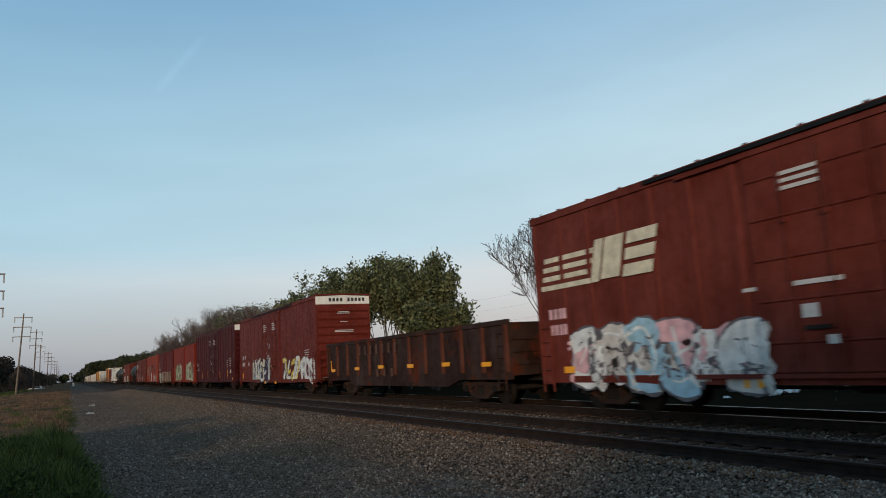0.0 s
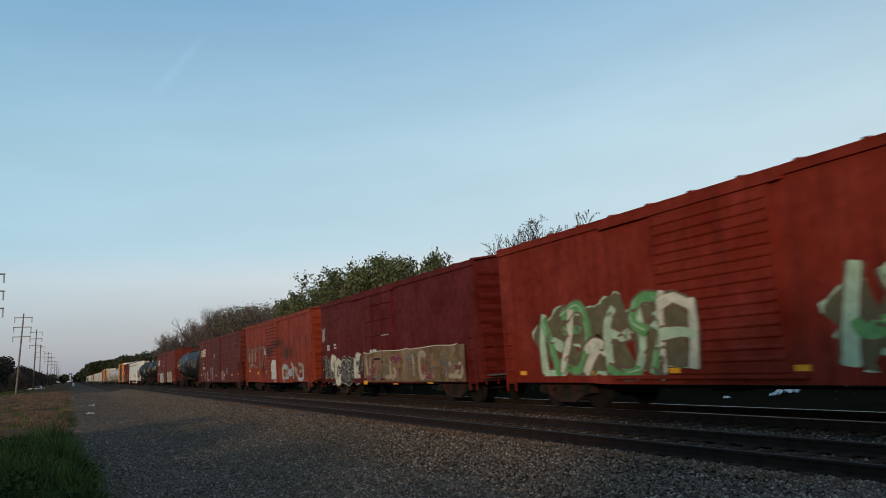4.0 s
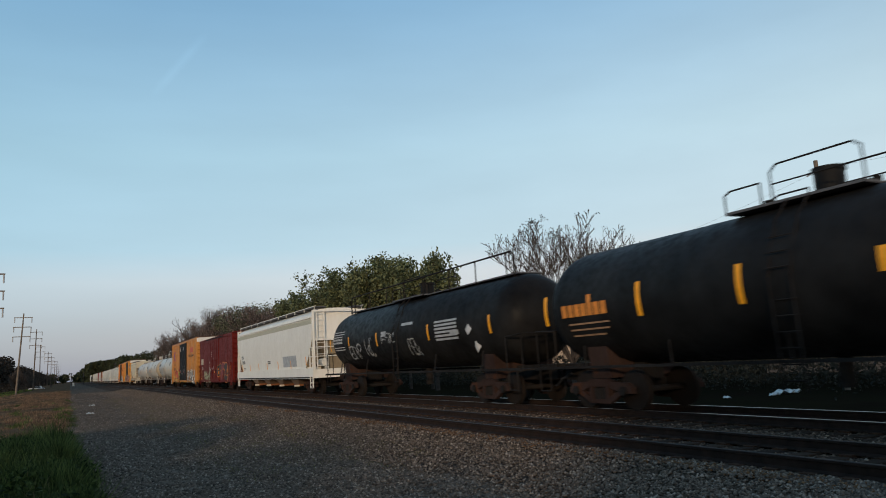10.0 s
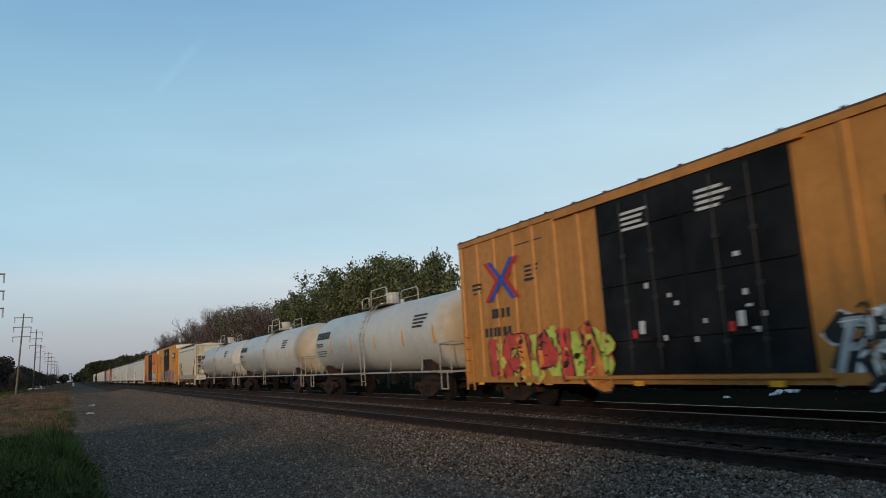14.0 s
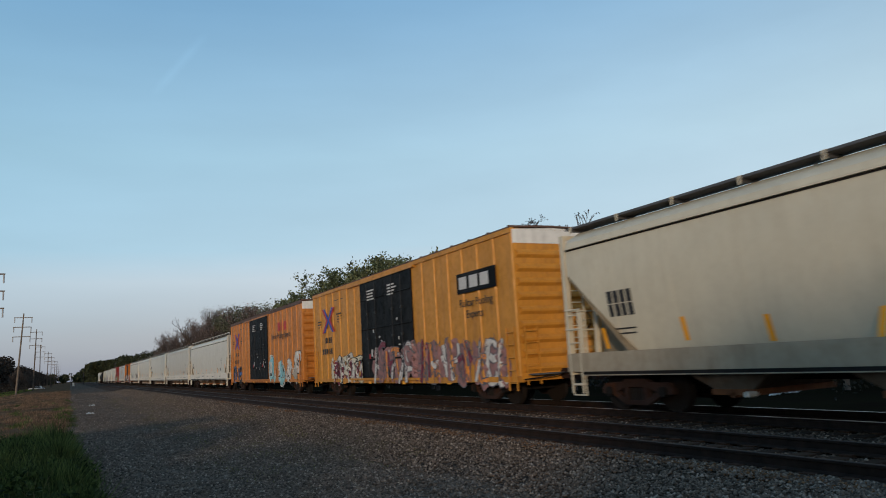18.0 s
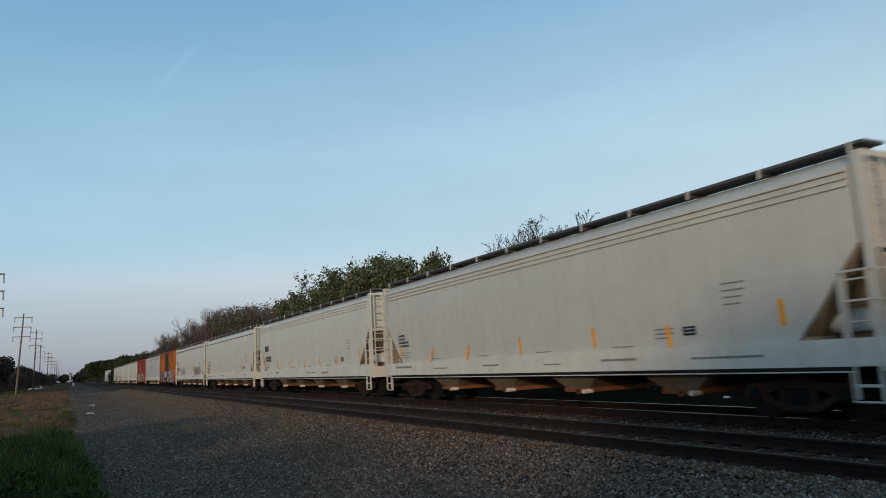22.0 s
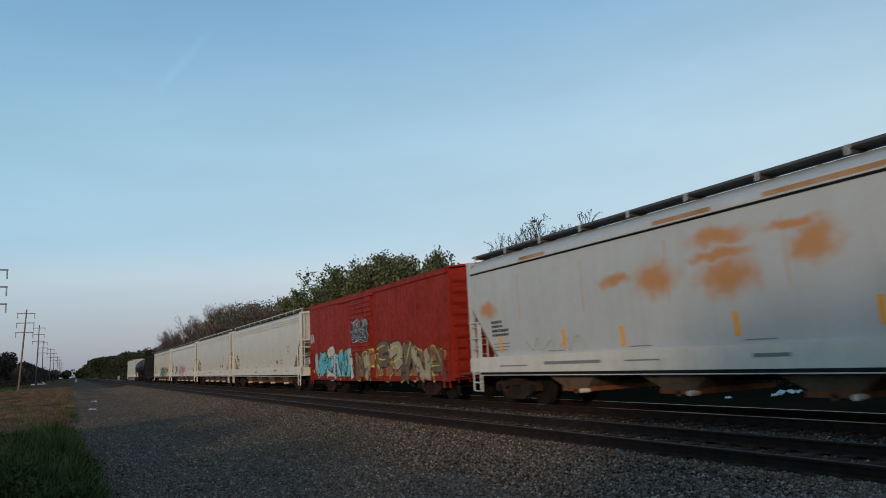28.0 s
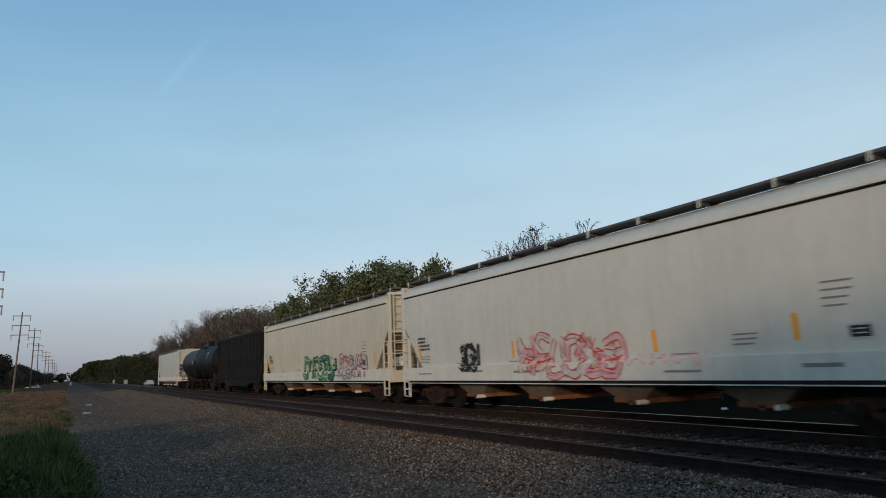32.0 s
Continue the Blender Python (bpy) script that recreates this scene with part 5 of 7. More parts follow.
# 2: tall brown-red boxcar
c, h, f = boxcar(35.23, 53.74, "tall brown-red boxcar with a white upper end panel", TOBX_RED, **TALL, posts=1.15, post_depth=0.012, door=(6.6, 11.4, 2, TOBX_RED), white_top=True, hood=(4.4, 14.2, DOOR_BLACK))
door_labels(c, h, f, 7.3, 11.6, 4.15)
marks(c, "stencilling", word(h - 0.85, 2.2, 0.26, 2, seed=3) + word(h - 1.55, 2.25, 0.24, 2, seed=14) + word(h - 0.85, 1.75, 0.26, 4, seed=4) + word(h - 2.7, 1.75, 0.24, 2, seed=15) + lines(h - 16.4, 2.3, 0.9, 5, 0.12) + [(h - 9.0, h - 9.3, 1.85, 2.15)], WHITE_MARK, f)
graffiti(c, "graffiti", h - 4.1, 4.9, 0.72, 1.45, 4, [P["cream"], P["white"]], P["navy"], P["pale_blue"], f, "white and blue spray-painted letters", 5, cloud=P["navy"])
graffiti(c, "graffiti", h - 11.9, 3.6, 0.75, 1.3, 3, [P["yellow"], P["white"]], P["black"], P["white"], f, "yellow and white spray-painted letters", 6)
graffiti(c, "graffiti", h - 15.7, 2.3, 0.72, 1.25, 2, [P["white"]], P["silver"], P["white"], f, "broad white spray-painted letters", 16, thick=0.42)
reflectors(c, h, [(1.05, 0.98), (1.05, 1.18), (5.9, 1.0), (7.9, 0.64), (10.5, 0.64), (17.9, 1.05)], f, (0.38, 0.15))
end_sign = Shape()
for i in range(10):
    if i != 4:
        end_sign.box(-0.75 + i * 0.2, -0.62 + i * 0.2, -h - 0.016, -h - 0.013, 4.68, 4.86)
tagged(part("end_lettering", end_sign, BLACK_MARK, c, "row of dark lettering bars"), kind="stuff")
for z, w2 in ((4.12, 0.30), (4.05, 0.36), (3.62, 0.2), (3.18, 0.5), (3.11, 0.5)):
    part("end_stencil", Shape().box(-w2, w2, -h - 0.078, -h - 0.074, z, z + 0.035), WHITE_MARK, c)
# 3: tall maroon boxcar
c, h, f = boxcar(55.64, 74.19, "tall maroon ribbed boxcar with a white upper end panel", MAROON, **TALL, posts=1.15, post_depth=0.05, door=(7.2, 11.8, 2, MAROON), white_top=True)
door_labels(c, h, f, 7.3, 11.6, 4.15)
marks(c, "stencilling", word(h - 0.5, 2.1, 0.26, 4, seed=7) + word(h - 0.5, 1.7, 0.22, 6, seed=17) + lines(h - 16.4, 2.45, 1.0, 5, 0.14) + lines(h - 15.3, 2.3, 0.7, 4, 0.16) + [(h - 16.5, h - 17.1, 1.35, 1.6)], WHITE_MARK, f)
reflectors(c, h, [(0.96, 1.3), (3.6, 1.25), (6.42, 1.26), (12.3, 1.28), (15.6, 1.31), (17.76, 1.5)], f, (0.10, 0.62))
reflectors(c, h, [(17.5, 0.92)], f, (0.55, 0.16))
# 4: orange-red boxcar
c, h, f = boxcar(75.74, 91.7, "orange-red boxcar with pale green graffiti", ORANGE_RED, posts=0, door=(6.2, 9.2, 1, ORANGE_RED), corrugated_door=True)
graffiti(c, "graffiti", h - 1.8, 5.4, 0.75, 1.95, 4, [P["pale_green"], P["green"], P["cream"]], P["brown"], P["pale_green"], f, "pale green spray-painted letters", 8, cloud=P["olive"])
graffiti(c, "graffiti", h - 10.2, 5.2, 0.75, 1.95, 4, [P["pale_green"], P["green"], P["cream"]], P["brown"], P["pale_green"], f, "pale green spray-painted letters", 9, cloud=P["olive"])
sill_reflectors(c, h, f, 0.92, 6)
# 5: dark red boxcar
c, h, f = boxcar(93.17, 108.6, "dark red boxcar with black, white and tan graffiti", FADED_RED, posts=0, door=(6.0, 9.0, 1, FADED_RED))
graffiti(c, "graffiti", h - 0.15, 5.3, 0.66, 1.15, 5, [P["black"], P["black"], P["black"], P["cream"]], P["tan"], P["cream"], f, "black and cream spray-painted letters", 11, thick=0.7, cloud=P["black"])
marks(c, "sprayed_panel", [(h - 5.95, h - 14.7, 0.70, 1.86)], paint("sprayed_tan", (0.20, 0.135, 0.072), 0.8, 0.4, dirt=(0.07, 0.03, 0.02), dirty=0.8, rusty=0.5, rust=(0.12, 0.062, 0.034), rust_scale=1.6, spec=0.05), lambda y, z=0: -1.45 - 0.094, "tan spray-painted panel")
graffiti(c, "graffiti", h - 6.2, 8.3, 0.8, 0.95, 11, [P["tan"], P["maroon"], P["old_tan"], P["slate"], P["olive"]], P["old_tan"], P["tan"], lambda y, z=0: -1.45 - 0.099, "tan, maroon and grey sprayed blots", 12, thick=0.35)
scrawl(c, "panel_edge", h - 6.0, 8.6, 1.84, 0.06, P["cream"], lambda y, z=0: -1.45 - 0.099, 9, "pale sprayed edge line", 0.03, 8)
marks(c, "stencilling", word(h - 0.9, 2.15, 0.26, 2, seed=18) + word(h - 1.9, 2.2, 0.22, 2, seed=19) + [(h - 6.7, h - 7.4, 1.75, 1.98), (h - 7.9, h - 8.7, 2.48, 2.51)], WHITE_MARK, f)
scrawl(c, "scrawl", h - 0.2, 0.4, 2.5, 0.9, WHITE_MARK, f, 3, "thin white scrawl", 0.04, 6)
reflectors(c, h, [(0.85, 1.12), (3.2, 0.72), (6.1, 0.66), (9.0, 0.66), (12.0, 0.7)], f, (0.42, 0.15))
# 6: faded orange-red boxcar
c, h, f = boxcar(110.14, 125.83, "faded orange-red boxcar with worn graffiti", SCRAPED_RED, posts=1.15, post_depth=0.016, door=(6.1, 8.9, 1, SCRAPED_RED), corrugated_door=True)
graffiti(c, "graffiti", h - 0.35, 5.6, 1.55, 1.5, 6, [P["worn"], P["old_tan"], P["worn"]], P["rust"], P["old_tan"], f, "faded tan spray-painted letters", 13, thick=0.10)
figure = Shape()
stroke(figure, smooth_line([(h - 8.05, 0.72), (h - 8.1, 1.2), (h - 8.1, 1.98)]), 1.25, f, 0.006, 0.25)
stroke(figure, smooth_line([(h - 7.65, 1.85), (h - 7.45, 1.5), (h - 7.8, 1.0)]), 0.16, f, 0.0075)
tagged(part("graffiti", figure, P["pale"], c, "broad white spray-painted figure"), kind="stuff")
graffiti(c, "graffiti", h - 9.7, 4.3, 0.8, 0.95, 3, [P["faded"], P["silver"]], P["brown"], P["silver"], f, "grey spray-painted letters", 15)
marks(c, "stencilling", [(h - 5.45, h - 5.75, 2.35, 2.62), (h - 5.45, h - 5.75, 2.66, 2.74)] + word(h - 1.2, 1.72, 0.17, 7, 0.6, seed=20), WHITE_MARK, f)
marks(c, "logo_letters", word(h - 1.0, 1.98, 0.62, 3, 1.7, 0.50, 21), P["faded"], lambda y, z=0: -1.45 - 0.016, "faded tan block lettering bars")
reflectors(c, h, [(1.14, 1.42), (3.6, 1.24), (5.75, 1.28), (9.9, 1.25), (13.9, 1.4)], f, (0.36, 0.16))
# 7: oxide boxcar with logo
c, h, f = boxcar(127.86, 146.5, "weathered oxide-red ribbed boxcar with white logo", PATCHED_RED, eave=4.31, peak=4.62, posts=1.1, post_depth=0.03, panel_rows=7, door=(7.6, 10.9, 1, PATCHED_RED), corrugated_door=True)
logo_ns(c, h, f, 0.8, 2.93, 0.68)
marks(c, "stencilling", word(h - 2.05, 2.2, 0.2, 2, seed=21) + word(h - 2.0, 1.78, 0.24, 7, seed=22) + lines(h - 2.2, 1.5, 0.5, 3) + lines(h - 3.4, 1.4, 0.5, 4) + [(h - 4.6, h - 5.2, 0.78, 0.88), (h - 8.2, h - 8.8, 2.85, 2.95), (h - 8.3, h - 8.6, 2.7, 2.78)], WHITE_MARK, f)
for k, (u, wd, z, hg, m) in enumerate(((5.85, 0.85, 1.30, 0.62, "slate"), (6.75, 0.75, 0.72, 1.15, "dusk"), (4.35, 0.5, 0.74, 0.85, "dusk"), (11.3, 1.2, 0.8, 0.75, "dusk"), (13.3, 0.7, 1.25, 0.5, "slate"), (3.0, 0.5, 0.8, 0.4, "worn"))):
    marks(c, "primer_patch", [(h - u, h - u - wd, z, z + hg)], P[m], f, "flat primer patch")
reflectors(c, h, [(1.25, 1.27), (4.7, 1.3), (9.2, 1.2), (12.6, 1.2), (15.6, 1.2), (18.0, 1.25)], f, (0.40, 0.16))
# 8: dark tank car
c, h, f = tank_car(147.9, 163.9, "dark grey tank car with a top platform and white scrawls", TANK_GREY)
tank_marks(c, "reflector", [(h - u, h - u - 0.10, 2.2, 2.85) for u in (0.9, 3.5, 5.6, 9.6, 11.8, 14.6)], YELLOW_TAPE, f)
tank_marks(c, "stencilling", word(h - 1.6, 2.35, 0.22, 9, seed=23) + lines(h - 1.8, 2.15, 1.6, 2), SPRAY["silver"], f)
for u, z, wd, hg, k in ((0.95, 2.5, 0.8, 0.9, 1), (4.1, 1.75, 1.6, 0.5, 2), (6.9, 2.3, 1.3, 0.5, 3), (6.9, 2.95, 1.3, 0.6, 4), (12.5, 2.0, 1.5, 0.6, 5)):
    graffiti(c, "graffiti", h - u, wd, z, hg, 3, [P["silver"]], P["black"], P["white"], f, "small pale spray-painted tag", 30 + k, thick=0.0)
# 9: oxide boxcar with logo
c, h, f = boxcar(165.25, 184.2, "oxide-red ribbed boxcar with white logo and cream graffiti", NS_RED, eave=4.31, peak=4.62, posts=1.15, post_depth=0.03, panel_rows=7, door=(7.6, 10.8, 1, NS_RED), corrugated_door=True)
logo_ns(c, h, f, 0.18, 2.82, 0.78)
marks(c, "stencilling", word(h - 2.2, 2.05, 0.2, 2, seed=24) + word(h - 2.2, 1.62, 0.2, 3, seed=25) + word(h - 3.4, 2.05, 0.18, 3, seed=28) + word(h - 3.4, 1.62, 0.2, 3, seed=29) + word(h - 0.9, 1.5, 0.28, 2, seed=40) + lines(h - 0.5, 1.3, 0.5, 3) + [(h - 6.6, h - 7.2, 3.25, 3.35), (h - 6.6, h - 7.4, 2.65, 2.85), (h - 8.0, h - 8.5, 2.75, 2.85), (h - 8.3, h - 8.7, 1.9, 2.0)], WHITE_MARK, f)
graffiti(c, "graffiti", h - 3.5, 4.6, 0.62, 1.3, 3, [P["silver"], P["cream"]], P["brown"], P["white"], f, "grey and cream spray-painted letters", 26, cloud=P["cream"])
graffiti(c, "graffiti", h - 11.5, 4.6, 0.66, 1.3, 4, [P["cream"], P["tan"]], P["brown"], P["white"], f, "cream spray-painted letters", 27, cloud=P["pale_green"])
reflectors(c, h, [(1.25, 0.86), (3.46, 0.68), (6.55, 0.78), (9.5, 0.67), (13.0, 0.67), (17.6, 0.95)], f, (0.42, 0.15))
# 10, 11: black tank cars
c, h, f = tank_car(185.3, 201.0, "black tank car with an orange-lettered mark", TANK_BLACK, radius=1.45)
tank_marks(c, "reflector", [(h - u, h - u - 0.14, 2.1, 2.85) for u in (0.75, 4.2, 6.9, 10.6, 14.4)], YELLOW_TAPE, f)
tank_marks(c, "lettering", word(h - 1.5, 2.25, 0.30, 7, 0.1, 0.75, 31) + [(h - 2.5, h - 2.65, 2.55, 2.75)], SPRAY["orange"], f, "orange lettering bars")
tank_marks(c, "lettering", lines(h - 1.7, 2.05, 1.6, 3, 0.14, 0.04), SPRAY["faded"], f)
tank_marks(c, "placard", [(h - 9.6, h - 10.2, 2.35, 2.75)], YELLOW_TAPE, f, "yellow notice panel")
tank_marks(c, "placard", [(h - 12.4, h - 13.5, 2.4, 2.95)], SPRAY["silver"], f, "grey notice panel")
c, h, f = tank_car(201.6, 218.9, "black tank car with a long roof railing and white scrawls", TANK_BLACK, radius=1.36, platform=True, long_rail=True)
tank_marks(c, "reflector", [(h - u, h - u - 0.12, 2.1, 2.65) for u in (0.75, 3.3, 6.6, 11.4, 15.6)], YELLOW_TAPE, f)
tank_marks(c, "stencilling", word(h - 1.2, 2.4, 0.22, 8, seed=32) + lines(h - 1.4, 2.9, 1.5, 3) + lines(h - 1.4, 2.2, 1.5, 2), WHITE_MARK, f)
tank_marks(c, "placard", [(h - 12.0, h - 13.6, 2.05 + 0.12 * i, 2.12 + 0.12 * i) for i in range(6)] + [(h - 13.1, h - 13.7, 2.2, 2.34), (h - 9.2, h - 10.2, 2.75, 2.85), (h - 7.2, h - 7.7, 2.45, 2.65)], SPRAY["silver"], f)
for u, z, wd, hg, k in ((3.3, 1.75, 2.4, 0.45, 1), (5.3, 1.8, 1.4, 0.75, 2), (7.2, 2.25, 2.2, 0.25, 3), (9.6, 1.7, 1.6, 0.5, 4)):
    graffiti(c, "graffiti", h - u, wd * 0.6, z - 0.1, hg + 0.2, 2, [P["silver"]], P["black"], P["cream"], f, "small pale spray-painted tag", 40 + k, thick=0.0)
for u, z in ((14.4, 2.3), (14.6, 1.75)):
    sq = Shape()
    xx = f(0, z) - 0.02
    sq.add([(xx - 0.02, h - u, z - 0.18), (xx, h - u - 0.2, z), (f(0, z + 0.18) - 0.02, h - u, z + 0.18), (xx, h - u + 0.2, z)], [(0, 1, 2, 3)])
    part("placard", sq, WHITE_MARK, c, "white diamond placard")
# 12: white hopper
c, h, f = hopper(220.5, 239.2, "off-white covered hopper with an olive stripe below the roof", HOP_BRIGHT, 4, bay_mat=BAY, style="plain", sill_mat=HOP_BRIGHT, stripe=plain("stripe_olive", (0.43, 0.41, 0.32), 0.6), edge=True)
reflectors(c, h, [(1.44, 1.62), (3.83, 1.62), (6.4, 1.62), (8.7, 1.62), (11.4, 1.62), (14.2, 1.62), (17.2, 1.75)], f, (0.11, 0.45))
marks(c, "stencilling", word(h - 1.35, 2.25, 0.2, 4, seed=33) + word(h - 1.45, 1.9, 0.2, 6, seed=34) + lines(h - 1.8, 1.6, 0.7, 2) + word(h - 8.9, 1.78, 0.16, 6, seed=38), BLACK_MARK, f)
marks(c, "repaint_patch", [(h - 12.6, h - 15.4, 1.5, 2.1)], SPRAY["silver"], f, "grey repainted patch")
# 13: deep red boxcar
c, h, f = boxcar(241.35, 256.9, "deep red boxcar with pale block letters and graffiti", DEEP_RED, posts=1.9, post_depth=0.012, door=(5.8, 9.9, 2, DEEP_RED), hood=(4.0, 12.0, DOOR_BLACK))
marks(c, "logo_letters", word(h - 0.75, 2.25, 0.50, 3, 0.75, 0.55, 35), SPRAY["cream"], f, "pale block lettering bars")
marks(c, "stencilling", word(h - 1.2, 1.8, 0.2, 4, seed=39) + [(h - 6.45, h - 6.95, 3.15 - 0.16 * i, 3.2 - 0.16 * i) for i in range(3)] + [(h - 5.2, h - 5.5, 1.65, 1.95), (h - 5.3, h - 5.55, 2.05, 2.15), (h - 7.0, h - 7.3, 1.72, 1.82), (h - 7.6, h - 7.75, 1.8, 2.0), (h - 5.2, h - 5.4, 2.3, 2.4), (h - 7.55, h - 7.7, 2.6, 2.7)] + word(h - 6.1, 1.6, 0.16, 2, seed=40), WHITE_MARK, f)
graffiti(c, "graffiti", h - 2.2, 3.6, 0.62, 1.1, 4, [P["olive"], P["brown"]], P["pale_green"], P["cream"], f, "pale green spray-painted letters", 36, thick=0.2)
graffiti(c, "graffiti", h - 9.5, 4.0, 0.8, 1.35, 3, [P["black"], P["maroon"]], P["orange"], P["black"], f, "black letters with an orange outline", 37, thick=0.6, dense=1, strokes=2, fine=1)
reflectors(c, h, [(0.95, 0.95), (3.2, 1.35), (8.3, 1.48), (10.9, 1.4)], f, (0.40, 0.14))
reflectors(c, h, [(1.0, 1.45), (14.6, 1.6)], f, (0.10, 0.7))


def slogan(car, half, text, u, z, size):
    """Lettering in the built-in font, turned to the side that faces the road."""
    cu = bpy.data.curves.new("slogan", "FONT")
    cu.body, cu.size, cu.extrude = text, size, 0.0015
    tmp = bpy.data.objects.new("slogan_source", cu)
    scene.collection.objects.link(tmp)
    me = bpy.data.meshes.new_from_object(tmp)
    bpy.data.objects.remove(tmp)
    me.materials.clear()
    me.materials.append(BLACK_MARK)
    me.transform(Matrix(((0, 0, -1, -1.45 - 0.0585), (-1, 0, 0, half - u), (0, 1, 0, z), (0, 0, 0, 1))))
    tagged(part("slogan", me, None, car, "dark painted lettering"), kind="stuff")


def yellow_boxcar(front, rear, label, mat, seeds, a, b, badge=None, doors=(6.8, 12.0), legend=(14.8, 13.5, 0.42), chord=None):
    c, h, f = boxcar(front, rear, label, mat, eave=4.96, peak=5.05, posts=1.0, post_depth=0.042, door=(*doors, 2, DOOR_BLACK), white_top=True, roof=ROOF_TAN, chord=chord, door_label="black double plug door")
    logo_cross(c, h, f, 2.35, 3.0)
    door_labels(c, h, f, 7.35, 11.7, 4.35)
    marks(c, "stencilling", word(h - 1.75, 2.5, 0.27, 4, 0.35, 0.72, seeds[0]) + word(h - 1.3, 1.98, 0.26, 6, 0.35, 0.72, seeds[1]) + lines(h - 0.75, 3.55, 0.6, 3, 0.13, 0.06) + lines(h - 3.6, 3.75, 0.7, 4, 0.12, 0.06) + [(h - 3.2, h - 4.5, 4.42, 4.45)], BLACK_MARK, f)
    for u, wd, hg, n, fills, edge, cloud, k, *style in (a, b):
        graffiti(c, "graffiti", h - u, wd, 0.62, hg, n, fills, edge, fills[1], f, "spray-painted letters on the lower side", k, cloud=cloud, **(style[0] if style else {}))
    for u in (7.75, 10.35):
        marks(c, "door_tag", [(h - u, h - u - 0.13, 1.62, 1.80)], LOGO_RED, f, "small red door tag")
        marks(c, "door_tag", [(h - u - 0.22, h - u - 0.38, 1.70, 1.98)], WHITE_MARK, f, "small white door tag")
    if badge:
        marks(c, "logo_plate", [(h - 15.5, h - 17.9, 3.42, 4.05)], badge[0], lambda y, z=0: -1.45 - 0.058, "plain logo plate")
        marks(c, "logo_letters", word(h - 15.65, 3.55, 0.38, 3, 0.2, 1.45, 3), badge[1], lambda y, z=0: -1.45 - 0.064)
        for i, line in enumerate(("Railcar Pooling", "Experts")):
            slogan(c, h, line, 15.6 + 0.4 * i, 3.0 - 0.36 * i, 0.34)
    else:
        marks(c, "logo_letters", word(h - legend[0], 3.65, 0.5, 3, 0.15, 1.1, 3), LOGO_RED, f, "red painted logo shapes")
        slogan(c, h, "Railcar Pooling Experts", legend[1], 3.22, legend[2])
    sill_reflectors(c, h, f, 0.66, 6)
    return c, h, f


ROOF_TAN = paint("boxcar_roof_tan", (0.10, 0.05, 0.03), 0.6, 0.2)
# 14: yellow boxcar
yellow_boxcar(258.98, 278.0, "tall ochre-yellow boxcar with black double doors and red graffiti", YELLOW, (41, 42), (1.5, 5.5, 1.5, 5, [P["red"], P["red"], P["orange"]], P["black"], P["lime"], 43, dict(thick=0.6, dense=1.2, strokes=2, fine=2)), (12.3, 5.2, 1.35, 5, [P["silver"], P["white"]], P["black"], P["black"], 44))
# 15-17: white tank cars
RAIL_GREY = paint("tank_rail_grey", (0.33, 0.30, 0.26), 0.6, 0.2, dirt=(0.12, 0.08, 0.05), dirty=0.6)
for a, b, k in ((279.2, 295.0, 0), (295.9, 313.5, 1), (314.4, 331.6, 2)):
    c, h, f = tank_car(a, b, "off-white tank car with black lettering and rusty stains at the ends", TANK_RED_STAIN if k == 2 else TANK_WHITE, radius=1.40, axis=2.45, dark_rail=False, sill_mat=RAIL_GREY)
    tank_marks(c, "logo_letters", word(h - 1.5, 2.72, 0.34, 6, 0.12, 0.85, 50 + k), BLACK_MARK, f, "plain black logo bars")
    tank_marks(c, "stencilling", word(h - 1.5, 2.36, 0.17, 8, seed=53 + k) + lines(h - 1.5, 2.12, 1.6, 3) + lines(h - 13, 3.0, 1.2, 4, 0.13, 0.07), BLACK_MARK, f)
    tank_marks(c, "reflector", [(h - u, h - u - 0.10, 2.0, 2.6) for u in (1.1, 3.6, 6.4, 9.2, 12.0, 14.6)], YELLOW_TAPE, f)
# 18: short cream hopper
SILL_TAN = paint("sill_dirty_tan", (0.34, 0.28, 0.20), 0.6, 0.15, dirt=(0.16, 0.10, 0.06), dirty=0.6)
c, h, f = hopper(333.09, 345.75, "short cream covered hopper with rounded sides", HOP_CREAM, 2, bay_mat=BAY, style="line", cut=3.3, opening=1.9, tuck=0.36, sill_mat=SILL_TAN)
reflectors(c, h, [(1.24, 1.68), (3.73, 1.75), (5.72, 1.64), (7.85, 1.6), (10.8, 1.7)], f, (0.12, 0.5))
marks(c, "stencilling", word(h - 1.6, 2.45, 0.28, 4, seed=56) + word(h - 1.6, 2.15, 0.28, 4, seed=57) + lines(h - 1.6, 1.85, 0.8, 2), BLACK_MARK, f)
# 19, 20: yellow boxcars
yellow_boxcar(347.96, 366.75, "bright yellow boxcar with black double doors and broad graffiti", YELLOW_BRIGHT, (61, 62), (2.7, 4.1, 1.25, 4, [P["cream"], P["pale"]], P["black"], P["maroon"], 63), (8.2, 10.0, 1.55, 11, [P["pale"], P["dusk"], P["maroon"], P["orange"], P["pale"]], P["slate"], P["dusk"], 64), badge=(DOOR_BLACK, WHITE_MARK))
c, h, f = yellow_boxcar(368.82, 388.1, "orange-yellow boxcar with black double doors and pale blue graffiti", ORANGE_YELLOW, (65, 66), (1.0, 2.7, 1.25, 3, [P["blue"], P["black"]], P["black"], None, 67), (11.95, 3.3, 1.4, 4, [P["sky"], P["mint"]], P["black"], None, 68, BUBBLE), doors=(6.65, 11.6), legend=(14.2, 12.75, 0.45), chord=ROOF_TAN)
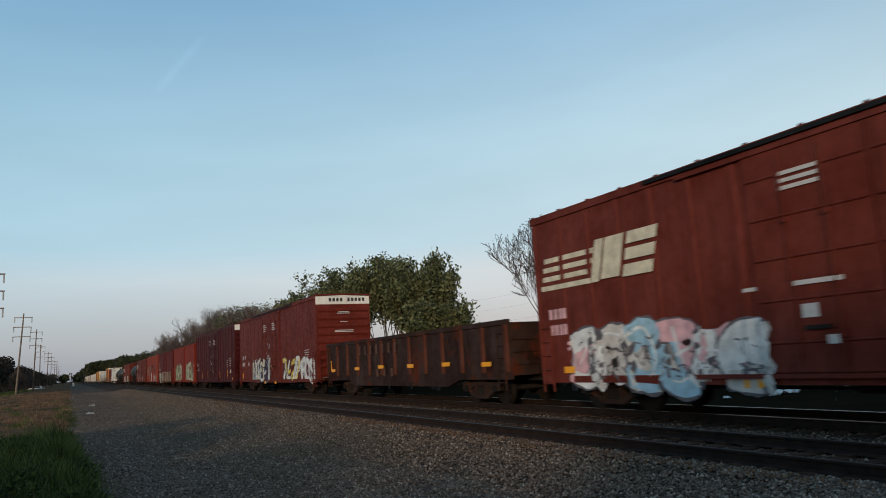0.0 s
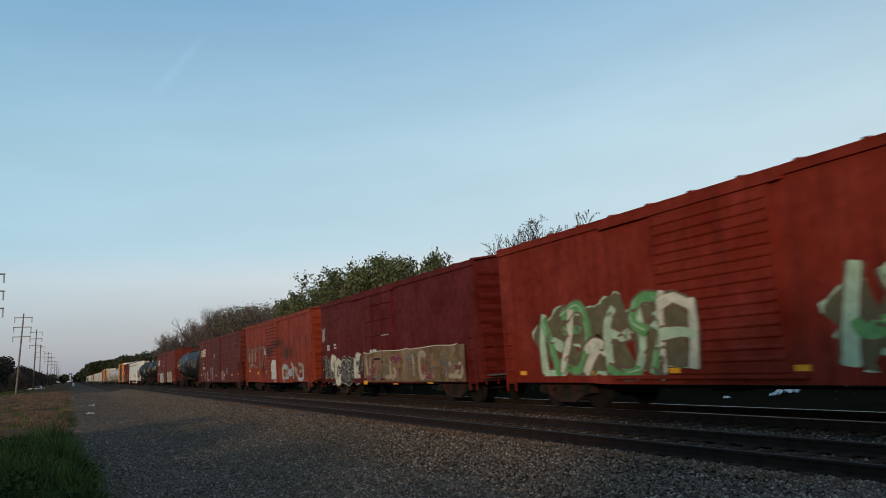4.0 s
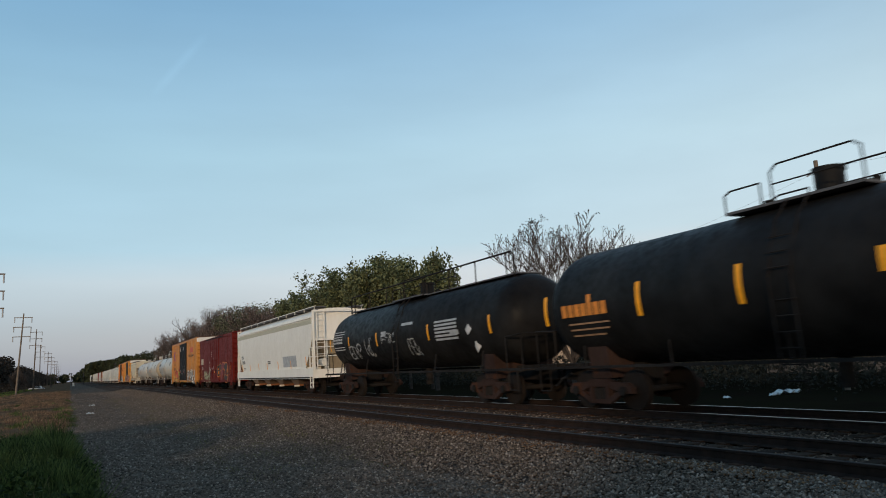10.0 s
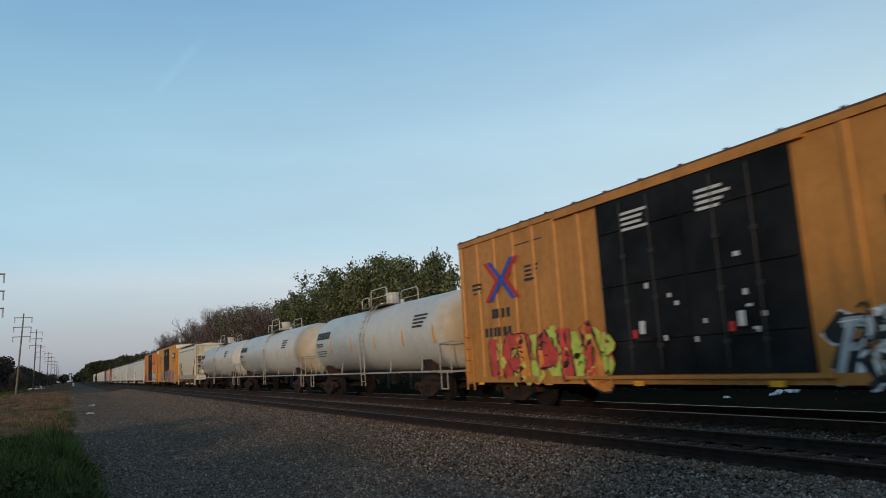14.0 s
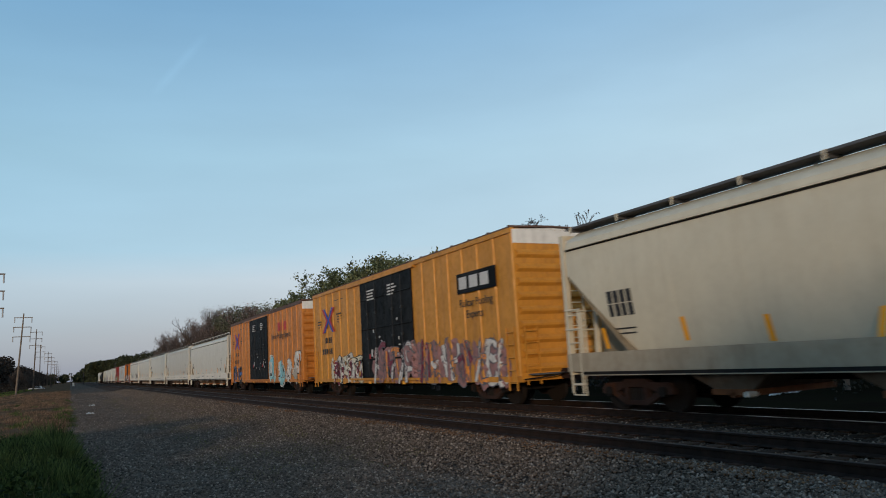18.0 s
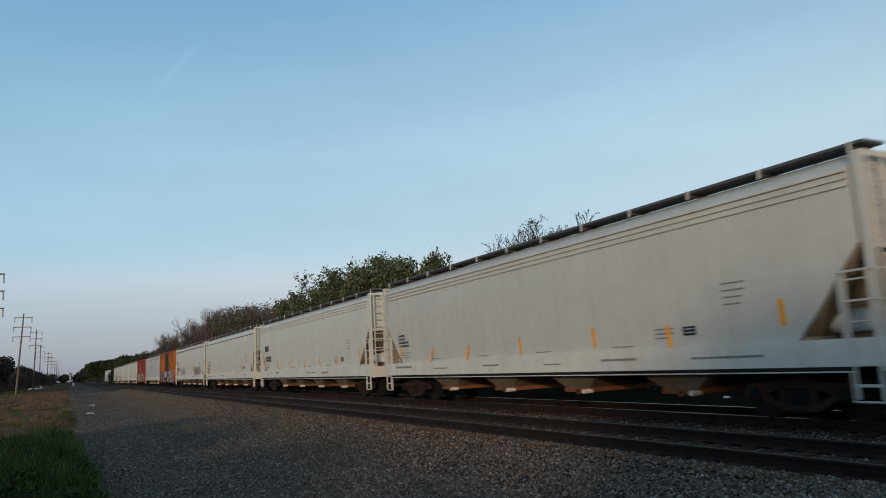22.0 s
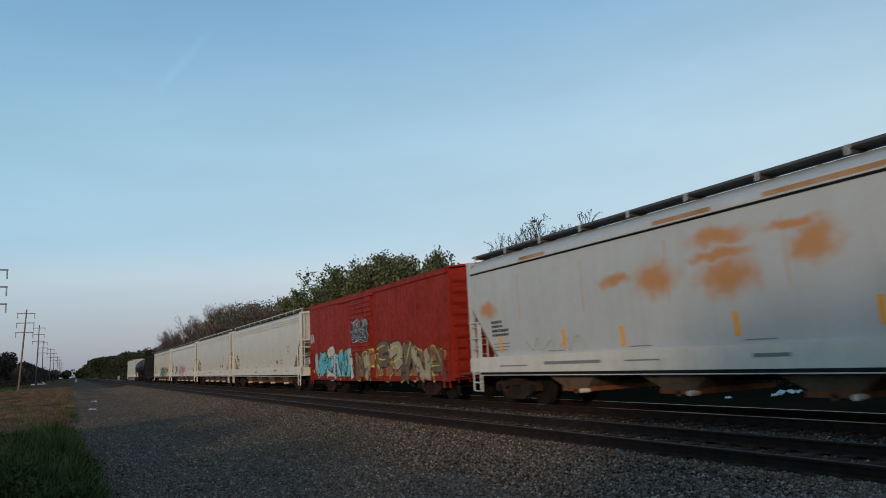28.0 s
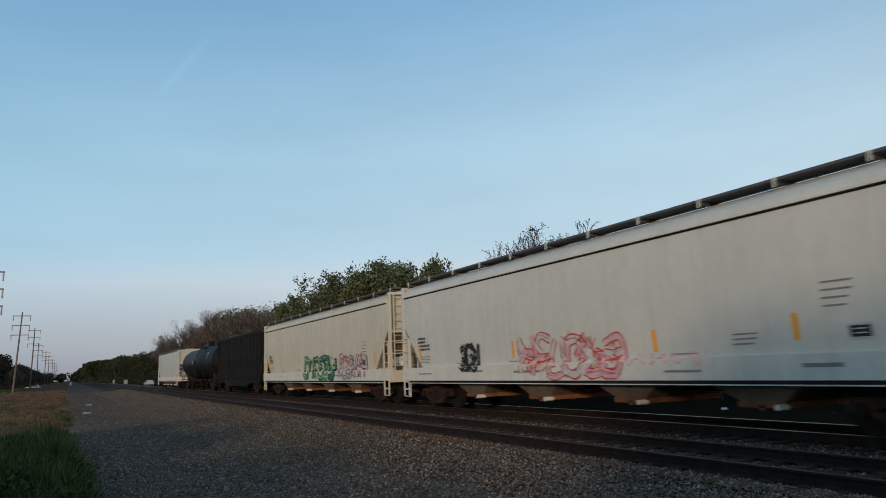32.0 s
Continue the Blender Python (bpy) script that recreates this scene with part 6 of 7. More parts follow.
graffiti(c, "graffiti", h - 15.7, 3.2, 0.62, 1.55, 3, [P["pale"], P["stone"]], P["black"], P["pale"], f, "grey and tan spray-painted letters", 69, thick=0.85, dense=1, strokes=2, fine=1)


def grain_hopper(front, rear, label, mat, seed, strips, box=None, big=False, **more):
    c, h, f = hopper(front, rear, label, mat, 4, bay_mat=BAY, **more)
    reflectors(c, h, [(u, z + 0.02) for u, z in strips], f, (0.11, 0.46))
    u = 2 * h - 3.0
    k = 0.32 if big else 0.2
    rows = word(h - 1.3, 2.2 + 0.35 * big, k, 4, seed=seed) + word(h - 1.3, 1.95 - 0.05 * big, k, 6, seed=seed + 1) 
    small = lines(h - 1.35, 1.72, 0.9, 3, 0.09, 0.025) + lines(h - u, 2.5, 0.6, 4, 0.13, 0.03) + lines(h - u + 1.9, 1.75, 0.6, 3, 0.09, 0.03) + [(h - 4 - 3.1 * i, h - 4.7 - 3.1 * i, 1.44, 1.465) for i in range(4)]
    marks(c, "stencilling", rows, BLACK_MARK, f)
    marks(c, "fine_stencilling", small, DIM_MARK, f)
    if box:
        marks(c, "data_panel", [(h - box, h - box - 0.34, 1.60, 1.78)], BLACK_MARK, f, "black consolidated data panel")
        marks(c, "panel_border", [(h - box + 0.04, h - box - 0.38, 1.785, 1.82), (h - box + 0.04, h - box - 0.38, 1.56, 1.595), (h - box + 0.04, h - box + 0.005, 1.595, 1.785), (h - box - 0.345, h - box - 0.38, 1.595, 1.785), (h - box - 0.06, h - box - 0.28, 1.72, 1.74), (h - box - 0.06, h - box - 0.28, 1.65, 1.67)], WHITE_MARK, lambda y, z=0: f(y, z) - 0.001)
    rnd = random.Random(seed)
    sill = [(h - 1.0 - 2.9 * i - rnd.random(), h - 1.3 - 2.9 * i - 2 * rnd.random(), 1.08 + 0.1 * rnd.random(), 0) for i in range(6)]
    marks(c, "sill_stencil", [(p, q, z, z + 0.03 + 0.05 * rnd.random()) for p, q, z, _ in sill], DIM_MARK, lambda y, z=0: -1.526)
    return c, h, f


# 21-25: grain hoppers
grain_hopper(389.57, 409.2, "light grey covered hopper with a dark seam below the roof", HOP_WHITE, 70, [(1.3, 1.75), (3.8, 1.57), (6.6, 1.58), (9.57, 1.57), (12.13, 1.57), (14.81, 1.6), (18.2, 1.8)], 16.0, style="line", edge=True)
grain_hopper(410.6, 430.2, "cream-grey covered hopper with ridged roof edge", HOP_GREY, 72, [(1.4, 1.8), (4.07, 1.56), (6.6, 1.57), (9.5, 1.62), (12.68, 1.69), (15.1, 1.59), (17.84, 1.86)], 15.5)
grain_hopper(431.7, 451.2, "light grey covered hopper with large dark lettering", HOP_LIGHT, 74, [(1.11, 1.88), (4.1, 1.69), (6.9, 1.6), (9.7, 1.6), (12.4, 1.6), (15.0, 1.65), (18.0, 1.85)], 15.6, big=True)
grain_hopper(452.8, 472.5, "off-white covered hopper with dark lettering", HOP_WHITE, 76, [(1.5, 1.9), (4.0, 1.71), (6.7, 1.71), (9.78, 1.67), (13.14, 1.69), (15.42, 1.68), (17.99, 1.87)], 15.8, style="line")
c, h, f = grain_hopper(473.5, 493.75, "white covered hopper with a rusty roof edge and graffiti", HOP_WHITE, 78, [(1.2, 1.9), (17.5, 1.9)], 14.8, big=True, style="line")
part("rust_band", Shape().box(-1.497, -1.493, -h + 0.6, h - 0.6, 3.92, 4.02), paint("rusty_edge", (0.30, 0.10, 0.035), 0.7, 0.3, dirty=0.4), c, "rust-orange upper edge")
graffiti(c, "graffiti", h - 3.8, 3.5, 1.38, 0.75, 4, [P["silver"]], P["silver"], P["white"], f, "faded grey spray-painted letters", 79, thick=0.12)
graffiti(c, "graffiti", h - 13.0, 5.0, 1.38, 0.8, 5, [P["silver"], P["faded"]], P["brown"], P["white"], f, "grey spray-painted letters", 80, thick=0.14)
# 26: rusty orange boxcar
c, h, f = boxcar(495.24, 510.8, "rusty orange boxcar with dark door and bold graffiti", RUST_ORANGE, eave=4.30, peak=4.56, posts=1.05, door=(6.1, 9.35, 1, DOOR_BROWN), corrugated_door=True, post_mat=RUST_POST, end_mat=RUST_POST)
graffiti(c, "graffiti", h - 0.95, 4.3, 0.7, 1.3, 4, [P["silver"], P["slate"]], P["black"], P["silver"], f, "grey spray-painted letters", 81, cloud=P["black"])
graffiti(c, "graffiti", h - 6.2, 2.6, 1.25, 0.75, 5, [P["white"], P["pale"]], P["brown"], P["white"], f, "white spray-painted letters on the door", 82, thick=0.6)
graffiti(c, "graffiti", h - 9.4, 6.0, 1.10, 0.95, 7, [P["maroon"], P["maroon"], P["slate"]], P["white"], P["silver"], f, "maroon spray-painted letters with white outlines", 83, cloud=P["silver"], thick=0.75, dense=1, strokes=2, fine=1)
graffiti(c, "graffiti", h - 9.3, 5.7, 0.66, 0.62, 6, [P["dark_green"], P["blue"], P["blue"]], P["slate"], P["white"], f, "green and blue spray-painted forms", 97, cloud=P["navy"], thick=0.8, dense=1, strokes=2, fine=2)
marks(c, "faded_lettering", word(h - 9.9, 3.74, 0.24, 14, 0.3, 0.75, 98), SPRAY["brown"], f, "faded dark lettering bars")
for k, a in enumerate((-1, 1)):
    y = h - 12.95
    part("logo_stroke", Shape().prism_x([(y - a * 0.7 + 0.15, 2.1), (y - a * 0.7 - 0.15, 2.1), (y + a * 0.7 - 0.15, 3.5), (y + a * 0.7 + 0.15, 3.5)], -1.506 - 0.004 * k, -1.503 - 0.004 * k), SPRAY["old_gold" if k else "faded_orange"], c, "faded crossed logo stroke")
reflectors(c, h, [(1.7, 0.72), (4.4, 0.78), (7.6, 0.66), (9.8, 0.66), (12.0, 0.68), (14.6, 0.95)], lambda y, z=0: f(y, z) - 0.024, (0.46, 0.16))
# 27: grey hopper with rust patches
c, h, f = grain_hopper(512.2, 532.0, "light grey covered hopper with orange rust patches", HOP_GREY2, 84, [(1.7, 1.7), (4.74, 1.72), (6.91, 1.67), (10.08, 1.74), (12.83, 1.78), (17.6, 1.8)], 15.5, style="line")
RUST_STAIN = paint("orange_rust_stain", (0.36, 0.17, 0.06), 0.75, 0.35, dirt=(0.44, 0.38, 0.30), dirty=0.8)
for u, wd in ((3.0, 1.2), (8.2, 1.6), (11.0, 2.4), (14.5, 1.5)):
    part("rust_stain", Shape().box(-1.494, -1.49, h - u - wd, h - u, 3.96, 4.05), RUST_STAIN, c, "orange rust stain")
scrawl(c, "scrawl", h - 3.0, 2.6, 1.42, 0.4, SPRAY["silver"], f, 50, "faint grey scrawl", 0.03, 9)
# 28: bright red boxcar
c, h, f = boxcar(533.33, 549.1, "bright red boxcar with cyan and brown graffiti", BRIGHT_RED, eave=4.33, peak=4.55, posts=1.3, post_depth=0.012, door=(6.3, 8.8, 1, BRIGHT_RED), corrugated_door=True)
graffiti(c, "graffiti", h - 1.0, 5.6, 0.68, 1.4, 5, [P["pale_blue"], P["cyan"], P["pale"]], P["black"], P["lime"], f, "cyan spray-painted letters", 85, cloud=P["cyan"], thick=0.55, dense=1.2, strokes=2, fine=3)
graffiti(c, "graffiti", h - 7.0, 8.2, 0.66, 1.35, 6, [P["brown"], P["tan"]], P["black"], P["lime"], f, "brown and green spray-painted letters", 86, cloud=P["old_tan"], thick=0.5, dense=1.2, strokes=2, fine=2)
graffiti(c, "graffiti", h - 6.5, 1.95, 2.3, 1.0, 3, [P["black"], P["black"]], P["silver"], P["white"], f, "black and white spray-painted letters on the door", 87, cloud=P["black"])
scrawl(c, "scrawl", h - 0.15, 0.5, 2.45, 0.55, WHITE_MARK, f, 51, "thin white scrawl", 0.05, 7)
reflectors(c, h, [(0.5, 1.08)], f, (0.40, 0.16))
# 29-32: grain hoppers
grain_hopper(550.8, 569.6, "grey covered hopper with ridged roof edge", HOP_LIGHT, 88, [(1.6, 1.9), (4.26, 1.57), (6.89, 1.56), (9.3, 1.57), (11.82, 1.61), (14.26, 1.65), (17.3, 1.8)], 13.0, tuck=0.24, edge=True)
grain_hopper(570.9, 587.8, "light grey covered hopper with ridged roof edge", HOP_LIGHT, 90, [(1.7, 1.95), (4.28, 1.72), (6.55, 1.68), (8.48, 1.7), (10.55, 1.74), (12.58, 1.79), (15.5, 1.85)], 13.05, tuck=0.24, edge=True)
c, h, f = grain_hopper(589.0, 608.8, "off-white covered hopper with red graffiti", HOP_WHITE, 92, [(1.4, 1.9), (7.38, 1.76), (12.88, 1.73), (16.25, 1.81), (18.4, 1.8)], 17.2, style="line")
graffiti(c, "graffiti", h - 7.7, 4.2, 1.0, 1.15, 4, [P["pale"], P["pink"]], P["red"], P["red"], f, "red-outlined spray-painted letters", 93, thick=0.2)
scrawl(c, "scrawl", h - 11.9, 2.3, 1.2, 0.35, SPRAY["pink"], f, 52, "faint red scrawl", 0.03, 12)
graffiti(c, "graffiti", h - 4.3, 1.2, 1.25, 0.85, 2, [P["black"]], P["black"], P["white"], f, "black spray-painted figure", 94)
c, h, f = grain_hopper(610.0, 630.1, "cream covered hopper with green and pink graffiti", HOP_CREAM, 94, [(1.4, 1.9), (18.4, 1.8)], 17.0, style="line")
graffiti(c, "graffiti", h - 8.6, 5.0, 1.02, 1.1, 4, [P["green"], P["dark_green"]], P["black"], P["white"], f, "green spray-painted letters", 95)
graffiti(c, "graffiti", h - 14.2, 3.3, 1.02, 1.1, 4, [P["pink"], P["silver"]], P["maroon"], P["white"], f, "pink spray-painted letters", 96)
# 33-35: end of the train
gondola(631.4, 646.0, "high-sided black gondola with close-set ribs", GON_BLACK, top=4.0, ribs=1.0)
c, h, f = tank_car(648.0, 668.0, "black tank car near the end of the train", TANK_BLACK, radius=1.5, axis=2.6)
tank_marks(c, "stencilling", lines(h - 16, 3.4, 0.8, 5) + lines(h - 8, 2.8, 1.0, 3), SPRAY["silver"], f)
hopper(670.5, 690.0, "grey covered hopper closing the train", HOP_GREY, 4, bay_mat=BAY, style="plain", stripe=None)


# ---- poles and wires ----
POLE_WOOD = plain("weathered_pole", (0.155, 0.122, 0.095), 0.9, 0, 0.35, 3)
INSULATOR = plain("grey_insulator", (0.30, 0.30, 0.31), 0.4, 0, 0.1)
WIRE = plain("wire_metal", (0.06, 0.06, 0.065), 0.5, 0.5)


POLE_DARK = plain("dark_weathered_pole", (0.105, 0.078, 0.06), 0.9, 0, 0.35, 3)


def utility_pole(x, y, height, arms, lean=0.0, arm=1.3):
    wood = POLE_WOOD if y < 150 else POLE_DARK
    p = thing("utility_pole", "weathered wooden utility pole with crossarms", "utility pole", "line of utility poles", (x, y, GROUND - 0.1))
    tip = lean * height
    part("shaft", Shape().rod((0, 0, 0), (tip, 0, height), 0.16, 9, 0.10), wood, p, smooth=True)
    for z in arms:
        a = part("crossarm", Shape().box(tip * z / height - arm, tip * z / height + arm, -0.16, -0.04, z - 0.06, z + 0.06), wood, p)
        for d in (-arm + 0.1, arm - 0.1):
            part("insulator", Shape().rod((tip * z / height + d, -0.1, z - 0.85), (tip * z / height + d, -0.1, z - 0.05), 0.07, 8), INSULATOR, a)
    return p


LEFT_POLES = [(-8.3, 78, 12.9, 0.0), (-8.0, 140, 13.7, 0.06), (-8.0, 202, 15.0, 0.03), (-8.6, 262, 14.0, 0.0), (-8.2, 330, 14.2, 0.01), (-8.4, 400, 14.6, 0), (-8.0, 470, 14.4, 0), (-8.3, 545, 14.4, 0.01), (-8.0, 630, 14.0, 0)]
for x, y, hgt, lean in LEFT_POLES:
    utility_pole(x, y, hgt, (hgt - 0.7, hgt - 2.3, hgt - 3.9), lean, 2.7 if y < 100 else 1.35)


def tube(pts, r, sides=4):
    s2 = Shape()
    s2.loft([[p + Vector((r * math.cos(q), 0, r * math.sin(q))) for q in [2 * math.pi * i / sides for i in range(sides)]] for p in pts])
    return s2


def wire(name, label, a, b, sag, r=0.012):
    pts = [Vector(a).lerp(Vector(b), i / 14) - Vector((0, 0, sag * 4 * (i / 14) * (1 - i / 14))) for i in range(15)]
    return tagged(new(name, tube(pts, r).mesh(name, WIRE)), label, "wire", "overhead wires")


def dead_end_pole():
    p = thing("utility_pole", "tall wooden dead-end pole with strain insulators", "utility pole", "", (28.0, 18.95, -0.75))
    part("shaft", Shape().rod((0, 0, 0), (0, 0, 9.6), 0.13, 10, 0.09), POLE_WOOD, p, smooth=True)
    for z in (9.2, 8.2, 7.1, 6.0):
        for dy in (-1, 1):
            part("insulator", Shape().rod((0.05, dy * 0.10, z), (0.05, dy * 0.52, z - 0.16 if dy > 0 else z - 0.04), 0.035, 8), INSULATOR, p)
    return p


dead_end_pole()
for z in (9.2, 8.2, 7.1, 6.0):
    wire("wire", "thin sagging overhead wire", (28.05, 19.46, z - 0.91), (33, 62, z - 2.4), 1.1, 0.0035)
    wire("wire", "thin sagging overhead wire", (28.05, 18.44, z - 0.79), (30, -25, z - 0.7), 0.9, 0.0035)

# ---- trees ----
BARK = plain("grey_brown_bark", (0.062, 0.048, 0.040), 0.95, 0, 0.35, 5)
LEAF_GREEN = leaves("spring_leaves", (0.028, 0.036, 0.016), (0.235, 0.25, 0.125))
LEAF_HALF = leaves("half_open_leaves", (0.034, 0.038, 0.022), (0.22, 0.215, 0.135))
LEAF_PINK = leaves("reddish_buds", (0.09, 0.060, 0.050), (0.29, 0.21, 0.175))
# LEAF_SHADE: leaf colour darkened to stand for the shade behind the train.
LEAF_SHADE = leaves("painted_shade_undergrowth", (0.014, 0.014, 0.010), (0.050, 0.046, 0.034))
LEAF_BROWN = leaves("bare_brown_hedge", (0.022, 0.018, 0.015), (0.060, 0.049, 0.040))
LEAF_DARK = leaves("dark_leaves", (0.018, 0.022, 0.011), (0.070, 0.072, 0.034))


def branch(rnd, shape, a, way, length, r, depth, tips, spread=0.6, up=0.25, least=0.006):
    n = 3
    p = Vector(a)
    d = Vector(way).normalized()
    for i in range(n):
        q = p + d * (length / n)
        r2 = r * (1 - 0.22 * (i + 1) / n * 1.6)
        shape.rod(p, q, r, 5 if depth > 2 else 4 if depth > 1 else 3, max(r2, least))
        p, r = q, max(r2, least)
        d = (d + Vector((rnd.uniform(-0.2, 0.2), rnd.uniform(-0.2, 0.2), rnd.uniform(-0.05, 0.2)))).normalized()
        if depth > 0 and (i > 0 or depth < 3):
            for k in range(rnd.choice((1, 2))):
                side = Vector((rnd.gauss(0, 1), rnd.gauss(0, 1), rnd.gauss(0, 0.5))).normalized()
                branch(rnd, shape, p, (d + side * spread + Vector((0, 0, up))).normalized(), length * rnd.uniform(0.55, 0.75), r * 0.6, depth - 1, tips, spread, up, least)
        tips.append((p.copy(), depth))
    tips.append((p.copy(), depth))


def leaf_cloud(rng, centres, per, radius, size, material, name="crown"):
    """Small folded leaf quads scattered round the given points."""
    c = np.repeat(np.array(centres), per, axis=0)
    n = len(c)
    c = c + rng.normal(0, radius, (n, 3))
    a = rng.normal(0, 1, (n, 3))
    a /= np.linalg.norm(a, axis=1, keepdims=True)
    b = np.cross(a, rng.normal(0, 1, (n, 3)))
    b /= np.linalg.norm(b, axis=1, keepdims=True)
    sz = size * rng.uniform(0.6, 1.3, (n, 1))
    verts = np.stack([c - a * sz, c + b * sz * 0.55, c + a * sz, c - b * sz * 0.55], axis=1).reshape(-1, 3)
    faces = np.arange(4 * n).reshape(n, 4)
    return numpy_mesh(name, verts, faces, material)


def tree(x, y, height, label, seed, leaf=None, per=14, size=0.13, trunk=0.18, spread=0.7, depth=3, trunk_part=0.28, up=0.25, radius=0.35, base=-0.75, width=None, side=0.65, stems=3, least=0.006, even=100.0, leafy=1):
    rnd = random.Random(seed)
    rng = np.random.default_rng(seed)
    t = thing("tree", label, "tree", "trees beyond the tracks", (x, y, base))
    s = Shape()
    tips = []
    s.rod((0, 0, 0), (0, 0, height * trunk_part), trunk, 8, trunk * 0.8)
    for k in range(stems + 2):
        ang = k * 2 * math.pi / (stems + 2) + rnd.uniform(-0.3, 0.3)
        tilt = spread * rnd.uniform(0.5, 1.0)
        branch(rnd, s, (0, 0, height * trunk_part * 0.9), (math.cos(ang) * tilt, math.sin(ang) * tilt, 1), height * 0.33, trunk * 0.55, depth, tips, side, up, least)
    top = np.percentile([p.z for p, d in tips], even)
    k = height / top
    kw = k
    if width:
        kw = width / np.percentile([math.hypot(p.x, p.y) for p, d in tips], 93)
    soft_top = lambda z: z if z < height else height + 0.25 * (z - height)
    s.v = [(a * kw, b * kw, soft_top(c * k)) for a, b, c in s.v]
    tips = [(Vector((p.x * kw, p.y * kw, soft_top(p.z * k))), d) for p, d in tips]
    part("trunk", s, BARK, t)
    if leaf:
        pts = [tuple(p) for p, d in tips if d <= leafy]
        part("crown", leaf_cloud(rng, pts, per, radius, size, leaf), None, t)
    return t


GREEN_TREES = [(24, 84, 10.0, 3.0), (24.5, 78, 10.4, 3.4), (24.5, 70.5, 11.5, 3.6), (24.0, 65, 10.3, 2.6), (24.5, 58.5, 10.9, 3.2), (24.5, 53.8, 10.2, 3.0), (24.5, 49.8, 9.7, 2.8), (23.5, 47.0, 6.0, 2.2)]
for i, (x, y, hgt, wide) in enumerate(GREEN_TREES):
    tree(x, y, hgt, "leafy green broadleaf tree in spring leaf", 100 + i, LEAF_GREEN, per=7, size=0.15, spread=0.9, radius=0.24, trunk_part=0.12, width=wide, even=97.0)
tree(25.5, 33.6, 9.4, "nearly bare spreading tree with fine twigs and buds", 120, LEAF_BROWN, per=1, size=0.05, leafy=0, spread=1.15, depth=4, radius=0.03, trunk_part=0.14, up=0.26, width=3.9, side=0.85, stems=9, least=0.012, even=97.0)
MID_TREES = [(25, 91, 10.0), (24, 97, 10.3), (25, 103, 11.0), (24.5, 112, 11.4), (25, 122, 12.4), (24.5, 129, 12.6), (24, 138, 12.2), (25, 150, 12.8), (26, 162, 12.6), (25, 178, 12.4), (24, 196, 12.2), (25, 212, 12.0)]
for i, (x, y, hgt) in enumerate(MID_TREES):
    if i in (2, 3):
        tree(x, y, hgt, "half-leafed green tree beside the line", 140 + i, LEAF_HALF, per=4, size=0.16, spread=0.8, depth=3, radius=0.36, trunk_part=0.2, width=4.6, even=97.0)
    else:
        tree(x, y, hgt, "budding roadside tree with thin reddish twigs", 140 + i, LEAF_PINK, per=3, size=0.11, spread=0.8, depth=3, radius=0.30, trunk_part=0.15, least=0.03, width=5.0, even=96.0)

rng = np.random.default_rng(5)


def far_wood(name, label, xs, ys, heights, count, size, material, base=-0.75):
    """A distant belt of trees: many leaf clumps in humped crowns."""
    c = []
    for i in range(count):
        k = rng.integers(len(ys))
        hh = heights[k] * rng.uniform(0.75, 1.05)
        c.append(np.stack([rng.normal(xs[k], 2.6, 60), rng.normal(ys[k], 7.0, 60), base + hh * np.sqrt(rng.uniform(0, 1, 60)) * rng.uniform(0.6, 1.0, 60)], axis=1))
    c = np.concatenate(c)
    me = leaf_cloud(rng, c, 2, 0.5, size, material, name)
    return tagged(new(name, me), label, "trees", kind="stuff")


def wood(name, label, spots, size, material, base=-0.75):
    """Rounded crowns over dark stems, each spot (x, y, height, crown radius)."""
    c = []
    for x, y, hgt, r in spots:
        for k in range(9):
            a = rng.uniform(0, 2 * np.pi)
            lump = np.array([x + 0.55 * r * np.cos(a), y + 0.55 * r * np.sin(a), base + hgt - r * rng.uniform(0.45, 1.5)])
            if k == 0:
                lump = np.array([x, y, base + hgt - 0.5 * r])
            v = rng.normal(0, 1, (int(42 * r / size * 0.35), 3))
            v /= np.linalg.norm(v, axis=1, keepdims=True)
            c.append(lump + v * r * 0.5 * rng.uniform(0.7, 1.05, (len(v), 1)))
        n = int(60 * r / size * 0.35)
        c.append(np.stack([rng.normal(x, 0.55 * r, n), rng.normal(y, 0.55 * r, n), base + rng.uniform(0, hgt - r, n)], axis=1))
    me = leaf_cloud(rng, np.concatenate(c), 1, 0.1, size, material, name)
    return tagged(new(name, me), label, "trees", kind="stuff")


belt = [(25 + rng.uniform(-1.5, 1.5), y, hh + rng.uniform(-1, 1), 3.6) for y, hh in ((226, 11.0), (240, 11.6), (254, 10.8), (268, 8.6), (284, 9.0), (300, 10.6), (316, 10.8), (334, 11.0), (352, 9.4))]
wood("far_wood", "belt of dark green trees beyond the track", belt, 0.34, LEAF_DARK)
belt = [(26 + rng.uniform(-2, 2), y, 11.0 + 0.016 * (y - 350) + 2.0 * math.sin(y / 29.0) + rng.uniform(-1, 1), 5.0) for y in range(366, 700, 16)]
wood("far_wood", "distant belt of dark trees beyond the track", belt, 0.6, LEAF_DARK)
belt = [(24 - (y - 700) * 0.008 + rng.uniform(-3, 3), y, 20 - 0.003 * (y - 700) + 2 * math.sin(y / 61.0), 8.0) for y in range(700, 1900, 40)]
wood("far_wood", "distant belt of dark trees beyond the track", belt, 1.3, LEAF_DARK)
belt = [(27 + rng.uniform(-1, 1), y, 3.6 + rng.uniform(-1, 1), 2.4) for y in range(90, 360, 7)]
wood("undergrowth", "brown undergrowth below the trees", belt, 0.30, LEAF_BROWN)
belt = [(-17.5 - 0.004 * y + rng.uniform(-1.5, 1.5), y, 8.4 + 1.3 * math.sin(y / 17.0) + rng.uniform(-0.7, 0.7), 3.4) for y in range(165, 720, 9)]
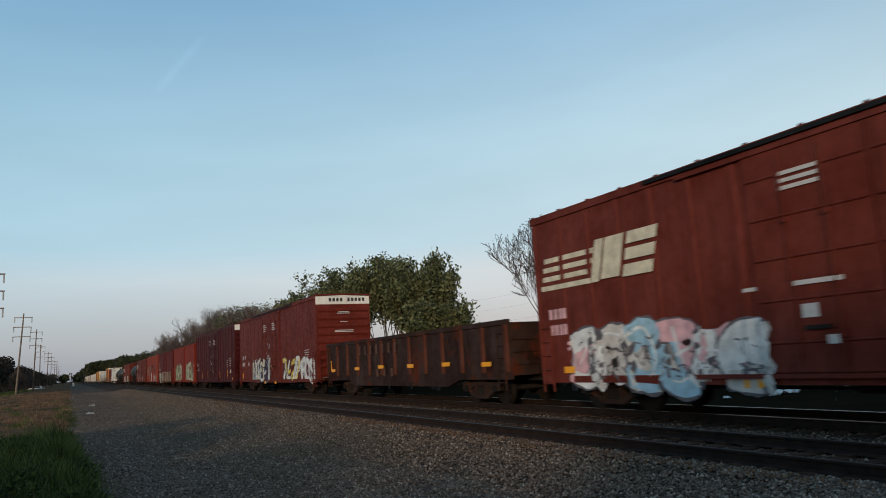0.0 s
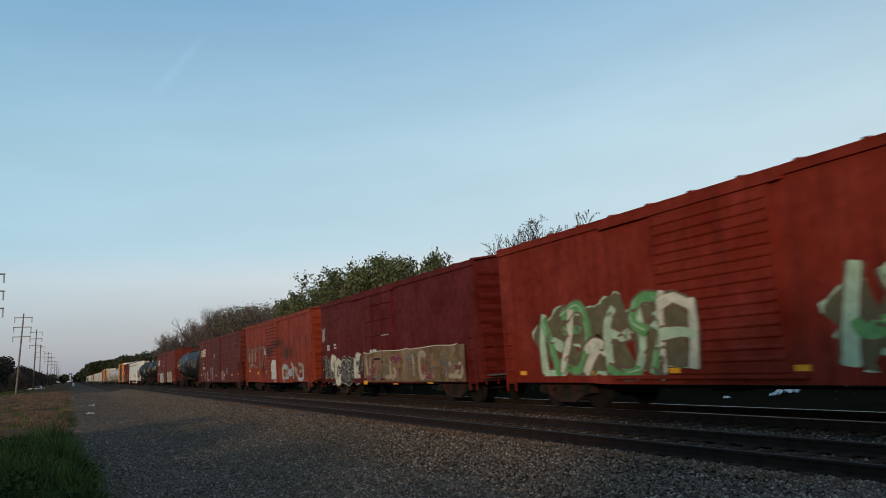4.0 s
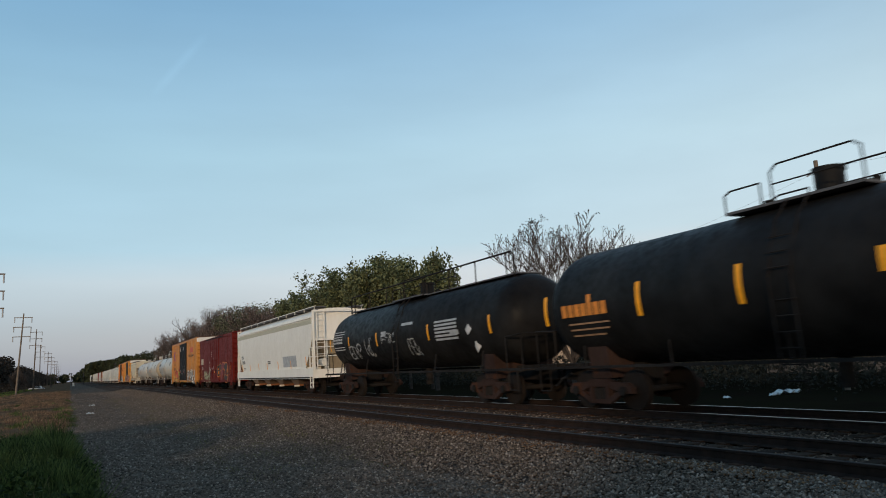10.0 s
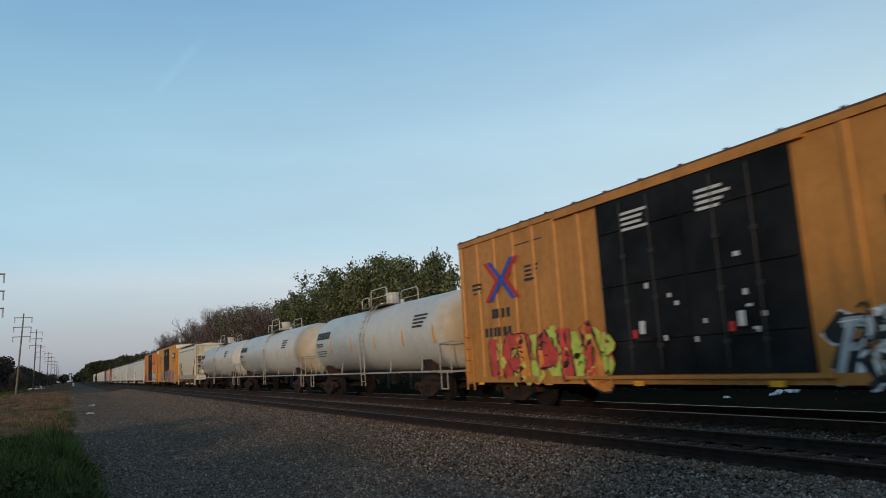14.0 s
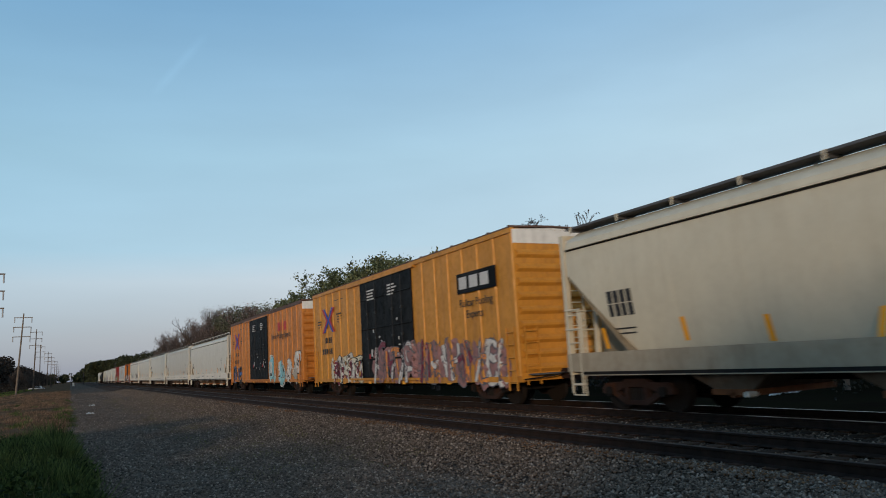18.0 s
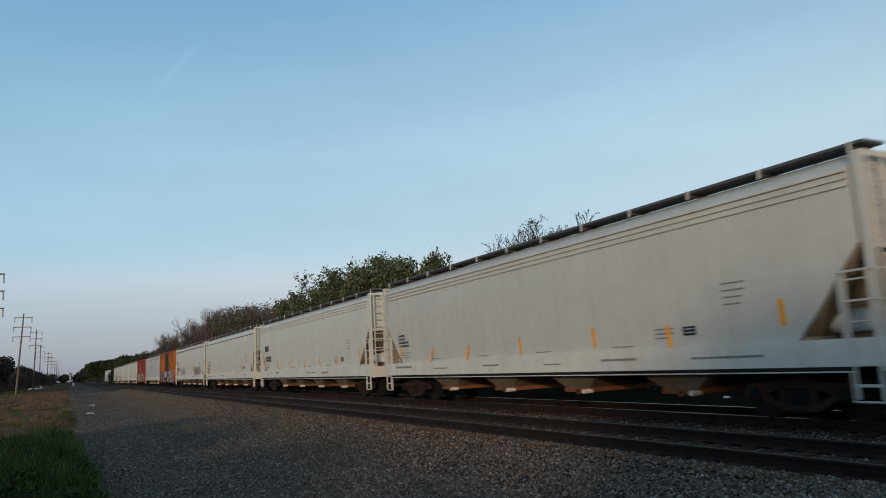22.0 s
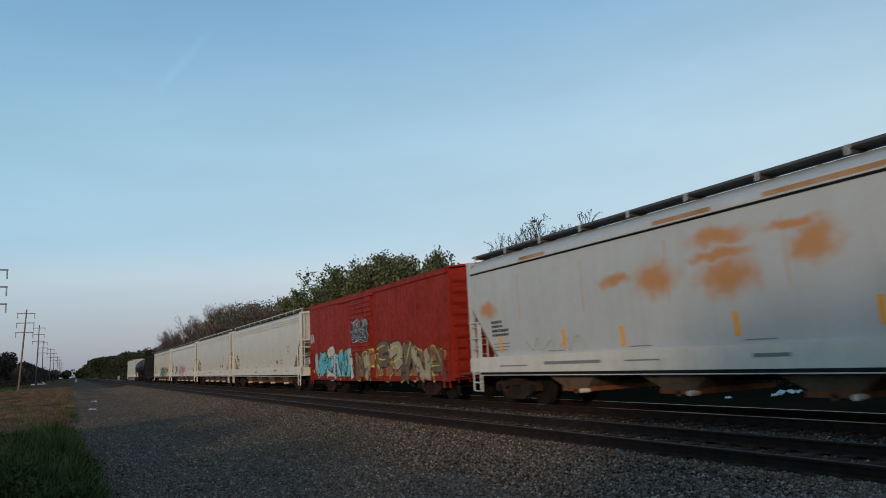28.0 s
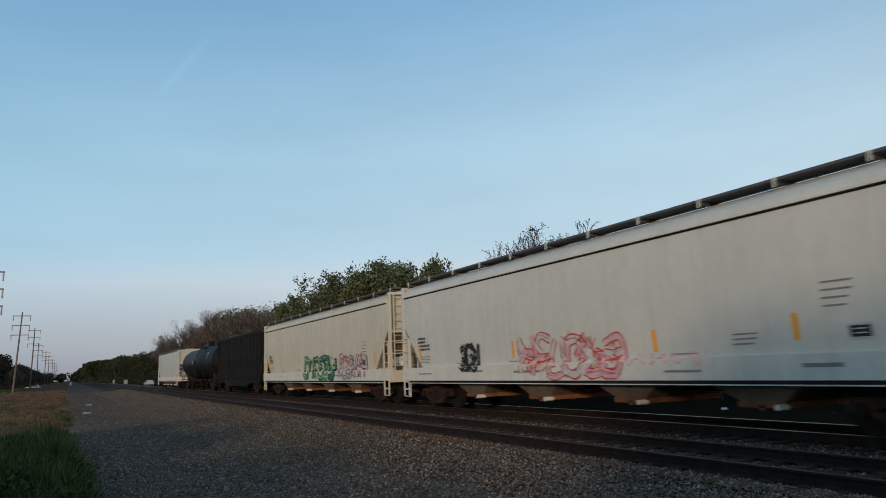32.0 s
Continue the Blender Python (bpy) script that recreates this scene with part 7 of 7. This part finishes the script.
wood("hedgerow", "dark hedgerow beyond the verge", belt, 0.36, LEAF_BROWN)
# Unseen hedge added behind the camera to shade the train's lower side.
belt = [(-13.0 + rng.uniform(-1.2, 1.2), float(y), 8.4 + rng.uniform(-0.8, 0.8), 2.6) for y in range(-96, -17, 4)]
# A lower stretch, also added unseen, keeps the low sun off the road.
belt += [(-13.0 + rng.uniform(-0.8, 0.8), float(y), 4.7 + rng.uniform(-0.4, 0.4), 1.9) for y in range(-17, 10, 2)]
wood("hedgerow", "unseen dense hedge added to cast shade on road and train", belt, 0.26, LEAF_DARK)
for i, (x, y, hgt) in enumerate(((-9.8, 172, 5.2), (-9.2, 190, 5.6), (-8.8, 226, 6.0), (-7.0, 244, 5.6), (-6.2, 300, 6.2))):
    tree(x, y, hgt, "bare purplish shrub beside the poles", 180 + i, spread=0.9, depth=3, trunk=0.08, trunk_part=0.08, least=0.022, width=2.4)
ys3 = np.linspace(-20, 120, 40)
far_wood("thicket", "low thicket beside the tracks, shade put into its leaf colour", 31 + 0 * ys3, ys3, 1.7 + 0.5 * np.sin(ys3 / 5.0), 400, 0.10, LEAF_SHADE)
ys4 = np.linspace(900, 1000, 10)
far_wood("skyline_wood", "faint treeline at the horizon", np.linspace(-60, 60, 10), ys4, 12 + 0 * ys4, 60, 1.6, LEAF_DARK)


def brick_tower(x, y):
    b = thing("brick_tower", "plain tan brick tower far behind the tracks", "tower", "", (x, y, -0.75))
    b.rotation_euler = (0, 0, radians(-36))
    tan = plain("tan_brick", (0.36, 0.27, 0.20), 0.9, 0, 0.25, 1.5)
    part("shaft", Shape().box(-1.9, 1.9, -1.9, 1.9, 0, 12.6), tan, b)
    part("coping", Shape().box(-2.05, 2.05, -2.05, 2.05, 12.6, 13.0), tan, b)
    for z in (4.0, 8.0):
        part("string_course", Shape().box(-1.98, 1.98, -1.98, 1.98, z, z + 0.25), tan, b)


brick_tower(70.9, 96.8)

# ---- low shop behind the tracks ----
def low_shop(x, y0, y1):
    b = thing("low_building", "low roadside building with blue fascia and lit windows", "building", "", (x, (y0 + y1) / 2, -0.75))
    hl = (y1 - y0) / 2
    part("wall", Shape().box(0, 7, -hl, hl, 0, 2.75), plain("building_wall", (0.10, 0.085, 0.075), 0.9, 0, 0.3, 2), b)
    part("fascia", Shape().prism_x([(-hl - 0.3, 2.7), (hl + 0.3, 2.7), (hl + 0.3, 3.5), (-hl - 0.3, 3.5)], -0.4, 7.4), plain("fascia_blue", (0.05, 0.065, 0.12), 0.7, 0, 0.2, 1), b, "dull blue fascia")
    glow, gn, gl, gb = nodes_of("lit_window")
    gb.inputs["Base Color"].default_value = (0.5, 0.3, 0.18, 1)
    gb.inputs["Emission Color"].default_value, gb.inputs["Emission Strength"].default_value = (1.0, 0.55, 0.30, 1), 0.45
    n = 7
    for i in range(n):
        y = -hl + (i + 0.5) * 2 * hl / n
        w = part("window", Shape().box(-0.06, 0.0, y - 0.75, y + 0.75, 0.9, 2.3), STEEL_DARK, b)
        part("pane", Shape().box(-0.07, -0.062, y - 0.65, y + 0.65, 1.0, 2.2), glow, w, "warm lit pane")
    return b


low_shop(42.0, 22.0, 34.0)

# ---- trackside signal gear far up the line ----
PALE_METAL = plain("pale_metal", (0.28, 0.28, 0.275), 0.5, 0.1)


def signal_cabinet(x, y, w, hgt):
    c = thing("signal_cabinet", "pale metal signal cabinet beside the track", "cabinet", "trackside cabinets", (x, y, -0.75))
    part("body", Shape().box(-w / 2, w / 2, -0.4, 0.4, 0.15, hgt), PALE_METAL, c)
    part("roof", Shape().box(-w / 2 - 0.06, w / 2 + 0.06, -0.46, 0.46, hgt, hgt + 0.07), PALE_METAL, c)
    part("base", Shape().box(-w / 2 + 0.05, w / 2 - 0.05, -0.35, 0.35, 0, 0.15), STEEL_DARK, c)
    part("door", Shape().box(-w / 2 + 0.1, w / 2 - 0.1, -0.42, -0.401, 0.3, hgt - 0.15), PALE_METAL, c)


signal_cabinet(16.4, 252, 1.1, 1.7)
signal_cabinet(16.6, 325, 1.0, 1.8)


def signal_mast(x, y, hgt):
    m = thing("signal_mast", "dark trackside signal mast with round heads", "railway signal", "trackside signals", (x, y, -0.6))
    part("mast", Shape().rod((0, 0, 0), (0, 0, hgt), 0.09, 8), STEEL_DARK, m)
    for z in (hgt - 0.4, hgt - 1.6):
        part("signal_head", Shape().rod((0, -0.12, z), (0, 0.0, z), 0.38, 14), BLACK_MARK, m)
    part("ladder", Shape().box(-0.2, -0.17, 0.2, 0.24, 0, hgt - 0.5).box(0.17, 0.2, 0.2, 0.24, 0, hgt - 0.5), STEEL_DARK, m)


signal_mast(16.0, 322, 8.4)
signal_cabinet(1.1, 320, 0.7, 1.6)
signal_mast(6.0, 420, 6.0)
signal_mast(0.5, 400, 6.0)

# ---- parked cars and a road bridge in the distance ----
def parked_car(x, y, turn, base):
    c2 = thing("parked_car", "small white car parked beside the line", "car", "parked cars", (x, y, base))
    c2.rotation_euler = (0, 0, radians(turn))
    white = plain("car_paint_white", (0.42, 0.42, 0.43), 0.35)
    body = part("body", Shape().prism_x([(-2.1, 0.35), (2.1, 0.35), (2.15, 0.7), (1.9, 0.9), (-2.0, 0.95), (-2.15, 0.7)], -0.85, 0.85), white, c2)
    part("cabin", Shape().prism_x([(-1.7, 0.94), (1.0, 0.91), (0.4, 1.42), (-1.2, 1.44)], -0.75, 0.75), white, body)
    part("windscreen", Shape().prism_x([(1.0, 0.98), (1.04, 0.98), (0.50, 1.38), (0.46, 1.38)], -0.68, 0.68), BLACK_MARK, body)
    for sx in (-1, 1):
        part("side_window", Shape().prism_x([(-1.3, 1.0), (0.8, 1.0), (0.35, 1.36), (-1.05, 1.38)], *sorted((sx * 0.752, sx * 0.76))), BLACK_MARK, body)
        for yy in (-1.35, 1.35):
            part("wheel", Shape().disc_x(sx * 0.7, sx * 0.87, yy, 0.32, 0.32, 16), BLACK_MARK, c2)


parked_car(19.6, 212, 8, -0.75)
parked_car(-9.4, 262, 80, -0.9)


def road_bridge(y):
    pale = plain("pale_concrete", (0.42, 0.42, 0.41), 0.8, 0, 0.2, 0.5)
    b = thing("road_bridge", "pale concrete road bridge over the line far away", "bridge", "", (0, y, -0.75))
    part("deck", Shape().box(-14, 20, -5, 5, 9.6, 11.4), pale, b)
    part("parapet", Shape().box(-14, 20, -5.2, -4.9, 11.4, 12.4), pale, b)
    for x in (-12, 18):
        part("pier", Shape().box(x - 0.7, x + 0.7, -4, 4, 0, 9.6), pale, b)


road_bridge(1500)

# ---- pale litter ----
LITTER = plain("pale_litter", (0.40, 0.39, 0.37), 0.7)


def litter(x, y, z, size, seed):
    rnd = random.Random(seed)
    s2 = Shape()
    for k in range(3):
        a = rnd.uniform(-0.5, 0.5)
        rows = []
        for i in range(5):
            q = (i / 4 - 0.5) * 2 * size
            rise = 0.02 + size * 0.35 * (i % 2) * rnd.uniform(0.2, 1) + 0.05 * size * k
            wide = size * rnd.uniform(0.10, 0.30)
            cx, cy = q * math.cos(a) + rnd.uniform(-0.1, 0.1) * size, q * math.sin(a) + rnd.uniform(-0.3, 0.3) * size
            rows.append([(cx, cy - wide, rise), (cx, cy + wide, rise + rnd.uniform(0, 0.2) * size), (cx, cy + wide, rise + 0.01 + rnd.uniform(0, 0.2) * size), (cx, cy - wide, rise + 0.01)])
        s2.loft(rows)
    o = new("litter", s2.mesh("litter", LITTER))
    o.location = (x, y, z)
    return tagged(o, "crumpled pale scrap lying on the gravel", "litter", "scraps of litter")


litter(1.4, 58, GROUND + 0.01, 0.20, 1)
litter(1.0, 44, GROUND + 0.01, 0.20, 2)
LITTER = plain("white_litter", (0.62, 0.62, 0.60), 0.7)
litter(24.6, 19.7, -0.75, 0.22, 3)
litter(25.5, 19.9, -0.75, 0.42, 4)
litter(26.3, 20.1, -0.75, 0.26, 5)
litter(23.0, 20.6, -0.75, 0.16, 6)

# ---- grass beside the road ----
GRASS = leaves("green_grass", (0.018, 0.030, 0.010), (0.150, 0.185, 0.054))
DRY = leaves("dry_grass", (0.080, 0.046, 0.029), (0.29, 0.182, 0.112))


def grass(name, label, n, area, height, width, material, seed, ground_at=verge_height):
    r = np.random.default_rng(seed)
    x, y = area(r, n)
    hh = height(x, y) * r.uniform(0.5, 1.15, n) * np.array([0.95 + 0.75 * noise.noise((a * 1.7, b * 0.9, seed)) for a, b in zip(x, y)])
    z0 = np.array([ground_at(a, b) - 0.02 for a, b in zip(x, y)])
    lean = r.normal(0, 0.28, (n, 2))
    a = r.uniform(0, np.pi, n)
    dx, dy = np.cos(a) * width, np.sin(a) * width
    p = np.stack([x, y, z0], 1)
    mid = p + np.stack([lean[:, 0] * hh * 0.35, lean[:, 1] * hh * 0.35, hh * 0.6], 1)
    tip = p + np.stack([lean[:, 0] * hh, lean[:, 1] * hh, hh], 1)
    w = np.stack([dx, dy, np.zeros(n)], 1)
    verts = np.stack([p - w, p + w, mid + w * 0.7, mid - w * 0.7, tip], 1).reshape(-1, 3)
    i = np.arange(n) * 5
    faces = np.concatenate([np.stack([i, i + 1, i + 2], 1), np.stack([i, i + 2, i + 3], 1), np.stack([i + 3, i + 2, i + 4], 1)])
    return tagged(new(name, numpy_mesh(name, verts, faces, material)), label, "grass", kind="stuff")


def clumps(x0, x1, y0, y1, count, radius, skew=1.0):
    def area(r, n):
        cx = x1 - (x1 - x0) * r.uniform(0, 1, count) ** skew
        cy = y0 + (y1 - y0) * r.uniform(0, 1, count) ** 1.5
        k = r.integers(0, count, n)
        return cx[k] + r.normal(0, radius, n), cy[k] + r.normal(0, radius * 1.6, n)
    return area


grass("grass_patch", "tall green grass at the edge of the gravel road", 26000, clumps(-2.6, 0.2, 10.5, 22.5, 150, 0.15, 1.3), lambda x, y: 0.46 + 0.26 * np.sin(x * 3.1 + y * 1.7), 0.012, GRASS, 11)
grass("dry_stalks", "pale dry stalks among the green grass", 500, clumps(-2.4, 0.2, 10.5, 18, 60, 0.25), lambda x, y: 0.42 + 0 * x, 0.004, leaves("pale_stalks", (0.16, 0.13, 0.06), (0.26, 0.22, 0.11)), 13)
weeds = np.random.default_rng(17)
spots = []
for k in range(110):
    x, y = 0.25 - 2.9 * weeds.uniform(0, 1) ** 1.2, 10.3 + 11.5 * weeds.uniform(0, 1) ** 1.4
    tall = weeds.uniform(0.2, 0.5)
    n = int(70 * tall / 0.4)
    spots.append(np.stack([weeds.normal(x, 0.13, n), weeds.normal(y, 0.2, n), verge_height(x, y) + tall * weeds.uniform(0.15, 1.0, n)], axis=1))
tagged(new("weeds", leaf_cloud(weeds, np.concatenate(spots), 2, 0.03, 0.045, leaves("weed_leaves", (0.012, 0.022, 0.007), (0.084, 0.108, 0.030)), "weeds")), "broad-leaved green weeds among the grass", "weeds", kind="stuff")
grass("sparse_weeds", "sparse olive weeds growing through the gravel", 16000, clumps(2.6, 6.6, 13, 75, 420, 0.28), lambda x, y: 0.055 + 0 * x, 0.009, leaves("olive_weeds", (0.06, 0.055, 0.02), (0.17, 0.155, 0.06)), 19, lambda x, y: road_height(x, y) if x < 5.3 else -0.43 + 0.1 * (x - 5.4))
grass("grass_tufts", "scattered green tufts along the road edge", 5000, clumps(-5.5, 0.3, 20, 75, 60, 0.14, 2.5), lambda x, y: 0.22 + 0 * x, 0.010, GRASS, 14)
grass("dry_grass", "short dry brown grass on the verge", 80000, clumps(-11, 0.2, 14, 150, 900, 0.32, 1.2), lambda x, y: 0.14 + 0 * x, 0.012, DRY, 12)

grass("lawn", "strip of mown green grass below the hedge", 9000, lambda r, n: (r.uniform(-15.5, -9.0, n), r.uniform(130, 290, n)), lambda x, y: 0.16 + 0 * x, 0.09, GRASS, 15)

# ---- loose stones ----
STONE = islands("ballast_stone", (0.053, 0.0395, 0.0305), (0.216, 0.164, 0.128), 0.9, 0.1, bright=(0.35, 0.28, 0.225))
STONE_BROWN = islands("rusty_ballast_stone", (0.034, 0.023, 0.017), (0.190, 0.137, 0.104), 0.9, 0.1, bright=(0.34, 0.27, 0.215))
STONE_RUST = islands("rust_stained_stone", (0.05, 0.024, 0.011), (0.21, 0.105, 0.048), 0.9, 0.1, bright=(0.26, 0.15, 0.08))


def stones(name, label, n, area, size, seed, material=STONE):
    r = np.random.default_rng(seed)
    c = area(r, n)
    base = np.array([[1, 0, 0], [-1, 0, 0], [0, 1, 0], [0, -1, 0], [0, 0, 1], [0, 0, -1]], float)
    f = np.array([[0, 2, 4], [2, 1, 4], [1, 3, 4], [3, 0, 4], [2, 0, 5], [1, 2, 5], [3, 1, 5], [0, 3, 5]])
    sz = size * r.uniform(0.5, 1.35, (n, 1, 1)) * r.uniform(0.7, 1.25, (n, 6, 1))
    a = r.uniform(0, 2 * np.pi, n)
    rot = np.zeros((n, 3, 3))
    rot[:, 0, 0], rot[:, 0, 1], rot[:, 1, 0], rot[:, 1, 1], rot[:, 2, 2] = np.cos(a), -np.sin(a), np.sin(a), np.cos(a), 0.7
    v = np.einsum("nij,nkj->nki", rot, base[None] * sz) + c[:, None, :] + r.normal(0, size * 0.12, (n, 6, 3))
    faces = (f[None] + 6 * np.arange(n)[:, None, None]).reshape(-1, 3)
    return tagged(new(name, numpy_mesh(name, v.reshape(-1, 3), faces, material)), label, "gravel", kind="stuff")


def spread(x0, x1, y0, y1, z, power=1.6):
    def area(r, n):
        x = r.uniform(x0, x1, n)
        y = y0 + (y1 - y0) * r.uniform(0, 1, n) ** power
        h = z(x)
        low = x < 5.2
        h[low] = [road_height(a, b) for a, b in zip(x[low], y[low])]
        # the wheel path is packed smooth away from the track
        packed = (y > 24 + 6 * np.sin(x * 1.3)) & (x > 0.5) & (x < 3.4) & (r.uniform(0, 1, n) < 0.7)
        h[packed] -= 0.06
        return np.stack([x, y, h + r.uniform(-0.008, 0.012, n)], 1)
    return area


slope = lambda x: np.interp(x, [0.4, 5.4, 7.0, 7.25, 7.8, 7.85, 14.2, 15.8, 21], [GROUND + 0.01, -0.43, -0.255, -0.188, -0.188, -0.21, -0.21, -0.69, -0.73])
stones("gravel", "loose grey crushed stones of the ballast", 200000, spread(-0.1, 7.78, 4.5, 120, slope, 2.5), 0.026, 21)
stones("ballast", "grey crushed stones between the ties", 64000, spread(7.9, 16.4, 1.0, 45, slope, 1.5), 0.030, 22, STONE_BROWN)


def rust_patches(r, n):
    """Stones stained by iron dust, in patches beside the rails."""
    k = r.integers(0, 46, n)
    home = np.random.default_rng(8)
    hx, hy, reach = home.choice([7.45, 7.45, 8.1, 9.7], 46), home.uniform(3.5, 42, 46), home.uniform(0.15, 0.8, 46)
    x = hx[k] + r.normal(0, 0.11, n)
    y = hy[k] + r.normal(0, 1, n) * reach[k]
    return np.stack([x, y, slope(x) + r.uniform(-0.004, 0.016, n)], 1)


stones("rusty_ballast", "rust-stained stones along the rails", 9000, rust_patches, 0.022, 23, STONE_RUST)


# ---- everything moves that moves ----
def motions():
    for c in CARS:
        x, y, z = c.location
        walk(c, [(float(t), pose(x, y - s(float(t)), z)) for t in range(0, 33, 4)])


motions()
